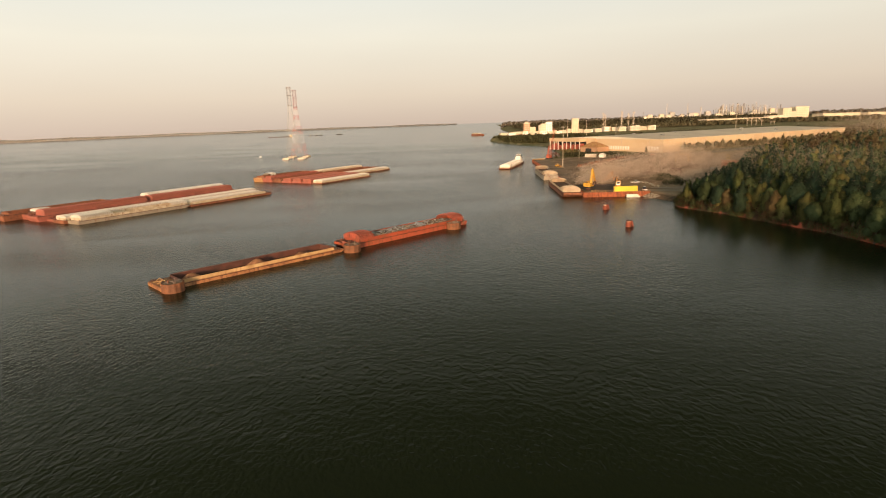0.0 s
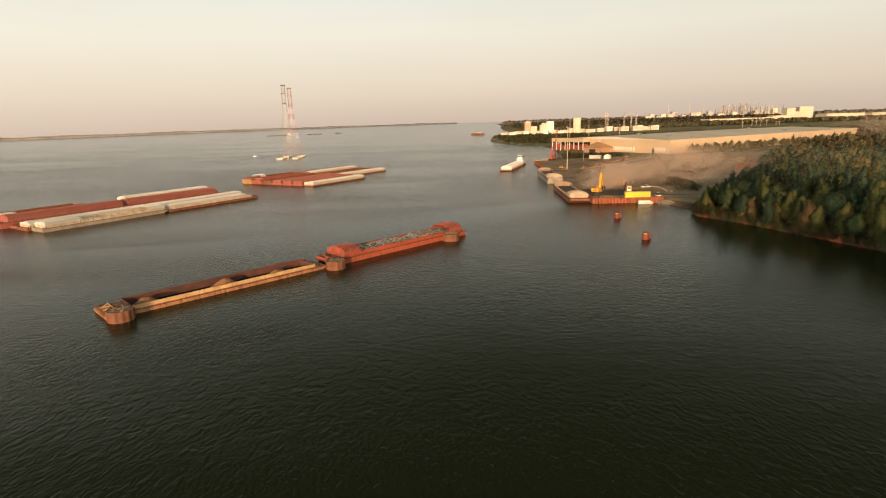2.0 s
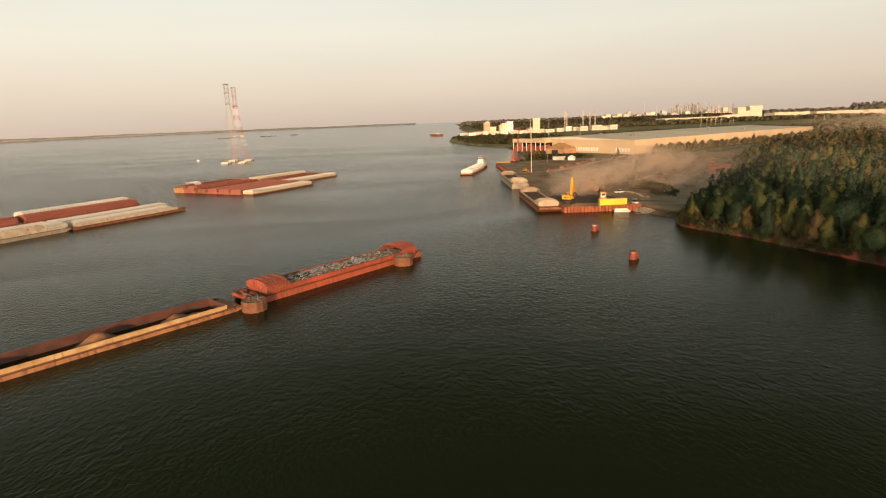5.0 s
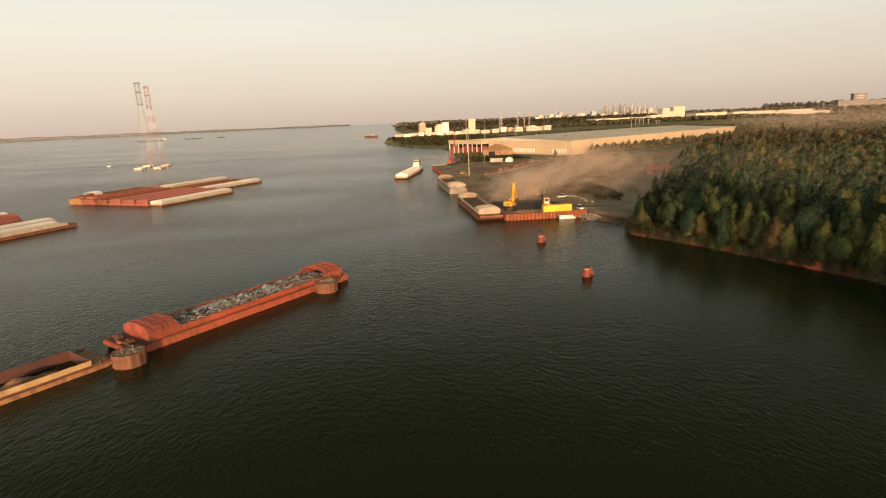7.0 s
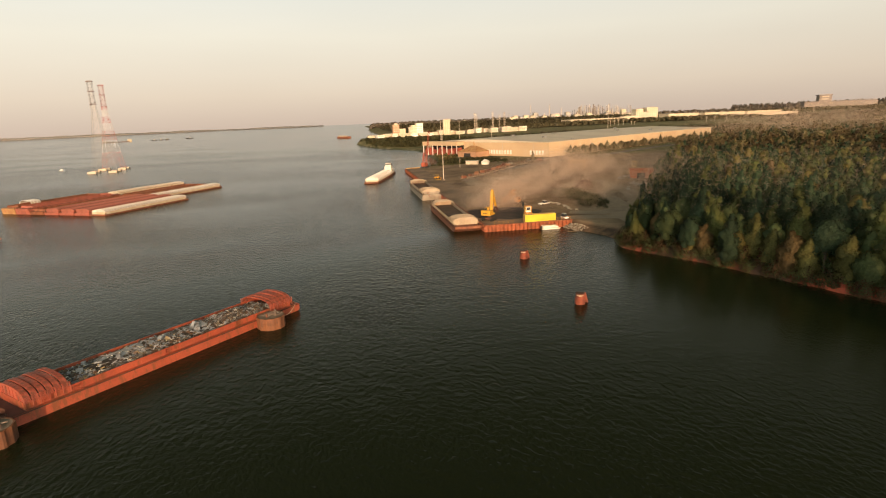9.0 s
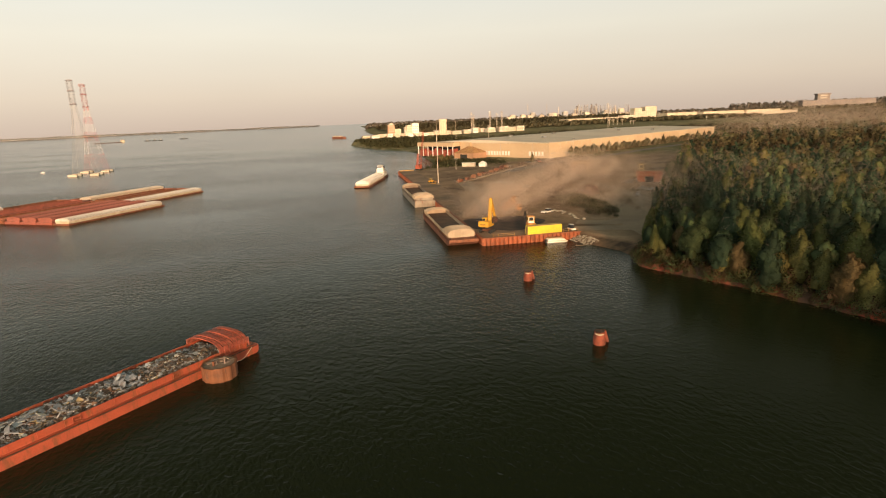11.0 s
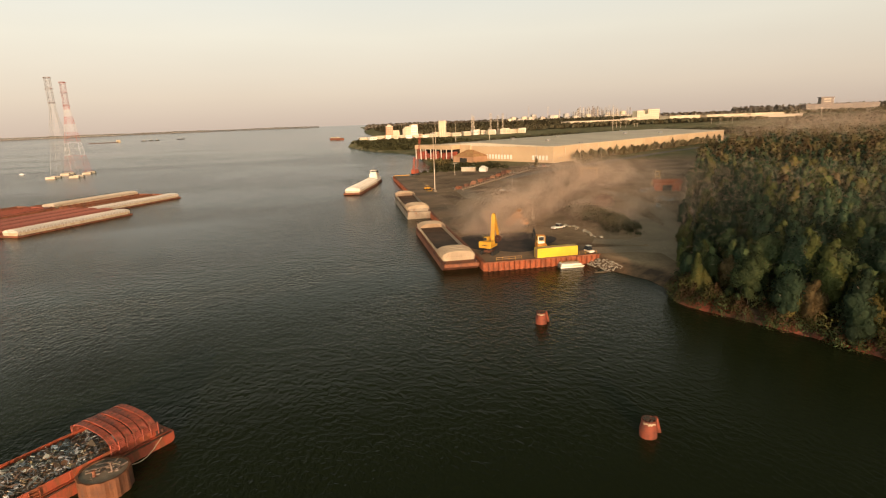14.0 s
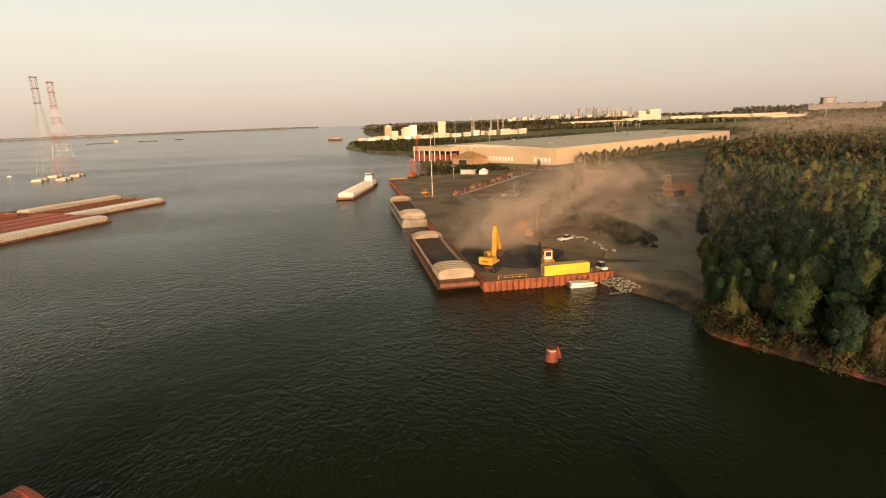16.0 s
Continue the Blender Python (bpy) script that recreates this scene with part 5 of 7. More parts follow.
scrap_heap("scrap_metal", SCRAP_POSE, -BL / 2 + 10.6, BL / 2 - 6.0, BW / 2 - 1.3, 2.15, 0.8, 19000, 9, "tangled heap of grey and rusty scrap metal", 0.07, 0.55)
scrap_heap("sheet_scrap", SCRAP_POSE, -BL / 2 + 11.0, 9, BW / 2 - 2.2, 2.35, 0.80, 330, 10, "large torn grey sheets lying on the scrap load", 0.25, 1.05).data.materials[0] = mat("grey_sheet_metal", (0.37, 0.375, 0.40), (0.25, 0.25, 0.27), 0.5, 0.6, 4, metal=0.2)


# ---- the yard ----
def gz(x, y):
    """The height of the ground at a spot."""
    return float(land_height(np.array([x], float), np.array([y], float))[0])


def facing(x, y, z, deg):
    return pose(x, y, z, 0, 0, deg)


# rubble slope beside the dock
def rock_proto(seed):
    rnd = random.Random(seed)
    bm = B()
    bmesh.ops.create_icosphere(bm, subdivisions=1, radius=1.0)
    for v in bm.verts:
        v.co *= rnd.uniform(0.7, 1.2)
        v.co.z *= 0.7
    me = bpy.data.meshes.new("boulder")
    bm.to_mesh(me)
    bm.free()
    me.materials.append(M_rock)
    return me


rocks = [rock_proto(k) for k in range(5)]
rnd = random.Random(31)
for k in range(190):
    f = rnd.random()
    x, y = 106.6 + rnd.uniform(-1.0, 3.4) + 1.6 * f, 287.2 - 9.5 * f + rnd.uniform(-0.8, 0.8)
    s = rnd.uniform(0.13, 0.36)
    ob = tagged(new("boulder", rocks[k % 5]), "pale rubble boulder on the bank beside the dock", "rock", "rubble slope")
    ob.matrix_world = pose(x, y, max(gz(x, y), 0.0) + 0.12 * s, rnd.uniform(-20, 20), rnd.uniform(-20, 20), rnd.uniform(0, 360)) @ Matrix.Scale(s, 4)
for k in range(16):
    f = k / 15
    x, y = 121.5 + rnd.uniform(-1.2, 1.2) - 0.5 * f, 332 - 24 * f + rnd.uniform(-0.8, 0.8)
    s = rnd.uniform(0.45, 0.9)
    ob = tagged(new("boulder", rocks[k % 5]), "whitish boulder in a row along the yard road", "rock", "boulders along the road")
    ob.matrix_world = pose(x, y, gz(x, y) + 0.25 * s, 0, 0, rnd.uniform(0, 360)) @ Matrix.Scale(s, 4)


def container(m):
    t = thing("shipping_container", m, "bright yellow forty-foot shipping container on the dock edge", "container")
    L, W, H = 12.3, 2.44, 2.9
    bm = B()
    n = 44
    for s in (-1, 1):
        pr = []
        for k in range(n):
            x0 = -L / 2 + 0.15 + (L - 0.3) * k / n
            w = (L - 0.3) / n
            pr += [(x0, 0), (x0 + w * 0.4, 0), (x0 + w * 0.5, -0.05), (x0 + w * 0.9, -0.05)]
        lo = [bm.verts.new((x, s * (W / 2 + d), 0.15)) for x, d in pr]
        hi = [bm.verts.new((x, s * (W / 2 + d), H - 0.12)) for x, d in pr]
        for a in range(len(pr) - 1):
            bm.faces.new((lo[a], lo[a + 1], hi[a + 1], hi[a]) if s < 0 else (hi[a], hi[a + 1], lo[a + 1], lo[a]))
    part("side_panel", bm, M_contyellow, t)
    bm = B()
    box(bm, -L / 2 + 0.05, L / 2 - 0.05, -W / 2 + 0.08, W / 2 - 0.08, H - 0.1, H - 0.03)
    part("roof_panel", bm, M_yellowside, t)
    bm = B()
    for x in (-L / 2, L / 2 - 0.16):
        for y in (-W / 2, W / 2 - 0.16):
            box(bm, x, x + 0.16, y, y + 0.16, 0, H)
    for z in (0, H - 0.16):
        for y in (-W / 2, W / 2 - 0.12):
            box(bm, -L / 2 + 0.16, L / 2 - 0.16, y, y + 0.12, z, z + 0.16)
        for x in (-L / 2, L / 2 - 0.12):
            box(bm, x, x + 0.12, -W / 2 + 0.16, W / 2 - 0.16, z, z + 0.16)
    part("frame", bm, M_contyellow, t)
    for s in (-1, 1):
        bm = B()
        box(bm, s * (L / 2 - 0.06) - 0.03, s * (L / 2 - 0.06) + 0.03, -W / 2 + 0.16, W / 2 - 0.16, 0.16, H - 0.16)
        part("end_door", bm, M_yellowside, t)
    return t


container(facing(97.6, 289.9, QTOP, -2.0))


def excavator(m):
    """A tracked material handler seen with its boom raised."""
    t = thing("excavator", m, "yellow tracked excavator with its boom raised on the dock", "excavator")
    bm = B()
    box(bm, -1.0, 1.0, -1.3, 1.3, 0.45, 1.15, bevel=0.08)
    base = part("undercarriage", bm, M_darkrust, t)
    for s in (-1, 1):
        bm = B()
        prof = [(-2.3, 0.45), (-1.9, 0.0), (1.9, 0.0), (2.3, 0.45), (1.9, 0.95), (-1.9, 0.95)]
        a = [bm.verts.new((x, s * 1.6 - 0.32, z)) for x, z in prof]
        b = [bm.verts.new((x, s * 1.6 + 0.32, z)) for x, z in prof]
        bm.faces.new(a)
        bm.faces.new(b[::-1])
        for k in range(6):
            bm.faces.new((a[k], b[k], b[(k + 1) % 6], a[(k + 1) % 6]))
        bmesh.ops.recalc_face_normals(bm, faces=bm.faces)
        part("track", bm, M_black, base)
    bm = B()
    rod(bm, (0, 0, 1.15), (0, 0, 2.0), 0.8, n=16)
    part("turntable", bm, M_black, t)
    bm = B()
    box(bm, -2.4, 1.7, -1.6, 1.6, 2.0, 2.6, bevel=0.1)
    box(bm, -2.2, 0.4, -1.5, 1.5, 2.55, 3.6, bevel=0.15)
    part("body", bm, M_yellow, t)
    bm = B()
    box(bm, -3.1, -2.2, -1.75, 1.75, 2.05, 3.9, bevel=0.2)
    cw = part("counterweight", bm, M_yellow, t)
    bm = B()
    for k in range(5):
        box(bm, -3.13, -3.105, -0.8 + 0.34 * k, -0.56 + 0.34 * k, 2.75, 3.05)
    part("marking", bm, M_black, cw)
    bm = B()
    box(bm, -0.4, 1.5, 0.45, 1.55, 2.6, 4.5, bevel=0.12)
    cab = part("cab", bm, M_yellow, t)
    bm = B()
    box(bm, 1.48, 1.53, 0.55, 1.45, 3.2, 4.3)
    box(bm, -0.2, 1.3, 1.53, 1.58, 3.2, 4.3)
    box(bm, -0.43, -0.37, 0.6, 1.4, 3.4, 4.3)
    part("window", bm, M_glass, cab)
    bm = B()
    rod(bm, (-1.5, -0.9, 3.6), (-1.5, -0.9, 4.6), 0.11, n=8)
    part("exhaust_pipe", bm, M_black, t)
    for a, b, r0, r1 in (((1.3, -0.2, 2.6), (2.6, -0.2, 10.0), 0.55, 0.42),):
        bm = B()
        d = (Vector(b) - Vector(a))
        q = d.to_track_quat("Z", "Y").to_matrix().to_4x4()
        box(bm, -r0, r0, -0.3, 0.3, 0, d.length, m=Matrix.Translation(a) @ q, bevel=0.08)
        part("boom", bm, M_yellow, t)
    bm = B()
    a, b = Vector((2.6, -0.2, 10.1)), Vector((5.2, -0.2, 4.2))
    box(bm, -0.38, 0.38, -0.24, 0.24, -0.4, (b - a).length, m=Matrix.Translation(a) @ (b - a).to_track_quat("Z", "Y").to_matrix().to_4x4(), bevel=0.06)
    part("stick", bm, M_yellow, t)
    bm = B()
    for s in (-0.5, 0.1):
        rod(bm, (1.7, s, 2.6), (2.4, s, 6.6), 0.12, n=8)
    part("hydraulic_ram", bm, M_steel, t)
    for k in range(4):
        bm = B()
        an = k * math.pi / 2
        p0, p1, p2 = Vector((5.2, -0.2, 4.2)), Vector((5.2 + 0.9 * math.cos(an), -0.2 + 0.9 * math.sin(an), 3.3)), Vector((5.2 + 0.3 * math.cos(an), -0.2 + 0.3 * math.sin(an), 2.2))
        rod(bm, p0, p1, 0.16, 0.2, 6)
        rod(bm, p1, p2, 0.2, 0.06, 6)
        part("grab_tine", bm, M_darkrust, t)
    return t


excavator(facing(80.8, 300.0, QTOP, 47) @ Matrix.Scale(1.12, 4))


def loader_crane(m):
    """A wheeled handler with a raised white cab."""
    t = thing("material_handler", m, "orange wheeled material handler with a caged white cab", "crane")
    bm = B()
    box(bm, -2.4, 2.4, -1.2, 1.2, 0.7, 1.5, bevel=0.1)
    part("chassis", bm, M_orange, t)
    for x in (-1.7, 1.7):
        for s in (-1, 1):
            bm = B()
            rod(bm, (x, s * 0.95, 0.62), (x, s * 1.45, 0.62), 0.62, n=16)
            w = part("wheel", bm, M_black, t)
            bm = B()
            rod(bm, (x, s * 1.44, 0.62), (x, s * 1.48, 0.62), 0.3, n=12)
            part("rim", bm, M_orange, w)
    bm = B()
    box(bm, -2.3, 1.6, -1.45, 1.45, 1.6, 2.7, bevel=0.15)
    part("body", bm, M_orange, t)
    bm = B()
    box(bm, -0.8, 1.2, -1.0, 1.0, 2.65, 5.0, bevel=0.14)
    cab = part("cab", bm, M_whitepaint, t, "white cab")
    bm = B()
    box(bm, -0.84, -0.79, -0.75, 0.75, 3.6, 4.7)
    box(bm, -0.6, 1.0, -1.05, -0.99, 3.6, 4.7)
    box(bm, -0.6, 1.0, 0.99, 1.05, 3.6, 4.7)
    part("window", bm, M_glass, cab)
    bm = B()
    for x in (-0.95, 1.25):
        for y in (-1.12, 1.12):
            rod(bm, (x, y, 2.6), (x, y, 5.1), 0.09, n=6)
    for z in (3.5, 4.95):
        for y in (-1.12, 1.12):
            rod(bm, (-0.95, y, z), (1.25, y, z), 0.08, n=6)
        for x in (-0.95, 1.25):
            rod(bm, (x, -1.12, z), (x, 1.12, z), 0.08, n=6)
    part("cab_cage", bm, M_yellow, cab, "yellow pipe cage round the cab")
    bm = B()
    box(bm, -1.0, 1.4, -1.15, 1.15, 4.98, 5.15, bevel=0.04)
    part("cab_roof", bm, M_orange, cab)
    bm = B()
    rod(bm, (1.5, 0.9, 2.6), (4.6, 1.0, 6.2), 0.30, 0.20, 8)
    part("boom", bm, M_black, t)
    bm = B()
    rod(bm, (4.6, 1.0, 6.2), (7.0, 1.1, 2.6), 0.20, 0.14, 8)
    part("stick", bm, M_black, t)
    return t


loader_crane(facing(95.6, 296.4, QTOP, 80))


def vehicle(m, label, paint, L=5.4, W=1.95, H=1.85, pickup=True, category="pickup truck"):
    t = thing("pickup_truck" if pickup else "car", m, label, category)
    bm = B()
    box(bm, -L / 2, L / 2, -W / 2, W / 2, 0.42, 1.02, bevel=0.12)
    part("body", bm, paint, t)
    bm = B()
    x0, x1 = (-0.5, 1.3) if pickup else (-1.7, 1.2)
    v = [bm.verts.new(p) for p in ((x0, -W / 2 + 0.06, 1.0), (x1 + 0.5, -W / 2 + 0.06, 1.0), (x1 + 0.5, W / 2 - 0.06, 1.0), (x0, W / 2 - 0.06, 1.0), (x0 + 0.15, -W / 2 + 0.25, H), (x1 - 0.2, -W / 2 + 0.25, H), (x1 - 0.2, W / 2 - 0.25, H), (x0 + 0.15, W / 2 - 0.25, H))]
    for q in ((4, 5, 6, 7), (0, 1, 5, 4), (1, 2, 6, 5), (2, 3, 7, 6), (3, 0, 4, 7)):
        bm.faces.new([v[i] for i in q])
    cab = part("cab", bm, M_glass, t, "dark-windowed cab")
    bm = B()
    box(bm, x0 + 0.1, x1 - 0.15, -W / 2 + 0.22, W / 2 - 0.22, H - 0.02, H + 0.06, bevel=0.03)
    part("roof", bm, paint, cab)
    for x in (-L / 2 + 1.0, L / 2 - 1.0):
        for s in (-1, 1):
            bm = B()
            rod(bm, (x, s * (W / 2 - 0.24), 0.38), (x, s * (W / 2 + 0.02), 0.38), 0.38, n=14)
            part("wheel", bm, M_black, t)
    return t


vehicle(facing(115.4, 326.5, gz(115.4, 326.5), 20), "white pickup truck parked beside the yard road", M_whitepaint)
vehicle(facing(172.5, 350.5, gz(172.5, 350.5), 60), "dark blue-grey pickup truck parked near the red shed", M_steel)
for k, (x, y, d) in enumerate(((203.8, 561.5, 20), (207.5, 562.7, 22), (211, 564, 25), (214.8, 565.2, 20), (218.5, 566.6, 23))):
    vehicle(facing(x, y, gz(x, y), d + 90), "car parked in a row before the warehouse", (M_steel, M_whitepaint, M_black, M_twred, M_steel)[k], L=4.5, H=1.5, pickup=False, category="car")
vehicle(facing(107.9, 289.6, QTOP, 100), "small white and green utility truck on the dock", M_whitepaint, L=3.0, W=1.6, H=2.2)


def dump_body(m, label, paint, L=8.0, W=2.6, H=2.6):
    """A skip: an open box with ribbed, outward-leaning walls."""
    t = thing("skip", m, label, "skip", "scrap skips")
    bm = B()
    lo = [bm.verts.new((sx * (L / 2 - 0.5), sy * (W / 2 - 0.15), 0)) for sx, sy in ((-1, -1), (1, -1), (1, 1), (-1, 1))]
    hi = [bm.verts.new((sx * L / 2, sy * W / 2, H)) for sx, sy in ((-1, -1), (1, -1), (1, 1), (-1, 1))]
    inn = [bm.verts.new((sx * (L / 2 - 0.15), sy * (W / 2 - 0.15), H)) for sx, sy in ((-1, -1), (1, -1), (1, 1), (-1, 1))]
    fl = [bm.verts.new((sx * (L / 2 - 0.6), sy * (W / 2 - 0.28), 0.5)) for sx, sy in ((-1, -1), (1, -1), (1, 1), (-1, 1))]
    bm.faces.new(lo[::-1])
    bm.faces.new(fl)
    for k in range(4):
        q = (k + 1) % 4
        bm.faces.new((lo[k], lo[q], hi[q], hi[k]))
        bm.faces.new((hi[k], hi[q], inn[q], inn[k]))
        bm.faces.new((inn[k], inn[q], fl[q], fl[k]))
    for k in range(7):
        x = -L / 2 + 0.6 + (L - 1.2) * k / 6
        for s in (-1, 1):
            box(bm, x - 0.05, x + 0.05, s * W / 2 - 0.08, s * W / 2 + 0.08, 0.1, H - 0.02)
    part("box", bm, paint, t)
    bm = B()
    mound_mesh(bm, -L / 2 + 0.5, L / 2 - 0.5, W / 2 - 0.3, H - 0.7, ((0, 0.7, L * 0.3),), 4, 12, 6, 0.12)
    part("load", bm, M_darkrust, t)
    return t


bm = B()
rnd = random.Random(14)
rings = []
for k in range(8):
    f = k / 7
    rings.append([bm.verts.new(((5.4 * math.cos(f * 1.5) + rnd.uniform(-0.35, 0.35)) * math.cos(0.262 * q), (4.4 * math.cos(f * 1.5) + rnd.uniform(-0.35, 0.35)) * math.sin(0.262 * q), 5.0 * math.sin(f * 1.5) - 0.3 + rnd.uniform(-0.2, 0.2))) for q in range(24)])
for a, b in zip(rings, rings[1:]):
    for q in range(24):
        bm.faces.new((a[q], a[(q + 1) % 24], b[(q + 1) % 24], b[q]))
bm.faces.new(rings[-1])
heap = tagged(link("scrap_heap", bm, M_darkrust), "tall round heap of dark red-brown scrap in the yard", "scrap heap")
heap.matrix_world = pose(157, 368.5, gz(157, 368.5))


def dump_truck(m):
    """A truck whose dump bed is tipped up."""
    t = thing("dump_truck", m, "dusty orange dump truck with its bed tipped up", "dump truck")
    bm = B()
    box(bm, -3.6, 4.2, -0.55, 0.55, 0.7, 1.05, bevel=0.04)
    part("chassis", bm, M_darkrust, t)
    bm = B()
    box(bm, 2.2, 4.4, -1.25, 1.25, 1.0, 3.1, bevel=0.18)
    cab = part("cab", bm, M_orange, t)
    bm = B()
    box(bm, 4.38, 4.43, -1.05, 1.05, 2.0, 2.8)
    for y in (-1.25, 1.25):
        box(bm, 2.8, 4.1, y - 0.03, y + 0.03, 2.0, 2.8)
    part("window", bm, M_glass, cab)
    for x in (-2.8, -1.4, 3.4):
        for y in (-1.15, 1.15):
            bm = B()
            rod(bm, (x, y - 0.22, 0.55), (x, y + 0.22, 0.55), 0.55, n=14)
            part("wheel", bm, M_black, t)
    bm = B()
    tip = pose(-3.6, 0, 1.1, 0, -32, 0)
    box(bm, 0, 6.2, -1.4, 1.4, 0, 0.12, m=tip)
    for y in (-1.4, 1.28):
        box(bm, 0, 6.2, y, y + 0.12, 0.12, 1.7, m=tip)
        for k in range(6):
            box(bm, 0.4 + 1.05 * k, 0.55 + 1.05 * k, y - 0.06 if y < 0 else y + 0.12, y if y < 0 else y + 0.18, 0.1, 1.6, m=tip)
    box(bm, 6.08, 6.2, -1.28, 1.28, 0.12, 2.0, m=tip)
    box(bm, 6.2, 7.4, -1.3, 1.3, 1.88, 2.0, m=tip)
    part("bed", bm, M_orange, t)
    bm = B()
    rod(bm, (1.2, 0, 0.9), (1.0, 0, 3.7), 0.12, n=8)
    part("hydraulic_ram", bm, M_steel, t)
    return t


dump_truck(facing(102.6, 334.0, gz(102.6, 334.0), 12))
rnd = random.Random(8)
for k in range(9):
    f = k / 8
    x, y = 115 + 60 * f, 459 + 78 * f
    dump_body(facing(x, y, gz(x, y), 52 + rnd.uniform(-8, 8)), "rusty scrap skip in a row across the yard", (M_rust, M_darkrust, M_timber)[k % 3], rnd.uniform(3.0, 5.5), 2.4, rnd.uniform(1.3, 2.6))
# low wall that runs on from the skips, of single blocks
wall_low = thing("yard_wall", pose(112, 455, 0), "low wall of rust-stained concrete blocks across the yard", "wall")
bm = B()
box(bm, -1.4, 1.4, -0.4, 0.4, 0, 1.0, bevel=0.05)
blk = part("block", bm, M_concrete, wall_low)
blk.matrix_local = pose(0, 0, gz(112, 455) - 0.05, 0, 0, 52)
for k in range(1, 38):
    x, y = 112 + 81 * k / 38 + 2.5, 455 + 92 * k / 38 - 2.5
    share("block", blk, wall_low, pose(x - 112, y - 455, gz(x, y) - 0.05, 0, 0, 49 + rnd.uniform(-4, 4)))


bm = B()
rod(bm, (0, 0, 0), (0, 0, 3.4), 0.22, 0.18, 7)
post = part("post", bm, M_timber, wall_low)
post.matrix_local = pose(0.5, -1.6, gz(112.5, 453.4) - 0.1)
for k in range(1, 17):
    x, y = 112 + 81 * k / 17 + 1.8, 455 + 92 * k / 17 - 3.6
    share("post", post, wall_low, pose(x - 112, y - 455, gz(x, y) - 0.1, rnd.uniform(-4, 4), rnd.uniform(-4, 4), 0))


def pile_of(name, x, y, r, h, count, label, seed):
    return scrap_heap(name, pose(x, y, gz(x, y)), -r, r, r * 0.7, -0.1, h, count, seed, label, 0.3, 1.4)


pile_of("scrap_pile", 135.7, 436, 5, 1.6, 130, "dark heap of old tyres and scrap in the yard", 3)
pile_of("scrap_pile", 189.5, 369, 4.5, 1.4, 120, "pale junk heap beside the red shed", 4)
pile_of("scrap_pile", 199, 399, 4, 2.2, 130, "dark machinery scrap heap beside the red shed", 6)
pile_of("scrap_pile", 95.5, 457, 3.5, 1.5, 80, "small heap of yellowish machine parts beside the light mast", 12).data.materials[0] = M_yellow
pile_of("scrap_pile", 91.5, 462, 2.4, 1.2, 50, "small heap of yellowish machine parts beside the light mast", 13).data.materials[0] = M_ochre


def light_mast(x, y, z, H, r, label, heads=2):
    t = thing("light_mast", pose(x, y, z), label, "light mast", "light masts")
    bm = B()
    rod(bm, (0, 0, 0), (0, 0, H), r, r * 0.45, 10)
    part("pole", bm, M_tan, t)
    bm = B()
    box(bm, -r * 3, r * 3, -r * 3, r * 3, -0.3, 0.9, bevel=0.08)
    part("footing", bm, M_concrete, t)
    bm = B()
    rod(bm, (-1.3, 0, H - 0.2), (1.3, 0, H - 0.2), 0.09, n=6)
    part("crossbar", bm, M_steel, t)
    for k in range(heads):
        bm = B()
        xx = -1.1 + 2.2 * k / max(1, heads - 1)
        box(bm, xx - 0.35, xx + 0.35, -0.5, 0.1, H - 0.7, H - 0.25, bevel=0.05)
        part("floodlight", bm, M_steel, t)
    return t


light_mast(99.5, 453.5, QTOP, 33, 0.30, "tall slim steel floodlight mast on the quay", 3)
for x, y, H in ((234.5, 540, 20), (271.5, 573.5, 13), (135, 542.6, 9), (138, 432, 11), (115.6, 350, 9), (196, 474, 14), (188, 478, 14)):
    light_mast(x, y, gz(x, y), H, 0.16, "slim steel light pole in the yard")


def gable_shed(m, L, W, H, rise, walls, roof, label, hip=False, door=True):
    t = thing("shed", m, label, "shed")
    bm = B()
    box(bm, -L / 2, L / 2, -W / 2, W / 2, -0.5, H)
    part("wall", bm, walls, t)
    bm = B()
    o = 0.5
    ins = W / 2 if hip else -0.0
    v = [bm.verts.new(p) for p in ((-L / 2 - o, -W / 2 - o, H), (L / 2 + o, -W / 2 - o, H), (L / 2 + o, W / 2 + o, H), (-L / 2 - o, W / 2 + o, H), (-L / 2 - o + ins, 0, H + rise), (L / 2 + o - ins, 0, H + rise))]
    for q in ((0, 1, 5, 4), (2, 3, 4, 5), (3, 0, 4), (1, 2, 5), (3, 2, 1, 0)):
        bm.faces.new([v[i] for i in q])
    part("roof", bm, roof, t)
    if door:
        bm = B()
        box(bm, -L * 0.18, L * 0.18, -W / 2 - 0.06, -W / 2 + 0.02, -0.4, H * 0.75)
        part("door", bm, M_dark, t)
    return t


gable_shed(facing(210, 398, gz(210, 398), -29), 13, 8, 4.2, 1.6, M_orangered, M_orangered, "red metal shed with a low gable roof at the wood's edge")
gable_shed(facing(152.5, 566, gz(152.5, 566), -35), 11, 3, 3.0, 0.3, M_tan, M_whitepaint, "long tan site trailer in the yard", door=False)
gable_shed(facing(162.5, 559.5, gz(162.5, 559.5), -35), 5.5, 5, 2.4, 2.0, M_whitepaint, M_whitepaint, "white peaked tent beside the site trailer", hip=True, door=False)
gable_shed(facing(183, 664, gz(183, 664), -58.7), 26, 20, 5.5, 6.0, M_brick, M_ochre, "brown hip-roofed office building before the warehouse", hip=True)

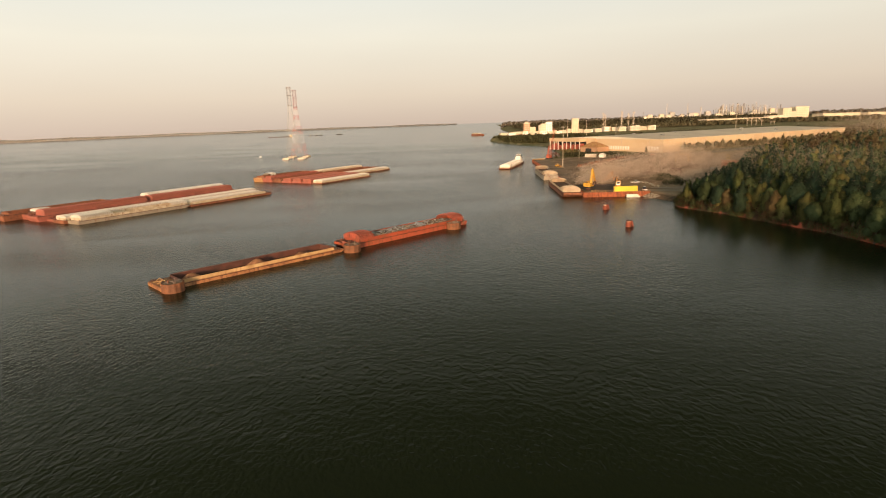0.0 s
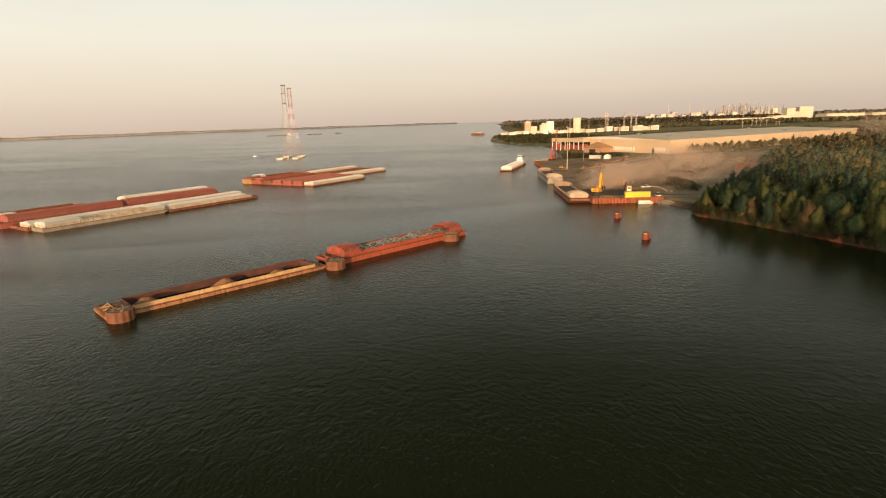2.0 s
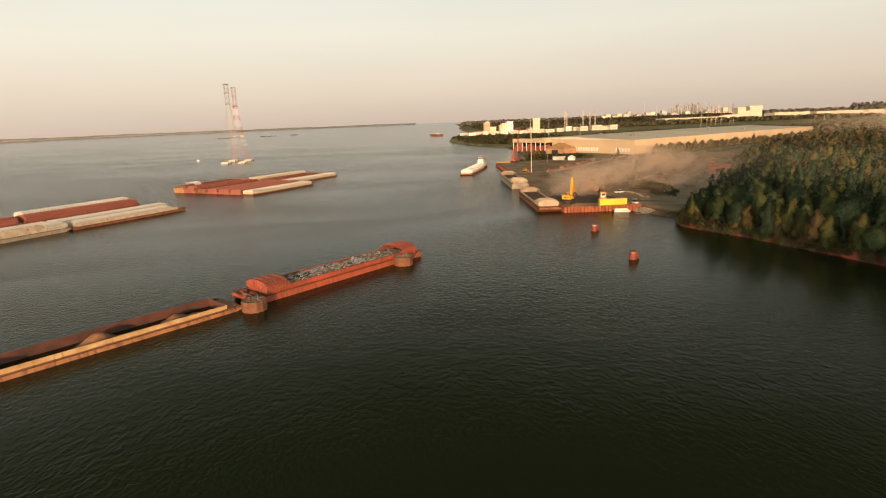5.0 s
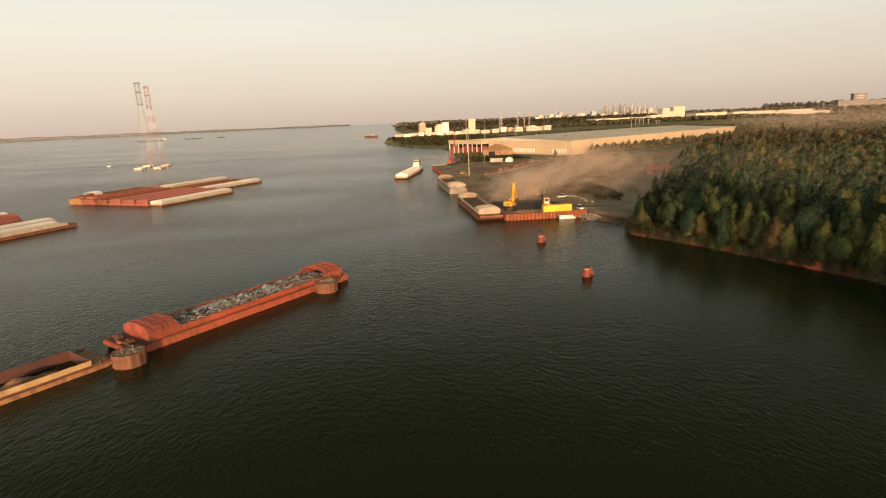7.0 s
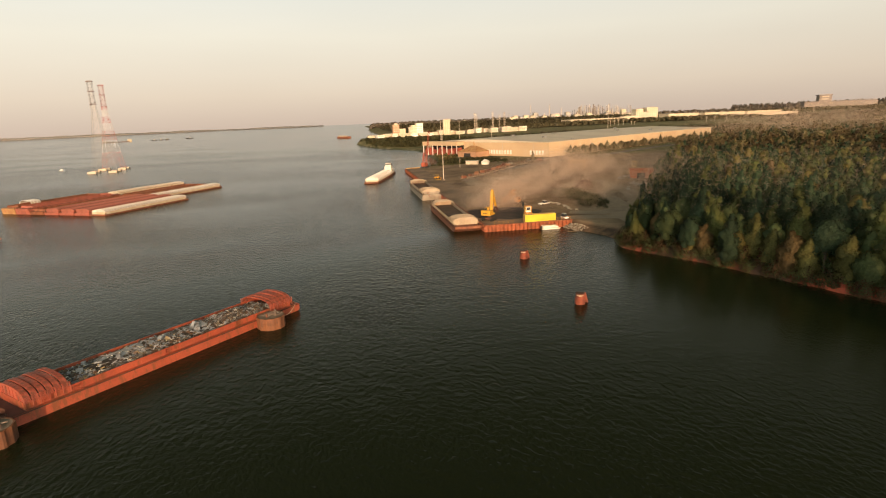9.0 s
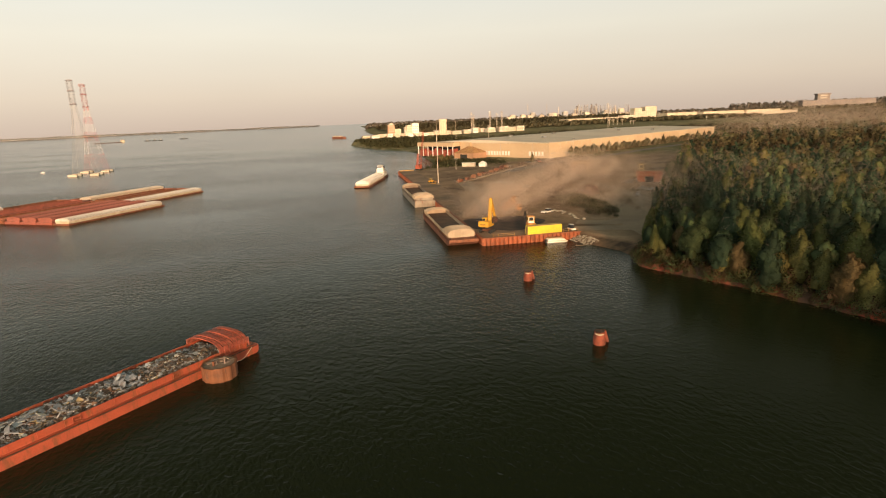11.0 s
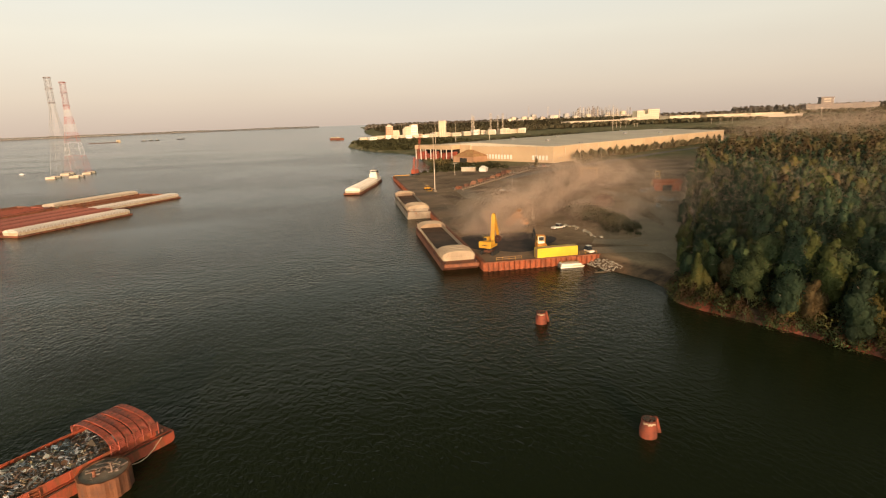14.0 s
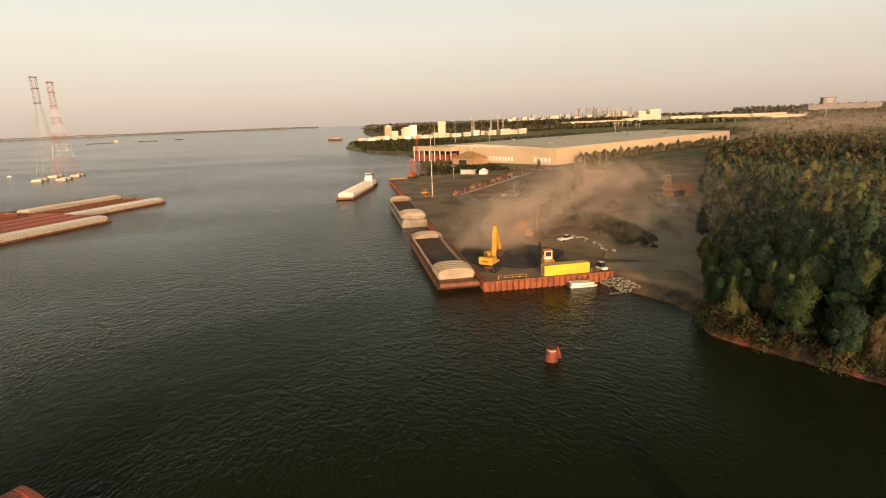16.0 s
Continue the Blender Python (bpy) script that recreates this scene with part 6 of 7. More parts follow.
# yellow portal frame
fr = thing("portal_frame", facing(206.6, 474.2, gz(206, 474), -33), "yellow steel portal frame in the yard", "portal frame")
for x in (-5, 5):
    bm = B()
    box(bm, x - 0.45, x + 0.45, -0.4, 0.4, 0, 5.6, bevel=0.05)
    part("post", bm, M_yellow, fr)
bm = B()
box(bm, -5.8, 5.8, -0.5, 0.5, 5.6, 6.7, bevel=0.05)
part("beam", bm, M_yellow, fr)
# yellow loader behind the red shed
ld = thing("wheel_loader", facing(214, 412, gz(214, 412), 150), "yellow wheel loader behind the red shed", "loader")
bm = B()
box(bm, -3, 3, -1.3, 1.3, 1.0, 2.6, bevel=0.15)
part("body", bm, M_yellow, ld)
bm = B()
for x in (-1.2, 1.0):
    for y in (-1.0, 0.85):
        box(bm, x, x + 0.16, y, y + 0.16, 2.6, 8.4)
for y in (-1.0, 0.85):
    box(bm, -1.2, 1.16, y, y + 0.16, 8.24, 8.4)
    box(bm, -1.2, 1.16, y, y + 0.16, 5.6, 5.8)
box(bm, -1.4, 1.3, -1.2, 1.2, 8.4, 8.6)
part("canopy", bm, M_yellow, ld)
for x in (-1.8, 1.8):
    for s in (-1, 1):
        bm = B()
        rod(bm, (x, s * 1.0, 0.9), (x, s * 1.7, 0.9), 0.9, n=16)
        part("wheel", bm, M_black, ld)
# small yellow loader beside the floodlight mast
cl = thing("compact_loader", facing(97.2, 463, QTOP, 25), "small yellow loader parked beside the floodlight mast", "loader")
bm = B()
box(bm, -2.0, 1.6, -0.9, 0.9, 0.7, 1.7, bevel=0.12)
part("body", bm, M_yellow, cl)
bm = B()
for x in (-0.8, 0.7):
    for y in (-0.75, 0.75):
        rod(bm, (x, y, 1.7), (x, y, 2.9), 0.06, n=6)
box(bm, -0.95, 0.85, -0.9, 0.9, 2.9, 3.0, bevel=0.03)
part("canopy", bm, M_yellow, cl)
bm = B()
for y in (-0.7, 0.7):
    rod(bm, (0.9, y, 1.5), (2.9, y, 0.6), 0.12, n=6)
box(bm, 2.8, 3.6, -1.15, 1.15, 0.1, 0.9, bevel=0.08)
part("bucket", bm, M_ochre, cl)
for x in (-1.3, 1.1):
    for y in (-1.0, 1.0):
        bm = B()
        rod(bm, (x, y - 0.2, 0.6), (x, y + 0.2, 0.6), 0.6, n=14)
        part("wheel", bm, M_black, cl)
# red crawler crane at the quay's end
cr = thing("crawler_crane", facing(109.0, 561.5, QTOP - 0.1, 50), "red crawler crane with a lattice boom at the quay's end", "crane")
for s in (-1, 1):
    bm = B()
    box(bm, -3, 3, s * 2.2 - 0.45, s * 2.2 + 0.45, 0, 1.2, bevel=0.25)
    part("track", bm, M_black, cr)
bm = B()
box(bm, -3.4, 2.6, -1.7, 1.7, 1.2, 4.2, bevel=0.15)
part("body", bm, M_red, cr)
bm = B()
box(bm, 1.6, 3.2, 0.6, 1.9, 1.6, 4.4, bevel=0.12)
part("cab", bm, M_red, cr)


def lattice(bm, a, b, w, n, r=0.09):
    a, b = Vector(a), Vector(b)
    d = (b - a) / n
    u = d.orthogonal().normalized() * w
    v = d.normalized().cross(u)
    for k in range(n):
        p, q = a + d * k, a + d * (k + 1)
        for i in range(4):
            c0, c1 = (u, v, -u, -v)[i], (u, v, -u, -v)[(i + 1) % 4]
            rod(bm, p + c0, q + c0, r, n=4, caps=False)
            rod(bm, p + c0, q + c1, r * 0.6, n=4, caps=False)


bm = B()
lattice(bm, (2.4, 0, 2.6), (16, 3, 30), 0.75, 14, 0.09)
part("boom", bm, M_red, cr)
bm = B()
lattice(bm, (-2.2, 0, 4.0), (0.5, 0.3, 13), 0.8, 6, 0.16)
part("gantry", bm, M_red, cr)

# guard rail along the dock's front
def rail(a, b, z, label):
    m, length = along(a, b)
    t = thing("guard_rail", m @ pose(0, 0, z), label, "guard rail", "dock guard rails")
    n = max(2, round(length / 1.8))
    for k in range(n + 1):
        bm = B()
        rod(bm, (length * k / n, 0, 0), (length * k / n, 0, 1.1), 0.06, n=6)
        part("post", bm, M_yellow, t)
    for z in (0.55, 1.1):
        bm = B()
        rod(bm, (0, 0, z), (length, 0, z), 0.06, n=6)
        part("rail", bm, M_ochre, t)


rail((79.6, 290.4), (87.0, 289.9), QTOP, "rusty ochre pipe guard rail on the dock's edge")
rail((104.4, 288.7), (109.6, 288.3), QTOP, "rusty ochre pipe guard rail on the dock's edge")
bm = B()
m, length = along((92.8, 560.2), (104.3, 560.2))
box(bm, 0, length, -0.3, 0.3, 0, 0.5, bevel=0.05)
kb = tagged(link("kerb", bm, M_yellow), "yellow-painted kerb at the quay's end", "kerb", kind="structure")
kb.matrix_world = m @ pose(0, 0, QTOP)

# pontoon boat and drift log
pb = thing("pontoon_boat", facing(100.4, 286.0, 0, -6), "white pontoon boat lying beside the dock wall", "boat")
for s in (-1, 1):
    bm = B()
    rod(bm, (-3.4, s * 0.85, 0.15), (2.8, s * 0.85, 0.15), 0.36, n=12)
    rod(bm, (2.8, s * 0.85, 0.15), (3.7, s * 0.85, 0.35), 0.36, 0.08, 12)
    part("pontoon", bm, M_whitepaint, pb)
bm = B()
box(bm, -3.4, 3.0, -1.25, 1.25, 0.5, 0.66, bevel=0.03)
part("deck", bm, M_tan, pb)
bm = B()
for s in (-1, 1):
    box(bm, -3.2, 2.6, s * 1.2 - 0.04, s * 1.2 + 0.04, 0.66, 1.25)
box(bm, -3.2, -3.12, -1.2, 1.2, 0.66, 1.25)
part("side_panel", bm, M_whitepaint, pb)
bm = B()
for k in range(8):
    box(bm, -3.0 + 0.7 * k, -2.6 + 0.7 * k, -1.1, 1.1, 1.55, 1.62)
for x in (-2.9, 2.2):
    for y in (-1.1, 1.1):
        rod(bm, (x, y, 0.66), (x, y, 1.6), 0.03, n=5)
part("canopy_frame", bm, M_ochre, pb)
bm = B()
box(bm, -3.9, -3.3, -0.3, 0.3, 0.1, 1.1, bevel=0.08)
part("outboard_motor", bm, M_black, pb)
lg = thing("drift_log", facing(105.2, 277.5, 0, -10), "dark drift log floating near the rubble slope", "log")
bm = B()
rod(bm, (-1.8, 0, 0.05), (1.7, 0.2, 0.12), 0.26, 0.16, 9)
rod(bm, (-1.2, 0, 0.1), (-1.7, 0.5, 0.9), 0.11, 0.05, 6)
part("trunk", bm, M_bark, lg)


# ---- towboat and its barge ----
TD = math.degrees(math.atan2(-0.95, -0.314))
barge(pose(54.5 + 0.314 * 29.7, 482 + 0.95 * 29.7, 0, 0, 0, TD), "loaded hopper barge under cream covers, pushed by a towboat", M_rust, M_cream, "", 1.1, M_white, ((0.0, 1.0),), ends=(1.5, 3.0), rise=2.0)
tb = thing("towboat", pose(54.5 + 0.314 * 69, 482 + 0.95 * 69, 0, 0, 0, TD), "white river towboat with a high pilothouse behind a barge", "towboat")
bm = B()
prism(bm, [(-9, -4), (8.6, -4), (9.2, -3), (9.2, 3), (8.6, 4), (-9, 4)], -1.2, 1.3)
part("hull", bm, M_darkrust, tb)
for s in (-1, 1):
    bm = B()
    box(bm, 9.0, 10.0, s * 2.3 - 0.5, s * 2.3 + 0.5, -0.5, 3.0, bevel=0.1)
    part("push_knee", bm, M_black, tb)
z = 1.3
for k, (l, w, h) in enumerate(((13, 6.6, 2.5), (8.5, 5.2, 2.4))):
    bm = B()
    box(bm, -l / 2 - 0.5, l / 2 - 0.5, -w / 2, w / 2, z, z + h, bevel=0.08)
    d = part("deckhouse", bm, M_whitepaint, tb)
    bm = B()
    for s in (-1, 1):
        for q in range(4):
            x = -l / 2 + 0.8 + q * (l - 2.4) / 3
            box(bm, x, x + 0.7, s * w / 2 - 0.03, s * w / 2 + 0.03, z + 1.1, z + 1.8)
    part("window", bm, M_glass, d)
    z += h
    bm = B()
    box(bm, -l / 2 - 1.0, l / 2, -w / 2 - 0.5, w / 2 + 0.5, z, z + 0.12)
    part("deck", bm, M_tan, tb)
    z += 0.12
bm = B()
box(bm, -1.6, 2.6, -2.1, 2.1, z, z + 2.5, bevel=0.1)
ph = part("pilothouse", bm, M_whitepaint, tb)
bm = B()
box(bm, 2.57, 2.63, -1.9, 1.9, z + 1.1, z + 2.1)
for s in (-1, 1):
    box(bm, -1.3, 2.4, s * 2.1 - 0.03, s * 2.1 + 0.03, z + 1.1, z + 2.1)
part("window", bm, M_glass, ph)
bm = B()
box(bm, -2.0, 3.0, -2.4, 2.4, z + 2.5, z + 2.65)
part("roof", bm, M_tan, ph)
for s in (-1, 1):
    bm = B()
    rod(bm, (-5.0, s * 1.8, 3.8), (-5.0, s * 1.8, 8.6), 0.4, 0.35, 10)
    part("funnel", bm, M_black, tb)
bm = B()
rod(bm, (0, 0, z + 2.6), (0, 0, z + 5.6), 0.09, 0.05, 6)
rod(bm, (0, -1, z + 4.6), (0, 1, z + 4.6), 0.05, n=5)
part("mast", bm, M_steel, tb)

# ---- fittings on the mooring cells ----
for cx, cy in ((-73.8, 137.0), (-32.0, 177.9), (3.4, 213.3)):
    rnd = random.Random(int(cx * 10))
    t = thing("mooring_bollard", pose(cx + 1.1, cy - 0.6, 2.22, 0, 0, 40), "rusty steel bollard post with slack lines on a mooring cell", "bollard", "cell bollards")
    bm = B()
    rod(bm, (0, 0, 0), (0, 0, 1.5), 0.13, 0.11, 8)
    rod(bm, (0, 0, 1.5), (0, 0, 1.6), 0.18, n=8)
    part("post", bm, M_greybrown, t)
    bm = B()
    rod(bm, (-1.6, 0.9, 0), (-1.6, 0.9, 1.0), 0.2, 0.2, 8)
    part("bitt", bm, M_rust, t)
    bm = B()
    for k in range(26):
        a = k * 0.55
        r = 0.7 + 0.25 * math.sin(k * 1.3)
        rod(bm, (0.3 + r * math.cos(a), -0.4 + r * math.sin(a), 0.1 + 0.12 * abs(math.sin(k))), (0.3 + r * math.cos(a + 0.55), -0.4 + r * math.sin(a + 0.55), 0.1 + 0.12 * abs(math.sin(k + 1))), 0.06, n=5, caps=False)
    part("rope_coil", bm, M_greybrown, t)
bm = B()
for k in range(14):
    f, g = k / 14, (k + 1) / 14
    def sag(q):
        return Vector((4.5 + 3.8 * q, 212.7 + 7.0 * q, 3.75 - 1.55 * q - 1.8 * math.sin(math.pi * q)))
    rod(bm, sag(f), sag(g), 0.05, n=5, caps=False)
tagged(link("mooring_line", bm, M_tan), "slack mooring line from the cell to the scrap barge", "rope")

# ---- warehouse fittings ----
bm = B()
box(bm, -1.2, 1.2, -0.12, 0.06, 0.3, 4.3, bevel=0.03)
dd = part("dock_door", bm, M_whitepaint, wh, "white loading door")
dd.matrix_local = pose(-0.02, 7, 0.8, 0, 0, -90)
for k in range(15):
    yy = 7 + 3.7 * (k + 1) + (22 if k >= 4 else 0)
    if yy < 98:
        share("dock_door", dd, wh, pose(-0.02, yy, 0.8, 0, 0, -90))
for k in range(4):
    bm = B()
    box(bm, -0.15, 0.03, 18 + k * 40, 18.5 + k * 40, -1, WHH - 0.2)
    part("downpipe", bm, M_tan, wh)
# standing seams between the wall panels, the eaves trim and a bay that stands forward
for k in range(1, 22):
    bm = B()
    box(bm, 18.0 * k - 0.12, 18.0 * k + 0.12, -0.10, 0.03, -1, WHH - 0.4)
    part("panel_joint", bm, M_tan, wh)
bm = B()
box(bm, -0.75, WLX + 0.75, -0.75, -0.5, WHH - 0.55, WHH + 0.25)
box(bm, -0.75, -0.5, -0.5, WLY + 0.75, WHH - 0.55, WHH + 0.25)
part("eaves_trim", bm, M_cream, wh)
bm = B()
box(bm, -3.0, -0.05, 97.5, 111.5, -1, WHH + 0.6)
part("wall_bay", bm, M_wall, wh)
# open bay at the river end: white columns before a flat panel painted as the recess's shade
bm = B()
box(bm, -14, -0.05, 112, 168, WHH - 3.2, WHH + 1.0)
part("canopy", bm, M_wall, wh)
for k in range(8):
    bm = B()
    box(bm, -13.6, -12.9, 112.2 + 7.8 * k, 112.9 + 7.8 * k, -1, WHH - 3.2)
    part("column", bm, M_whitepaint, wh)
bm = B()
box(bm, -0.08, -0.01, 112, 168, -1, WHH - 3.2)
part("bay_shade_panel", bm, M_dark, wh)
bm = B()
rnd = random.Random(2)
for k in range(14):
    y = 114 + k * 3.8
    box(bm, -11.5 + rnd.uniform(-1, 1), -4, y, y + 3.0, -0.6, rnd.uniform(3.5, 7.5))
part("stacked_load", bm, M_redcov, wh, "red stacked goods under the canopy")
for x, y in ((60, 50), (140, 95), (230, 60), (310, 110), (90, 120), (260, 30)):
    bm = B()
    box(bm, x - 2.2, x + 2.2, y - 1.5, y + 1.5, WHH + 0.5, WHH + 4.4 - abs(y - 86) * 0.02, bevel=0.1)
    part("roof_unit", bm, M_steel, wh)


# ---- roads ----
def road(name, pts, width, material, label, lift=0.06):
    """A strip laid on the ground along a line."""
    fine = []
    for (ax, ay), (bx, by) in zip(pts, pts[1:]):
        n = max(2, int(math.hypot(bx - ax, by - ay) / 4))
        fine += [(ax + (bx - ax) * k / n, ay + (by - ay) * k / n) for k in range(n)]
    fine.append(pts[-1])
    F = np.array(fine)
    D = np.gradient(F, axis=0)
    D /= np.linalg.norm(D, axis=1)[:, None]
    N = np.stack([-D[:, 1], D[:, 0]], 1)
    rows = [F + N * width * o for o in (-0.5, -0.17, 0.17, 0.5)]
    Zs = [land_height(r[:, 0], r[:, 1]) + lift for r in rows]
    Zt = np.max(Zs, axis=0)
    bm = B()
    vs = [[bm.verts.new((x, y, z)) for (x, y), z in zip(r, Zt)] for r in rows]
    for a, b in zip(vs, vs[1:]):
        for k in range(len(fine) - 1):
            bm.faces.new((b[k], b[k + 1], a[k + 1], a[k]))
    return tagged(link(name, bm, material, smooth=True), label, "road", kind="structure")


road("road", [(128, 268), (133, 290), (143, 312), (150, 332), (152, 350), (140, 375), (122, 392), (112, 420), (118, 470)], 9, M_dirtroad, "pale dusty haul road curving through the yard", 0.08)
road("road", [(110, 293), (122, 290), (131, 284)], 8, M_dirtroad, "pale dusty track beside the dock", 0.05)
road("road", [(150, 500), (176, 440), (181, 400), (172, 352), (158, 318), (143, 302), (127, 297), (117, 304)], 8, M_dirtroad, "pale dusty track round the mound", 0.12)
road("road", [(160, 500), (222, 548), (300, 595), (411, 660), (560, 740), (700, 800)], 11, M_asphalt, "grey service road along the warehouse", 0.10)
road("road", [(420, 760), (620, 850), (872, 983), (1090, 1063), (1340, 1180), (1800, 1300)], 16, M_dirtroad, "pale road through the fields beyond the woods", 0.25)


# ---- shrubs on the mound and grass strip ----
rnd = random.Random(77)
spots = []
for k in range(800):
    a, b = rnd.gauss(0, 14), rnd.gauss(0, 3.6)
    if (a / 32) ** 2 + (b / 8.5) ** 2 < 1:
        x, y = 138 + 0.13 * a + 0.99 * b, 337 + 0.99 * a - 0.13 * b
        spots.append((x, y, gz(x, y) - 0.3))
woods("shrubs", spots, L_grassy, "dusty olive shrubs and grass on the mound in the yard", 50, 0.28, (0.7, 1.7), (0.9, 1.5), 80)
spots = []
for k in range(420):
    x, y = rnd.uniform(108, 196), rnd.uniform(566, 640)
    if shore_distance(np.array([[x, y]], float))[0] > 3 and y > 566 + (x - 108) * 0.1:
        spots.append((x, y, gz(x, y) - 0.2))
woods("shrubs", spots, L_grassy, "low dry scrub between the yard and the warehouse", 26, 0.55, (0.4, 1.1), (1.2, 2.2), 81)
rnd = random.Random(83)
spots = []
for k in range(172):
    p = WH @ Vector((22 + 1.85 * k + rnd.uniform(-1.5, 1.5), -9 + rnd.uniform(-2, 2), 0))
    if not 24 < k % 58 < 29:
        spots.append((p.x, p.y, gz(p.x, p.y) - 0.3))
woods("trees", spots, L_dusty, "row of small dusty trees along the warehouse wall", 120, 0.55, (6.5, 10.5), (2.0, 3.0), 84)
# lone conifers in the yard
cp = tree_proto(91, 9.5, 1.9, L_far, 600, 0.4, True)
tagged(cp, "small dark conifer standing in the dusty yard", "tree", "yard trees")
cp.matrix_world = pose(163.5, 418, gz(163.5, 418) - 0.1)
copy_thing(cp, pose(205, 556, gz(205, 556) - 0.1))


# ---- dust raised by the loading: a drifting cloud of hair-fine wisps ----
rng = np.random.default_rng(4)
PLUMES = ((86, 322, 5.5, 4, 5, 1.8, 4), (93, 332, 7, 6, 7, 2.6, 13), (104, 347, 8.5, 7, 8, 3.2, 18), (120, 368, 8.5, 9, 10, 3.0, 13), (146, 392, 9, 11, 11, 3.4, 16), (172, 418, 12, 12, 12, 4.6, 24), (192, 428, 10, 11, 12, 4.0, 15), (178, 455, 13, 13, 12, 4.0, 6),
          (140, 348, 5.4, 14, 22, 1.8, 17), (160, 395, 8, 24, 34, 4.5, 4), (168, 345, 7, 14, 24, 3.2, 14), (205, 398, 10, 15, 26, 5.0, 14), (94, 324, 6.5, 5, 6, 2.2, 7))
# evenly spread wisps, so that the cloud stays smooth
grid = np.linspace(-3.2, 3.2, 4001)
bell = np.cumsum(np.exp(-grid ** 2 / 2))
bell /= bell[-1]
STEP4 = np.array([0.8566748838545029, 0.7338918566271260, 0.6287067210378087, 0.5385972572236101])
cloud, keep = [], []
for i, (a, b, c, p, q, r, w) in enumerate(PLUMES):
    u = (0.137 * i + 0.5 + np.arange(1, int(w * 9000) + 1)[:, None] * STEP4) % 1.0
    u[:, :3] = np.clip(u[:, :3] + rng.normal(0, 0.014, (len(u), 3)), 0.0006, 0.9994)
    cloud.append(np.array((a, b, c)) + np.interp(u[:, :3], bell, grid) * np.array((p, q, r)))
    keep.append(u[:, 3])
pts, keep = np.concatenate(cloud), np.concatenate(keep)
# wisps: the cloud thins and thickens
X, Y, Q = pts.T
wisp = np.sin(X * 0.31 + 1.7 * np.sin(Q * 0.4)) * np.cos(Y * 0.23 + 1.1 * np.sin(X * 0.17)) + 0.6 * np.sin(X * 0.47 - Y * 0.33 + Q * 0.6)
pts = pts[(pts[:, 2] > 3.6) & (keep < np.clip(0.5 + 0.38 * wisp, 0.12, 1.0))]
drift = rng.normal(size=(len(pts), 3)) * (1.0, 0.8, 0.55)
drift /= np.linalg.norm(drift, axis=1)[:, None]
across = np.cross(drift, rng.normal(size=(len(pts), 3)))
across /= np.linalg.norm(across, axis=1)[:, None]
drift *= 0.85 * (0.7 + 0.6 * rng.random((len(pts), 1)))
across *= 0.0038
dv = np.stack([pts - drift, pts + drift, pts + across * 2], 1).reshape(-1, 3)
dm = bpy.data.meshes.new("dust_cloud")
dm.vertices.add(len(dv))
dm.vertices.foreach_set("co", dv.ravel().astype(np.float32))
dm.loops.add(len(dv))
dm.loops.foreach_set("vertex_index", np.arange(len(dv), dtype=np.int32))
dm.polygons.add(len(dv) // 3)
dm.polygons.foreach_set("loop_start", np.arange(0, len(dv), 3, dtype=np.int32))
dm.update()
dm.validate()
dm.materials.append(M_dust)
tagged(new("dust_cloud", dm), "tan wispy cloud of dust drifting over the yard", "dust", kind="stuff")

# thin smoky haze that hangs over the woods
def haze(label, count, centre, spread, low, length, width):
    p = rng.normal(size=(count, 3)) * spread + centre
    p = p[p[:, 2] > low]
    p = p[np.array([poly_inside(x, y, FOREST) for x, y in p[:, :2]])]
    way = rng.normal(size=p.shape) * (1.0, 0.9, 0.3)
    way *= length / np.linalg.norm(way, axis=1)[:, None]
    over = np.cross(way, rng.normal(size=p.shape))
    over *= width / np.linalg.norm(over, axis=1)[:, None]
    v = np.stack([p - way, p + way, p + over], 1).reshape(-1, 3)
    me = bpy.data.meshes.new("haze")
    me.from_pydata(v.tolist(), [], np.arange(len(v)).reshape(-1, 3).tolist())
    me.materials.append(M_dust)
    return tagged(new("haze", me), label, "haze", kind="stuff")


haze("thin warm haze hanging over the inland woods", 110000, (560, 690, 24), (150, 120, 9), 13, 4.5, 0.030)
haze("thin warm haze hanging over the riverside woods", 100000, (190, 305, 15), (55, 65, 4.5), 9, 1.2, 0.009)

# dark ore fines spilt over the dock
bm = B()
n = 40
rings = []
rnd = random.Random(19)
for k, (r, h) in enumerate(((1.0, 0.02), (0.8, 0.12), (0.5, 0.3), (0.2, 0.42))):
    rings.append([bm.verts.new((15.5 * r * math.cos(2 * math.pi * q / n) * (1 + 0.12 * math.sin(6 * math.pi * q / n + k)), 14.5 * r * math.sin(2 * math.pi * q / n) * (1 + 0.10 * math.cos(10 * math.pi * q / n)), h + (0.05 * rnd.random() if k else 0))) for q in range(n)])
for a, b in zip(rings, rings[1:]):
    for q in range(n):
        bm.faces.new((a[q], a[(q + 1) % n], b[(q + 1) % n], b[q]))
bm.faces.new(rings[-1])
ore = tagged(link("ore_heap", bm, M_fines, smooth=True), "low dark heap of ore fines spilt on the dock", "heap", kind="stuff")
ore.matrix_world = pose(91.5, 314.0, QTOP + 0.01, 0, 0, -20)


# ---- the far bank, inland plain and plants ----
def far_woods(spots, leaf, label, n, size, Hs, Rs, seed):
    return woods("woods", spots, leaf, label, n, size, Hs, Rs, seed)


rnd = random.Random(101)


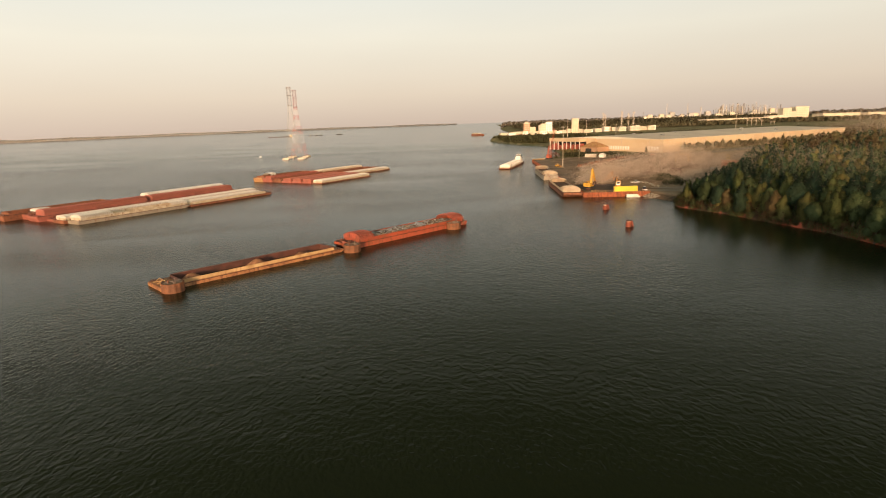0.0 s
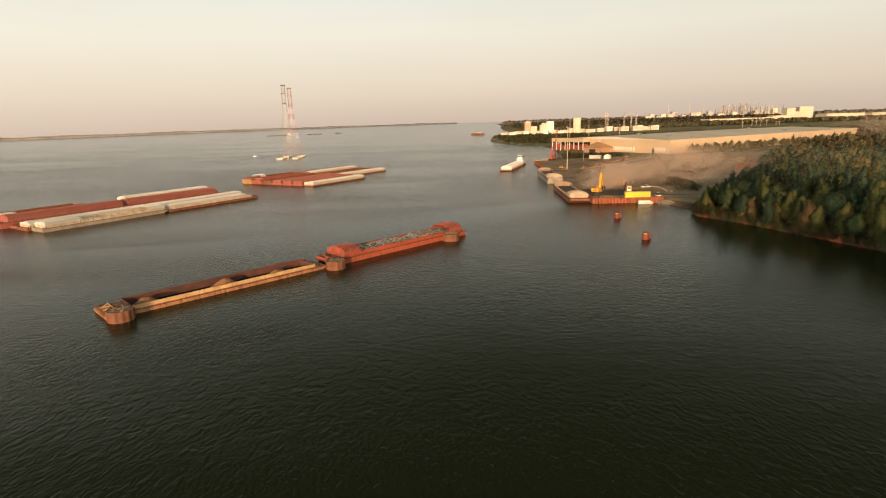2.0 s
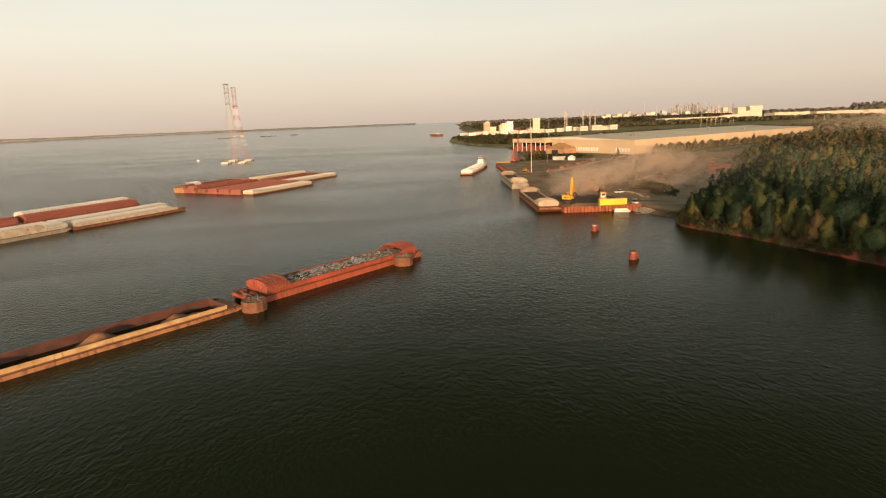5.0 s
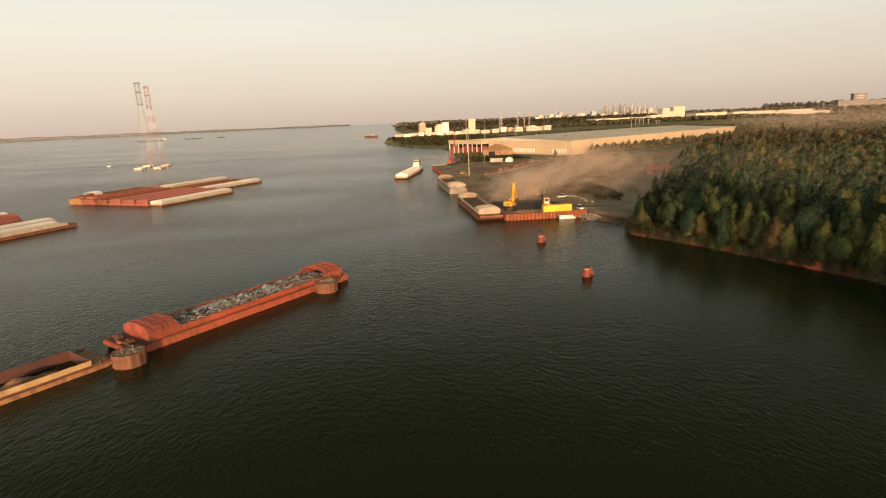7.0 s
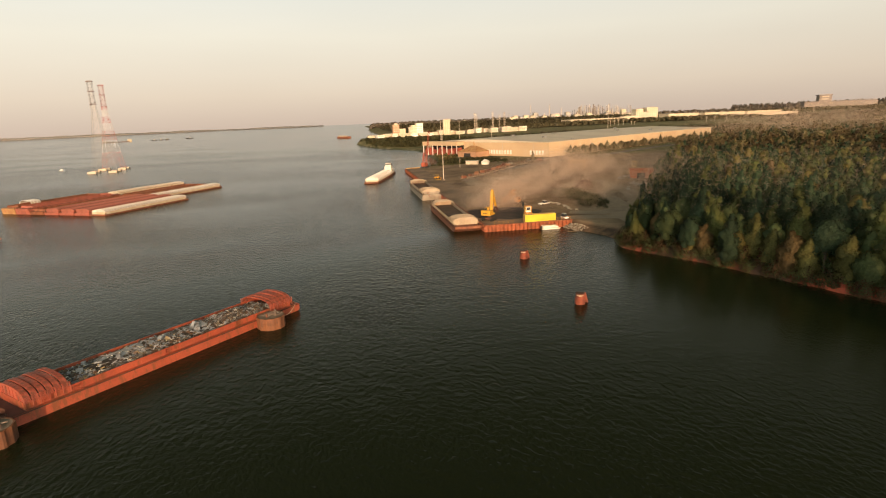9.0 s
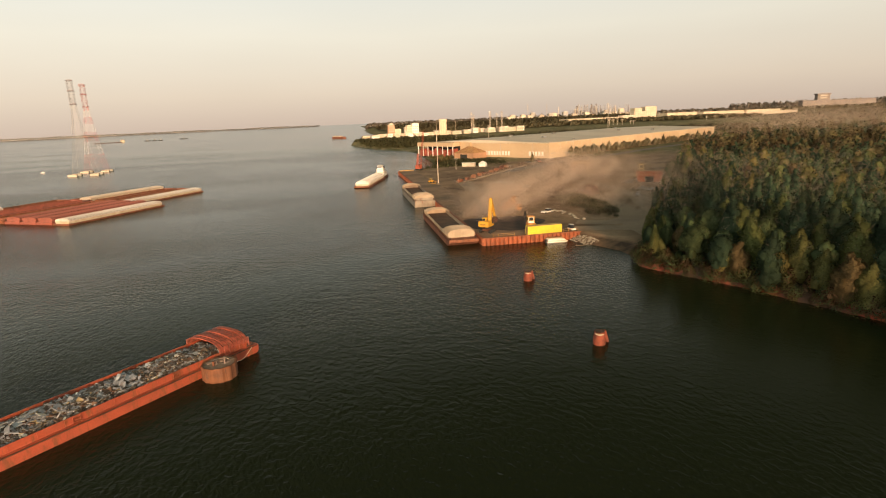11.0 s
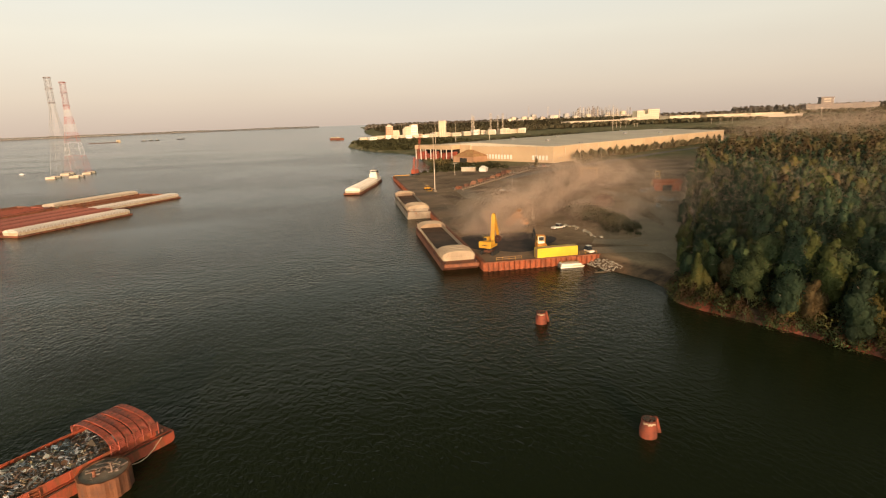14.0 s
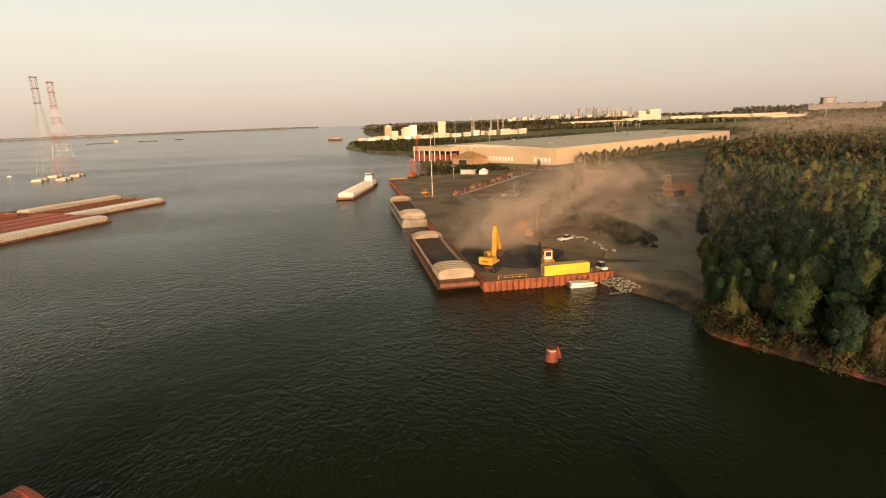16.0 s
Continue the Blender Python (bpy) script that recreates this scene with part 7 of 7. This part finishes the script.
def region(poly, step):
    xs, ys = [p[0] for p in poly], [p[1] for p in poly]
    out = []
    nx_, ny_ = int((max(xs) - min(xs)) / step) + 1, int((max(ys) - min(ys)) / step) + 1
    for i in range(nx_):
        for j in range(ny_):
            x, y = min(xs) + (i + rnd.uniform(-0.5, 0.5)) * step, min(ys) + (j + rnd.uniform(-0.5, 0.5)) * step
            if poly_inside(x, y, poly):
                out.append((x, y))
    P = np.array(out)
    keep = shore_distance(P) > 4
    P = P[keep]
    Z = land_height(P[:, 0], P[:, 1])
    return [(x, y, z - 0.3) for (x, y), z in zip(P, Z)]


# green shore beyond the quay
far_woods(region([(128, 600), (150, 735), (162, 830), (190, 900), (260, 900), (230, 760), (150, 640)], 7), L_far, "bushy green river bank beyond the warehouse", 50, 0.8, (1.2, 3.2), (1.8, 3), 201)
far_woods(region([(112, 1190), (128, 1015), (150, 950), (260, 930), (330, 1040), (300, 1180), (180, 1230)], 10), L_grassy, "low green scrub on the point beyond the quay", 22, 1.5, (2, 5), (3, 5), 202)
far_woods(region([(190, 900), (330, 1060), (520, 1120), (760, 1080), (900, 1000), (640, 900), (560, 880), (420, 830), (260, 880)], 11), L_plain, "belt of trees behind the warehouse", 22, 2.0, (5, 9), (4, 6), 203)
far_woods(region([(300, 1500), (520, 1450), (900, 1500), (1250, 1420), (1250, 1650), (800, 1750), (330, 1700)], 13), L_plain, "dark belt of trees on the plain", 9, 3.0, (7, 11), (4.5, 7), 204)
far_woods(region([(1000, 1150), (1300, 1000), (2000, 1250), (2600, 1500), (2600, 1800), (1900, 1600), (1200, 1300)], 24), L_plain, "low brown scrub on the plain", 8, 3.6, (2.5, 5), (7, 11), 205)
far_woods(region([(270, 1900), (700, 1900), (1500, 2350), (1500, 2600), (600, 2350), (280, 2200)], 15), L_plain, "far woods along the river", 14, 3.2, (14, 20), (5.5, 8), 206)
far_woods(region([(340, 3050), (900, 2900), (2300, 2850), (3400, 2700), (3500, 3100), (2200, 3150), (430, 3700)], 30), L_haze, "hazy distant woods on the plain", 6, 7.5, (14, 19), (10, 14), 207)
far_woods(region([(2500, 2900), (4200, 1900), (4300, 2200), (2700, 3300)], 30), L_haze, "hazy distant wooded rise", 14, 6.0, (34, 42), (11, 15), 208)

far_woods(region([(1900, 2250), (3000, 2150), (3300, 1900), (3400, 2050), (3050, 2330), (1950, 2400)], 20), L_plain, "haze-paled tree belt before the distant mill", 14, 4.0, (11, 16), (7, 10), 209)

# the opposite bank, far across the water: a low wooded strip
bm = B()
OPP = [(-4880, 400), (-4850, 1200), (-4500, 2200), (-3900, 3100), (-3000, 3900), (-2000, 4450), (-900, 4720), (150, 4830)]
rows = [[bm.verts.new((x * k, y * k, z + far_rise(x * k, y * k))) for x, y in OPP] for k, z in ((1.0, -0.5), (1.004, 2.0), (1.06, 3.0), (1.3, 4.0))]
for a, b in zip(rows, rows[1:]):
    for k in range(len(OPP) - 1):
        bm.faces.new((a[k], a[k + 1], b[k + 1], b[k]))
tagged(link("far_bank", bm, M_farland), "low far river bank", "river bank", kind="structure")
# its trees: one uneven belt, too far to tell apart
V, Fc = [], []
line = []
for (ax, ay), (bx, by) in zip(OPP, OPP[1:]):
    n = int(math.hypot(bx - ax, by - ay) / 11)
    line += [(ax + (bx - ax) * k / n, ay + (by - ay) * k / n) for k in range(n)]
for i, (x, y) in enumerate(line):
    top = (23 if x < -3000 else 23 - 15 * min(1.0, (x + 3000) / 2400)) + 1.6 * math.sin(i * 0.11) + 1.2 * math.sin(i * 0.37 + 1) + rnd.uniform(-1.6, 1.6)
    for g, z in ((1.005, 1.5), (1.006 + rnd.uniform(0, 0.0012), top * 0.62), (1.009 + rnd.uniform(0, 0.002), top), (1.03, top * 0.9)):
        V.append((x * g, y * g, z + far_rise(x * g, y * g)))
    if i:
        for q in range(3):
            Fc.append((4 * i - 4 + q, 4 * i + q, 4 * i + q + 1, 4 * i - 3 + q))
me = bpy.data.meshes.new("woods")
me.from_pydata(V, [], Fc)
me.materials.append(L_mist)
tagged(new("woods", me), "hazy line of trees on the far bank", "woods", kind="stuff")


def block(m, parts, label, category="building", name="building"):
    """A far building: named boxes (name, x0, x1, y0, y1, z0, z1, material)."""
    t = thing(name, m, label, category)
    for nm, x0, x1, y0, y1, z0, z1, mt in parts:
        bm = B()
        box(bm, x0, x1, y0, y1, z0, z1)
        part(nm, bm, mt, t)
    return t


def windows(t, x0, x1, z0, z1, y, nx_, nz_):
    """Rows of dark window bands on a far front."""
    for i in range(nx_):
        for k in range(nz_):
            bm = B()
            w, h = (x1 - x0) / nx_, (z1 - z0) / nz_
            box(bm, x0 + w * (i + 0.2), x0 + w * (i + 0.8), y - 0.15, y + 0.1, z0 + h * (k + 0.25), z0 + h * (k + 0.75))
            part("window", bm, M_farglass, t)


def base_z(x, y):
    return gz(x, y) - 0.4


Z = base_z
t = block(pose(199, 1300, Z(199, 1300)), [("wall", -7, 7, -8, 8, 0, 25, M_brick), ("roof", -7.3, 7.3, -8.3, 8.3, 25, 26, M_roof), ("annex", 7, 20, -8, 8, 0, 17, M_plant), ("headhouse", -3, 4, -5, 5, 26, 29, M_tan)], "brick-brown plant tower with a white annex")
windows(t, -6, 6, 5, 24, -8, 3, 4)
t = block(pose(243, 1300, Z(243, 1300)), [("wall", -12, 0, -9, 9, 0, 24, M_plant), ("wall", 0.2, 14, -9, 9, 0, 27, M_whitepaint), ("roof", -0.3, 14.3, -9.3, 9.3, 27, 27.6, M_roof), ("stair_tower", -16, -12.1, -6, 6, 0, 20, M_tan)], "tall white plant building by the river")
windows(t, -11, 13, 4, 23, -9, 6, 4)
t = thing("silo_tower", pose(309, 1290, Z(309, 1290)), "tall white concrete silo tower", "silo")
for k in range(3):
    bm = B()
    rod(bm, (-4.6 + 4.6 * k, 0, 0), (-4.6 + 4.6 * k, 0, 28), 3.6, n=20)
    part("silo", bm, M_plant, t)
bm = B()
box(bm, -8, 8, -4, 4, 28, 33, bevel=0.2)
part("headhouse", bm, M_plant, t)
rnd = random.Random(55)
for k in range(38):
    f = k / 37
    x, y = 150 + 345 * f + rnd.uniform(-5, 5), 1285 + rnd.uniform(-22, 22) + 30 * f
    h = rnd.uniform(3.0, 7.5) + 2.5 * f
    w = rnd.uniform(9, 17)
    t = block(pose(x, y, Z(x, y) + 1, 0, 0, rnd.uniform(-8, 8)), [("wall", -w / 2, w / 2, -8, 8, -5, h, (M_plant, M_whitepaint, M_plant, M_tan)[k % 4]), ("roof", -w / 2 - 0.4, w / 2 + 0.4, -8.4, 8.4, h, h + 0.7, M_roof)], "low white plant building in a long row")
    windows(t, -w / 2 + 1, w / 2 - 1, 1, h - 0.6, -8, 3, 1)

# refinery: columns, stacks and tanks
for k in range(96):
    dense = k % 3
    x = (rnd.uniform(970, 1600), rnd.gauss(1350, 32), rnd.gauss(1520, 36))[dense]
    y = 2700 + rnd.uniform(-120, 120)
    kind = rnd.random() if dense == 0 else 0.2
    t = thing("refinery_column" if kind < 0.6 else "storage_tank", pose(x, y, Z(x, y)), "pale steel refinery column far inland" if kind < 0.6 else "white storage tank far inland", "column" if kind < 0.6 else "tank", "refinery")
    bm = B()
    if kind < 0.6:
        H = rnd.uniform(32, 50) + (rnd.uniform(0, 26) if dense else 0)
        r = rnd.uniform(0.9, 2.3)
        rod(bm, (0, 0, 0), (0, 0, H), r, r * 0.8, 10)
        part("shell", bm, (M_hazewall, M_tan, M_twgrey, M_hazewall)[k % 4], t)
        bm = B()
        for q in range(3):
            rod(bm, (0, 0, H * (0.4 + 0.25 * q)), (0, 0, H * (0.4 + 0.25 * q) + 1), r + 0.9, n=10)
        part("platform", bm, M_steel, t)
    else:
        r = rnd.uniform(9, 16)
        rod(bm, (0, 0, 0), (0, 0, rnd.uniform(14, 24)), r, n=18)
        part("shell", bm, M_plant, t)
for k in range(26):
    x, y = 960 + 25 * k + rnd.uniform(-10, 10), 2640 + rnd.uniform(-40, 40)
    h = rnd.uniform(18, 42)
    block(pose(x, y, Z(x, y)), [("wall", -11, 11, -9, 9, 0, h, (M_plant, M_tan, M_twgrey)[k % 3]), ("pipe_rack", -15, 15, -12, -10, h * 0.5, h * 0.6, M_steel)], "pale refinery process block far inland")
# white sheds and towers on the plain
t = block(pose(1010, 1905, Z(1010, 1905), 0, 0, 4), [("wall", -130, 110, -30, 30, 0, 11, M_plant), ("roof", -131, 111, -31, 31, 11, 12, M_roof)], "long white warehouse on the plain", "warehouse")
t = block(pose(1157, 1900, Z(1157, 1900)), [("wall", -14, 14, -15, 15, 0, 38, M_plant), ("annex", 14, 28, -15, 15, 0, 27, M_tan), ("wall", 28, 72, -15, 15, 0, 42, M_plant), ("wall", -60, -14, -15, 15, 0, 16, M_tan)], "tall pale mill building on the plain")
windows(t, -13, 13, 6, 36, -15, 3, 5)
windows(t, 29, 71, 6, 40, -15, 5, 5)
for x, w, h, d in ((1470, 70, 13, 2), (1660, 100, 12, 4), (1850, 90, 12, 6)):
    t = block(pose(x, 2100, Z(x, 2100), 0, 0, d), [("wall", -w, w, -30, 30, 0, h, M_plant), ("roof", -w - 1, w + 1, -31, 31, h, h + 1, M_roof)], "long pale industrial shed on the plain", "warehouse")
t = block(pose(1500, 1760, Z(1500, 1760), 0, 0, 3), [("wall", -170, 170, -40, 40, 0, 8, M_tan), ("roof", -171, 171, -41, 41, 8, 9, M_roof)], "long tan shed on the plain", "warehouse")
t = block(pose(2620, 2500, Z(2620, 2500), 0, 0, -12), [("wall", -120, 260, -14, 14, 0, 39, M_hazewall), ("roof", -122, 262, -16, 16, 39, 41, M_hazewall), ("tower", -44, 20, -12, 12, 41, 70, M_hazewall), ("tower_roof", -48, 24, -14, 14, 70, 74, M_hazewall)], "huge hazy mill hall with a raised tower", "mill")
windows(t, -42, 18, 46, 70, -12, 1, 2)
# slim masts and stacks on the plain
for x, y, H in ((205, 905, 40), (283, 905, 28), (476, 905, 52), (1081, 2700, 80), (1180, 2700, 78), (286, 1100, 34)):
    t = thing("mast", pose(x, y, Z(x, y)), "slim pale steel mast rising over the plain", "mast", "masts on the plain")
    bm = B()
    rod(bm, (0, 0, 0), (0, 0, H), 0.4 if y < 2000 else 1.2, 0.22 if y < 2000 else 0.8, 8)
    part("pole", bm, M_tan, t)
    bm = B()
    rod(bm, (-1.5, 0, H - 1), (1.5, 0, H - 1), 0.2, n=6)
    part("crossarm", bm, M_twgrey, t)
# lattice pylons over the tree belt
for x, y, H in ((385, 1330, 44), (391, 1335, 40), (428, 1330, 45), (444, 1330, 40), (456, 1330, 44), (725, 1330, 16), (735, 1330, 15), (747, 1332, 16), (759, 1330, 15), (781, 1330, 10), (789, 1330, 10), (991, 1330, 12), (1015, 1330, 12), (1050, 1330, 22), (1238, 1330, 23), (1252, 1330, 23), (1262, 1334, 20), (1316, 1330, 27)):
    t = thing("pylon", pose(x, y, Z(x, y)), "reddish lattice power pylon on the plain", "pylon", "pylons on the plain")
    bm = B()
    lattice(bm, (0, 0, 0), (0, 0, H), min(1.7, 0.035 * H), 9, 0.2 if H > 24 else 0.11)
    part("lattice_mast", bm, M_tan, t)
    for z in (H * 0.76, H * 0.92):
        bm = B()
        rod(bm, (-4, 0, z), (4, 0, z), 0.2, n=5)
        part("crossarm", bm, M_tan, t)
# barge jetty on the point, craft far up the river and a buoy
block(pose(117, 1755, 0, 0, 0, -62), [("hull", -28, 28, -6, 6, -1, 5, M_rust), ("deckhouse", -24, 10, -5, 5, 5, 7.5, M_tan)], "rust and cream barge moored at the far point", "barge", "far_barge")
block(pose(-798, 2800, far_rise(-798, 2800), 0, 0, 40), [("hull", -55, 55, -8, 8, -1, 3, M_greybrown), ("deckhouse", 55, 68, -6, 6, -1, 11, M_plant)], "pale tow of barges far up the river", "barge", "far_barge")
for x, y, l in ((-662, 2885, 12), (-636, 2900, 11), (-610, 2895, 9), (-539, 3030, 18)):
    block(pose(x, y, far_rise(x, y), 0, 0, 20), [("hull", -l, l, -5, 5, -1, 3, M_black), ("deckhouse", -4, 4, -3, 3, 3, 7.5, M_steel)], "small dark work boat far up the river", "boat", "work_boat")
block(pose(-277, 856, 0), [("hull", -2.2, 2.2, -0.9, 0.9, -0.4, 0.6, M_whitepaint), ("cabin", -0.8, 0.9, -0.7, 0.7, 0.6, 1.3, M_whitepaint)], "small white boat out on the river", "boat", "motor_boat")
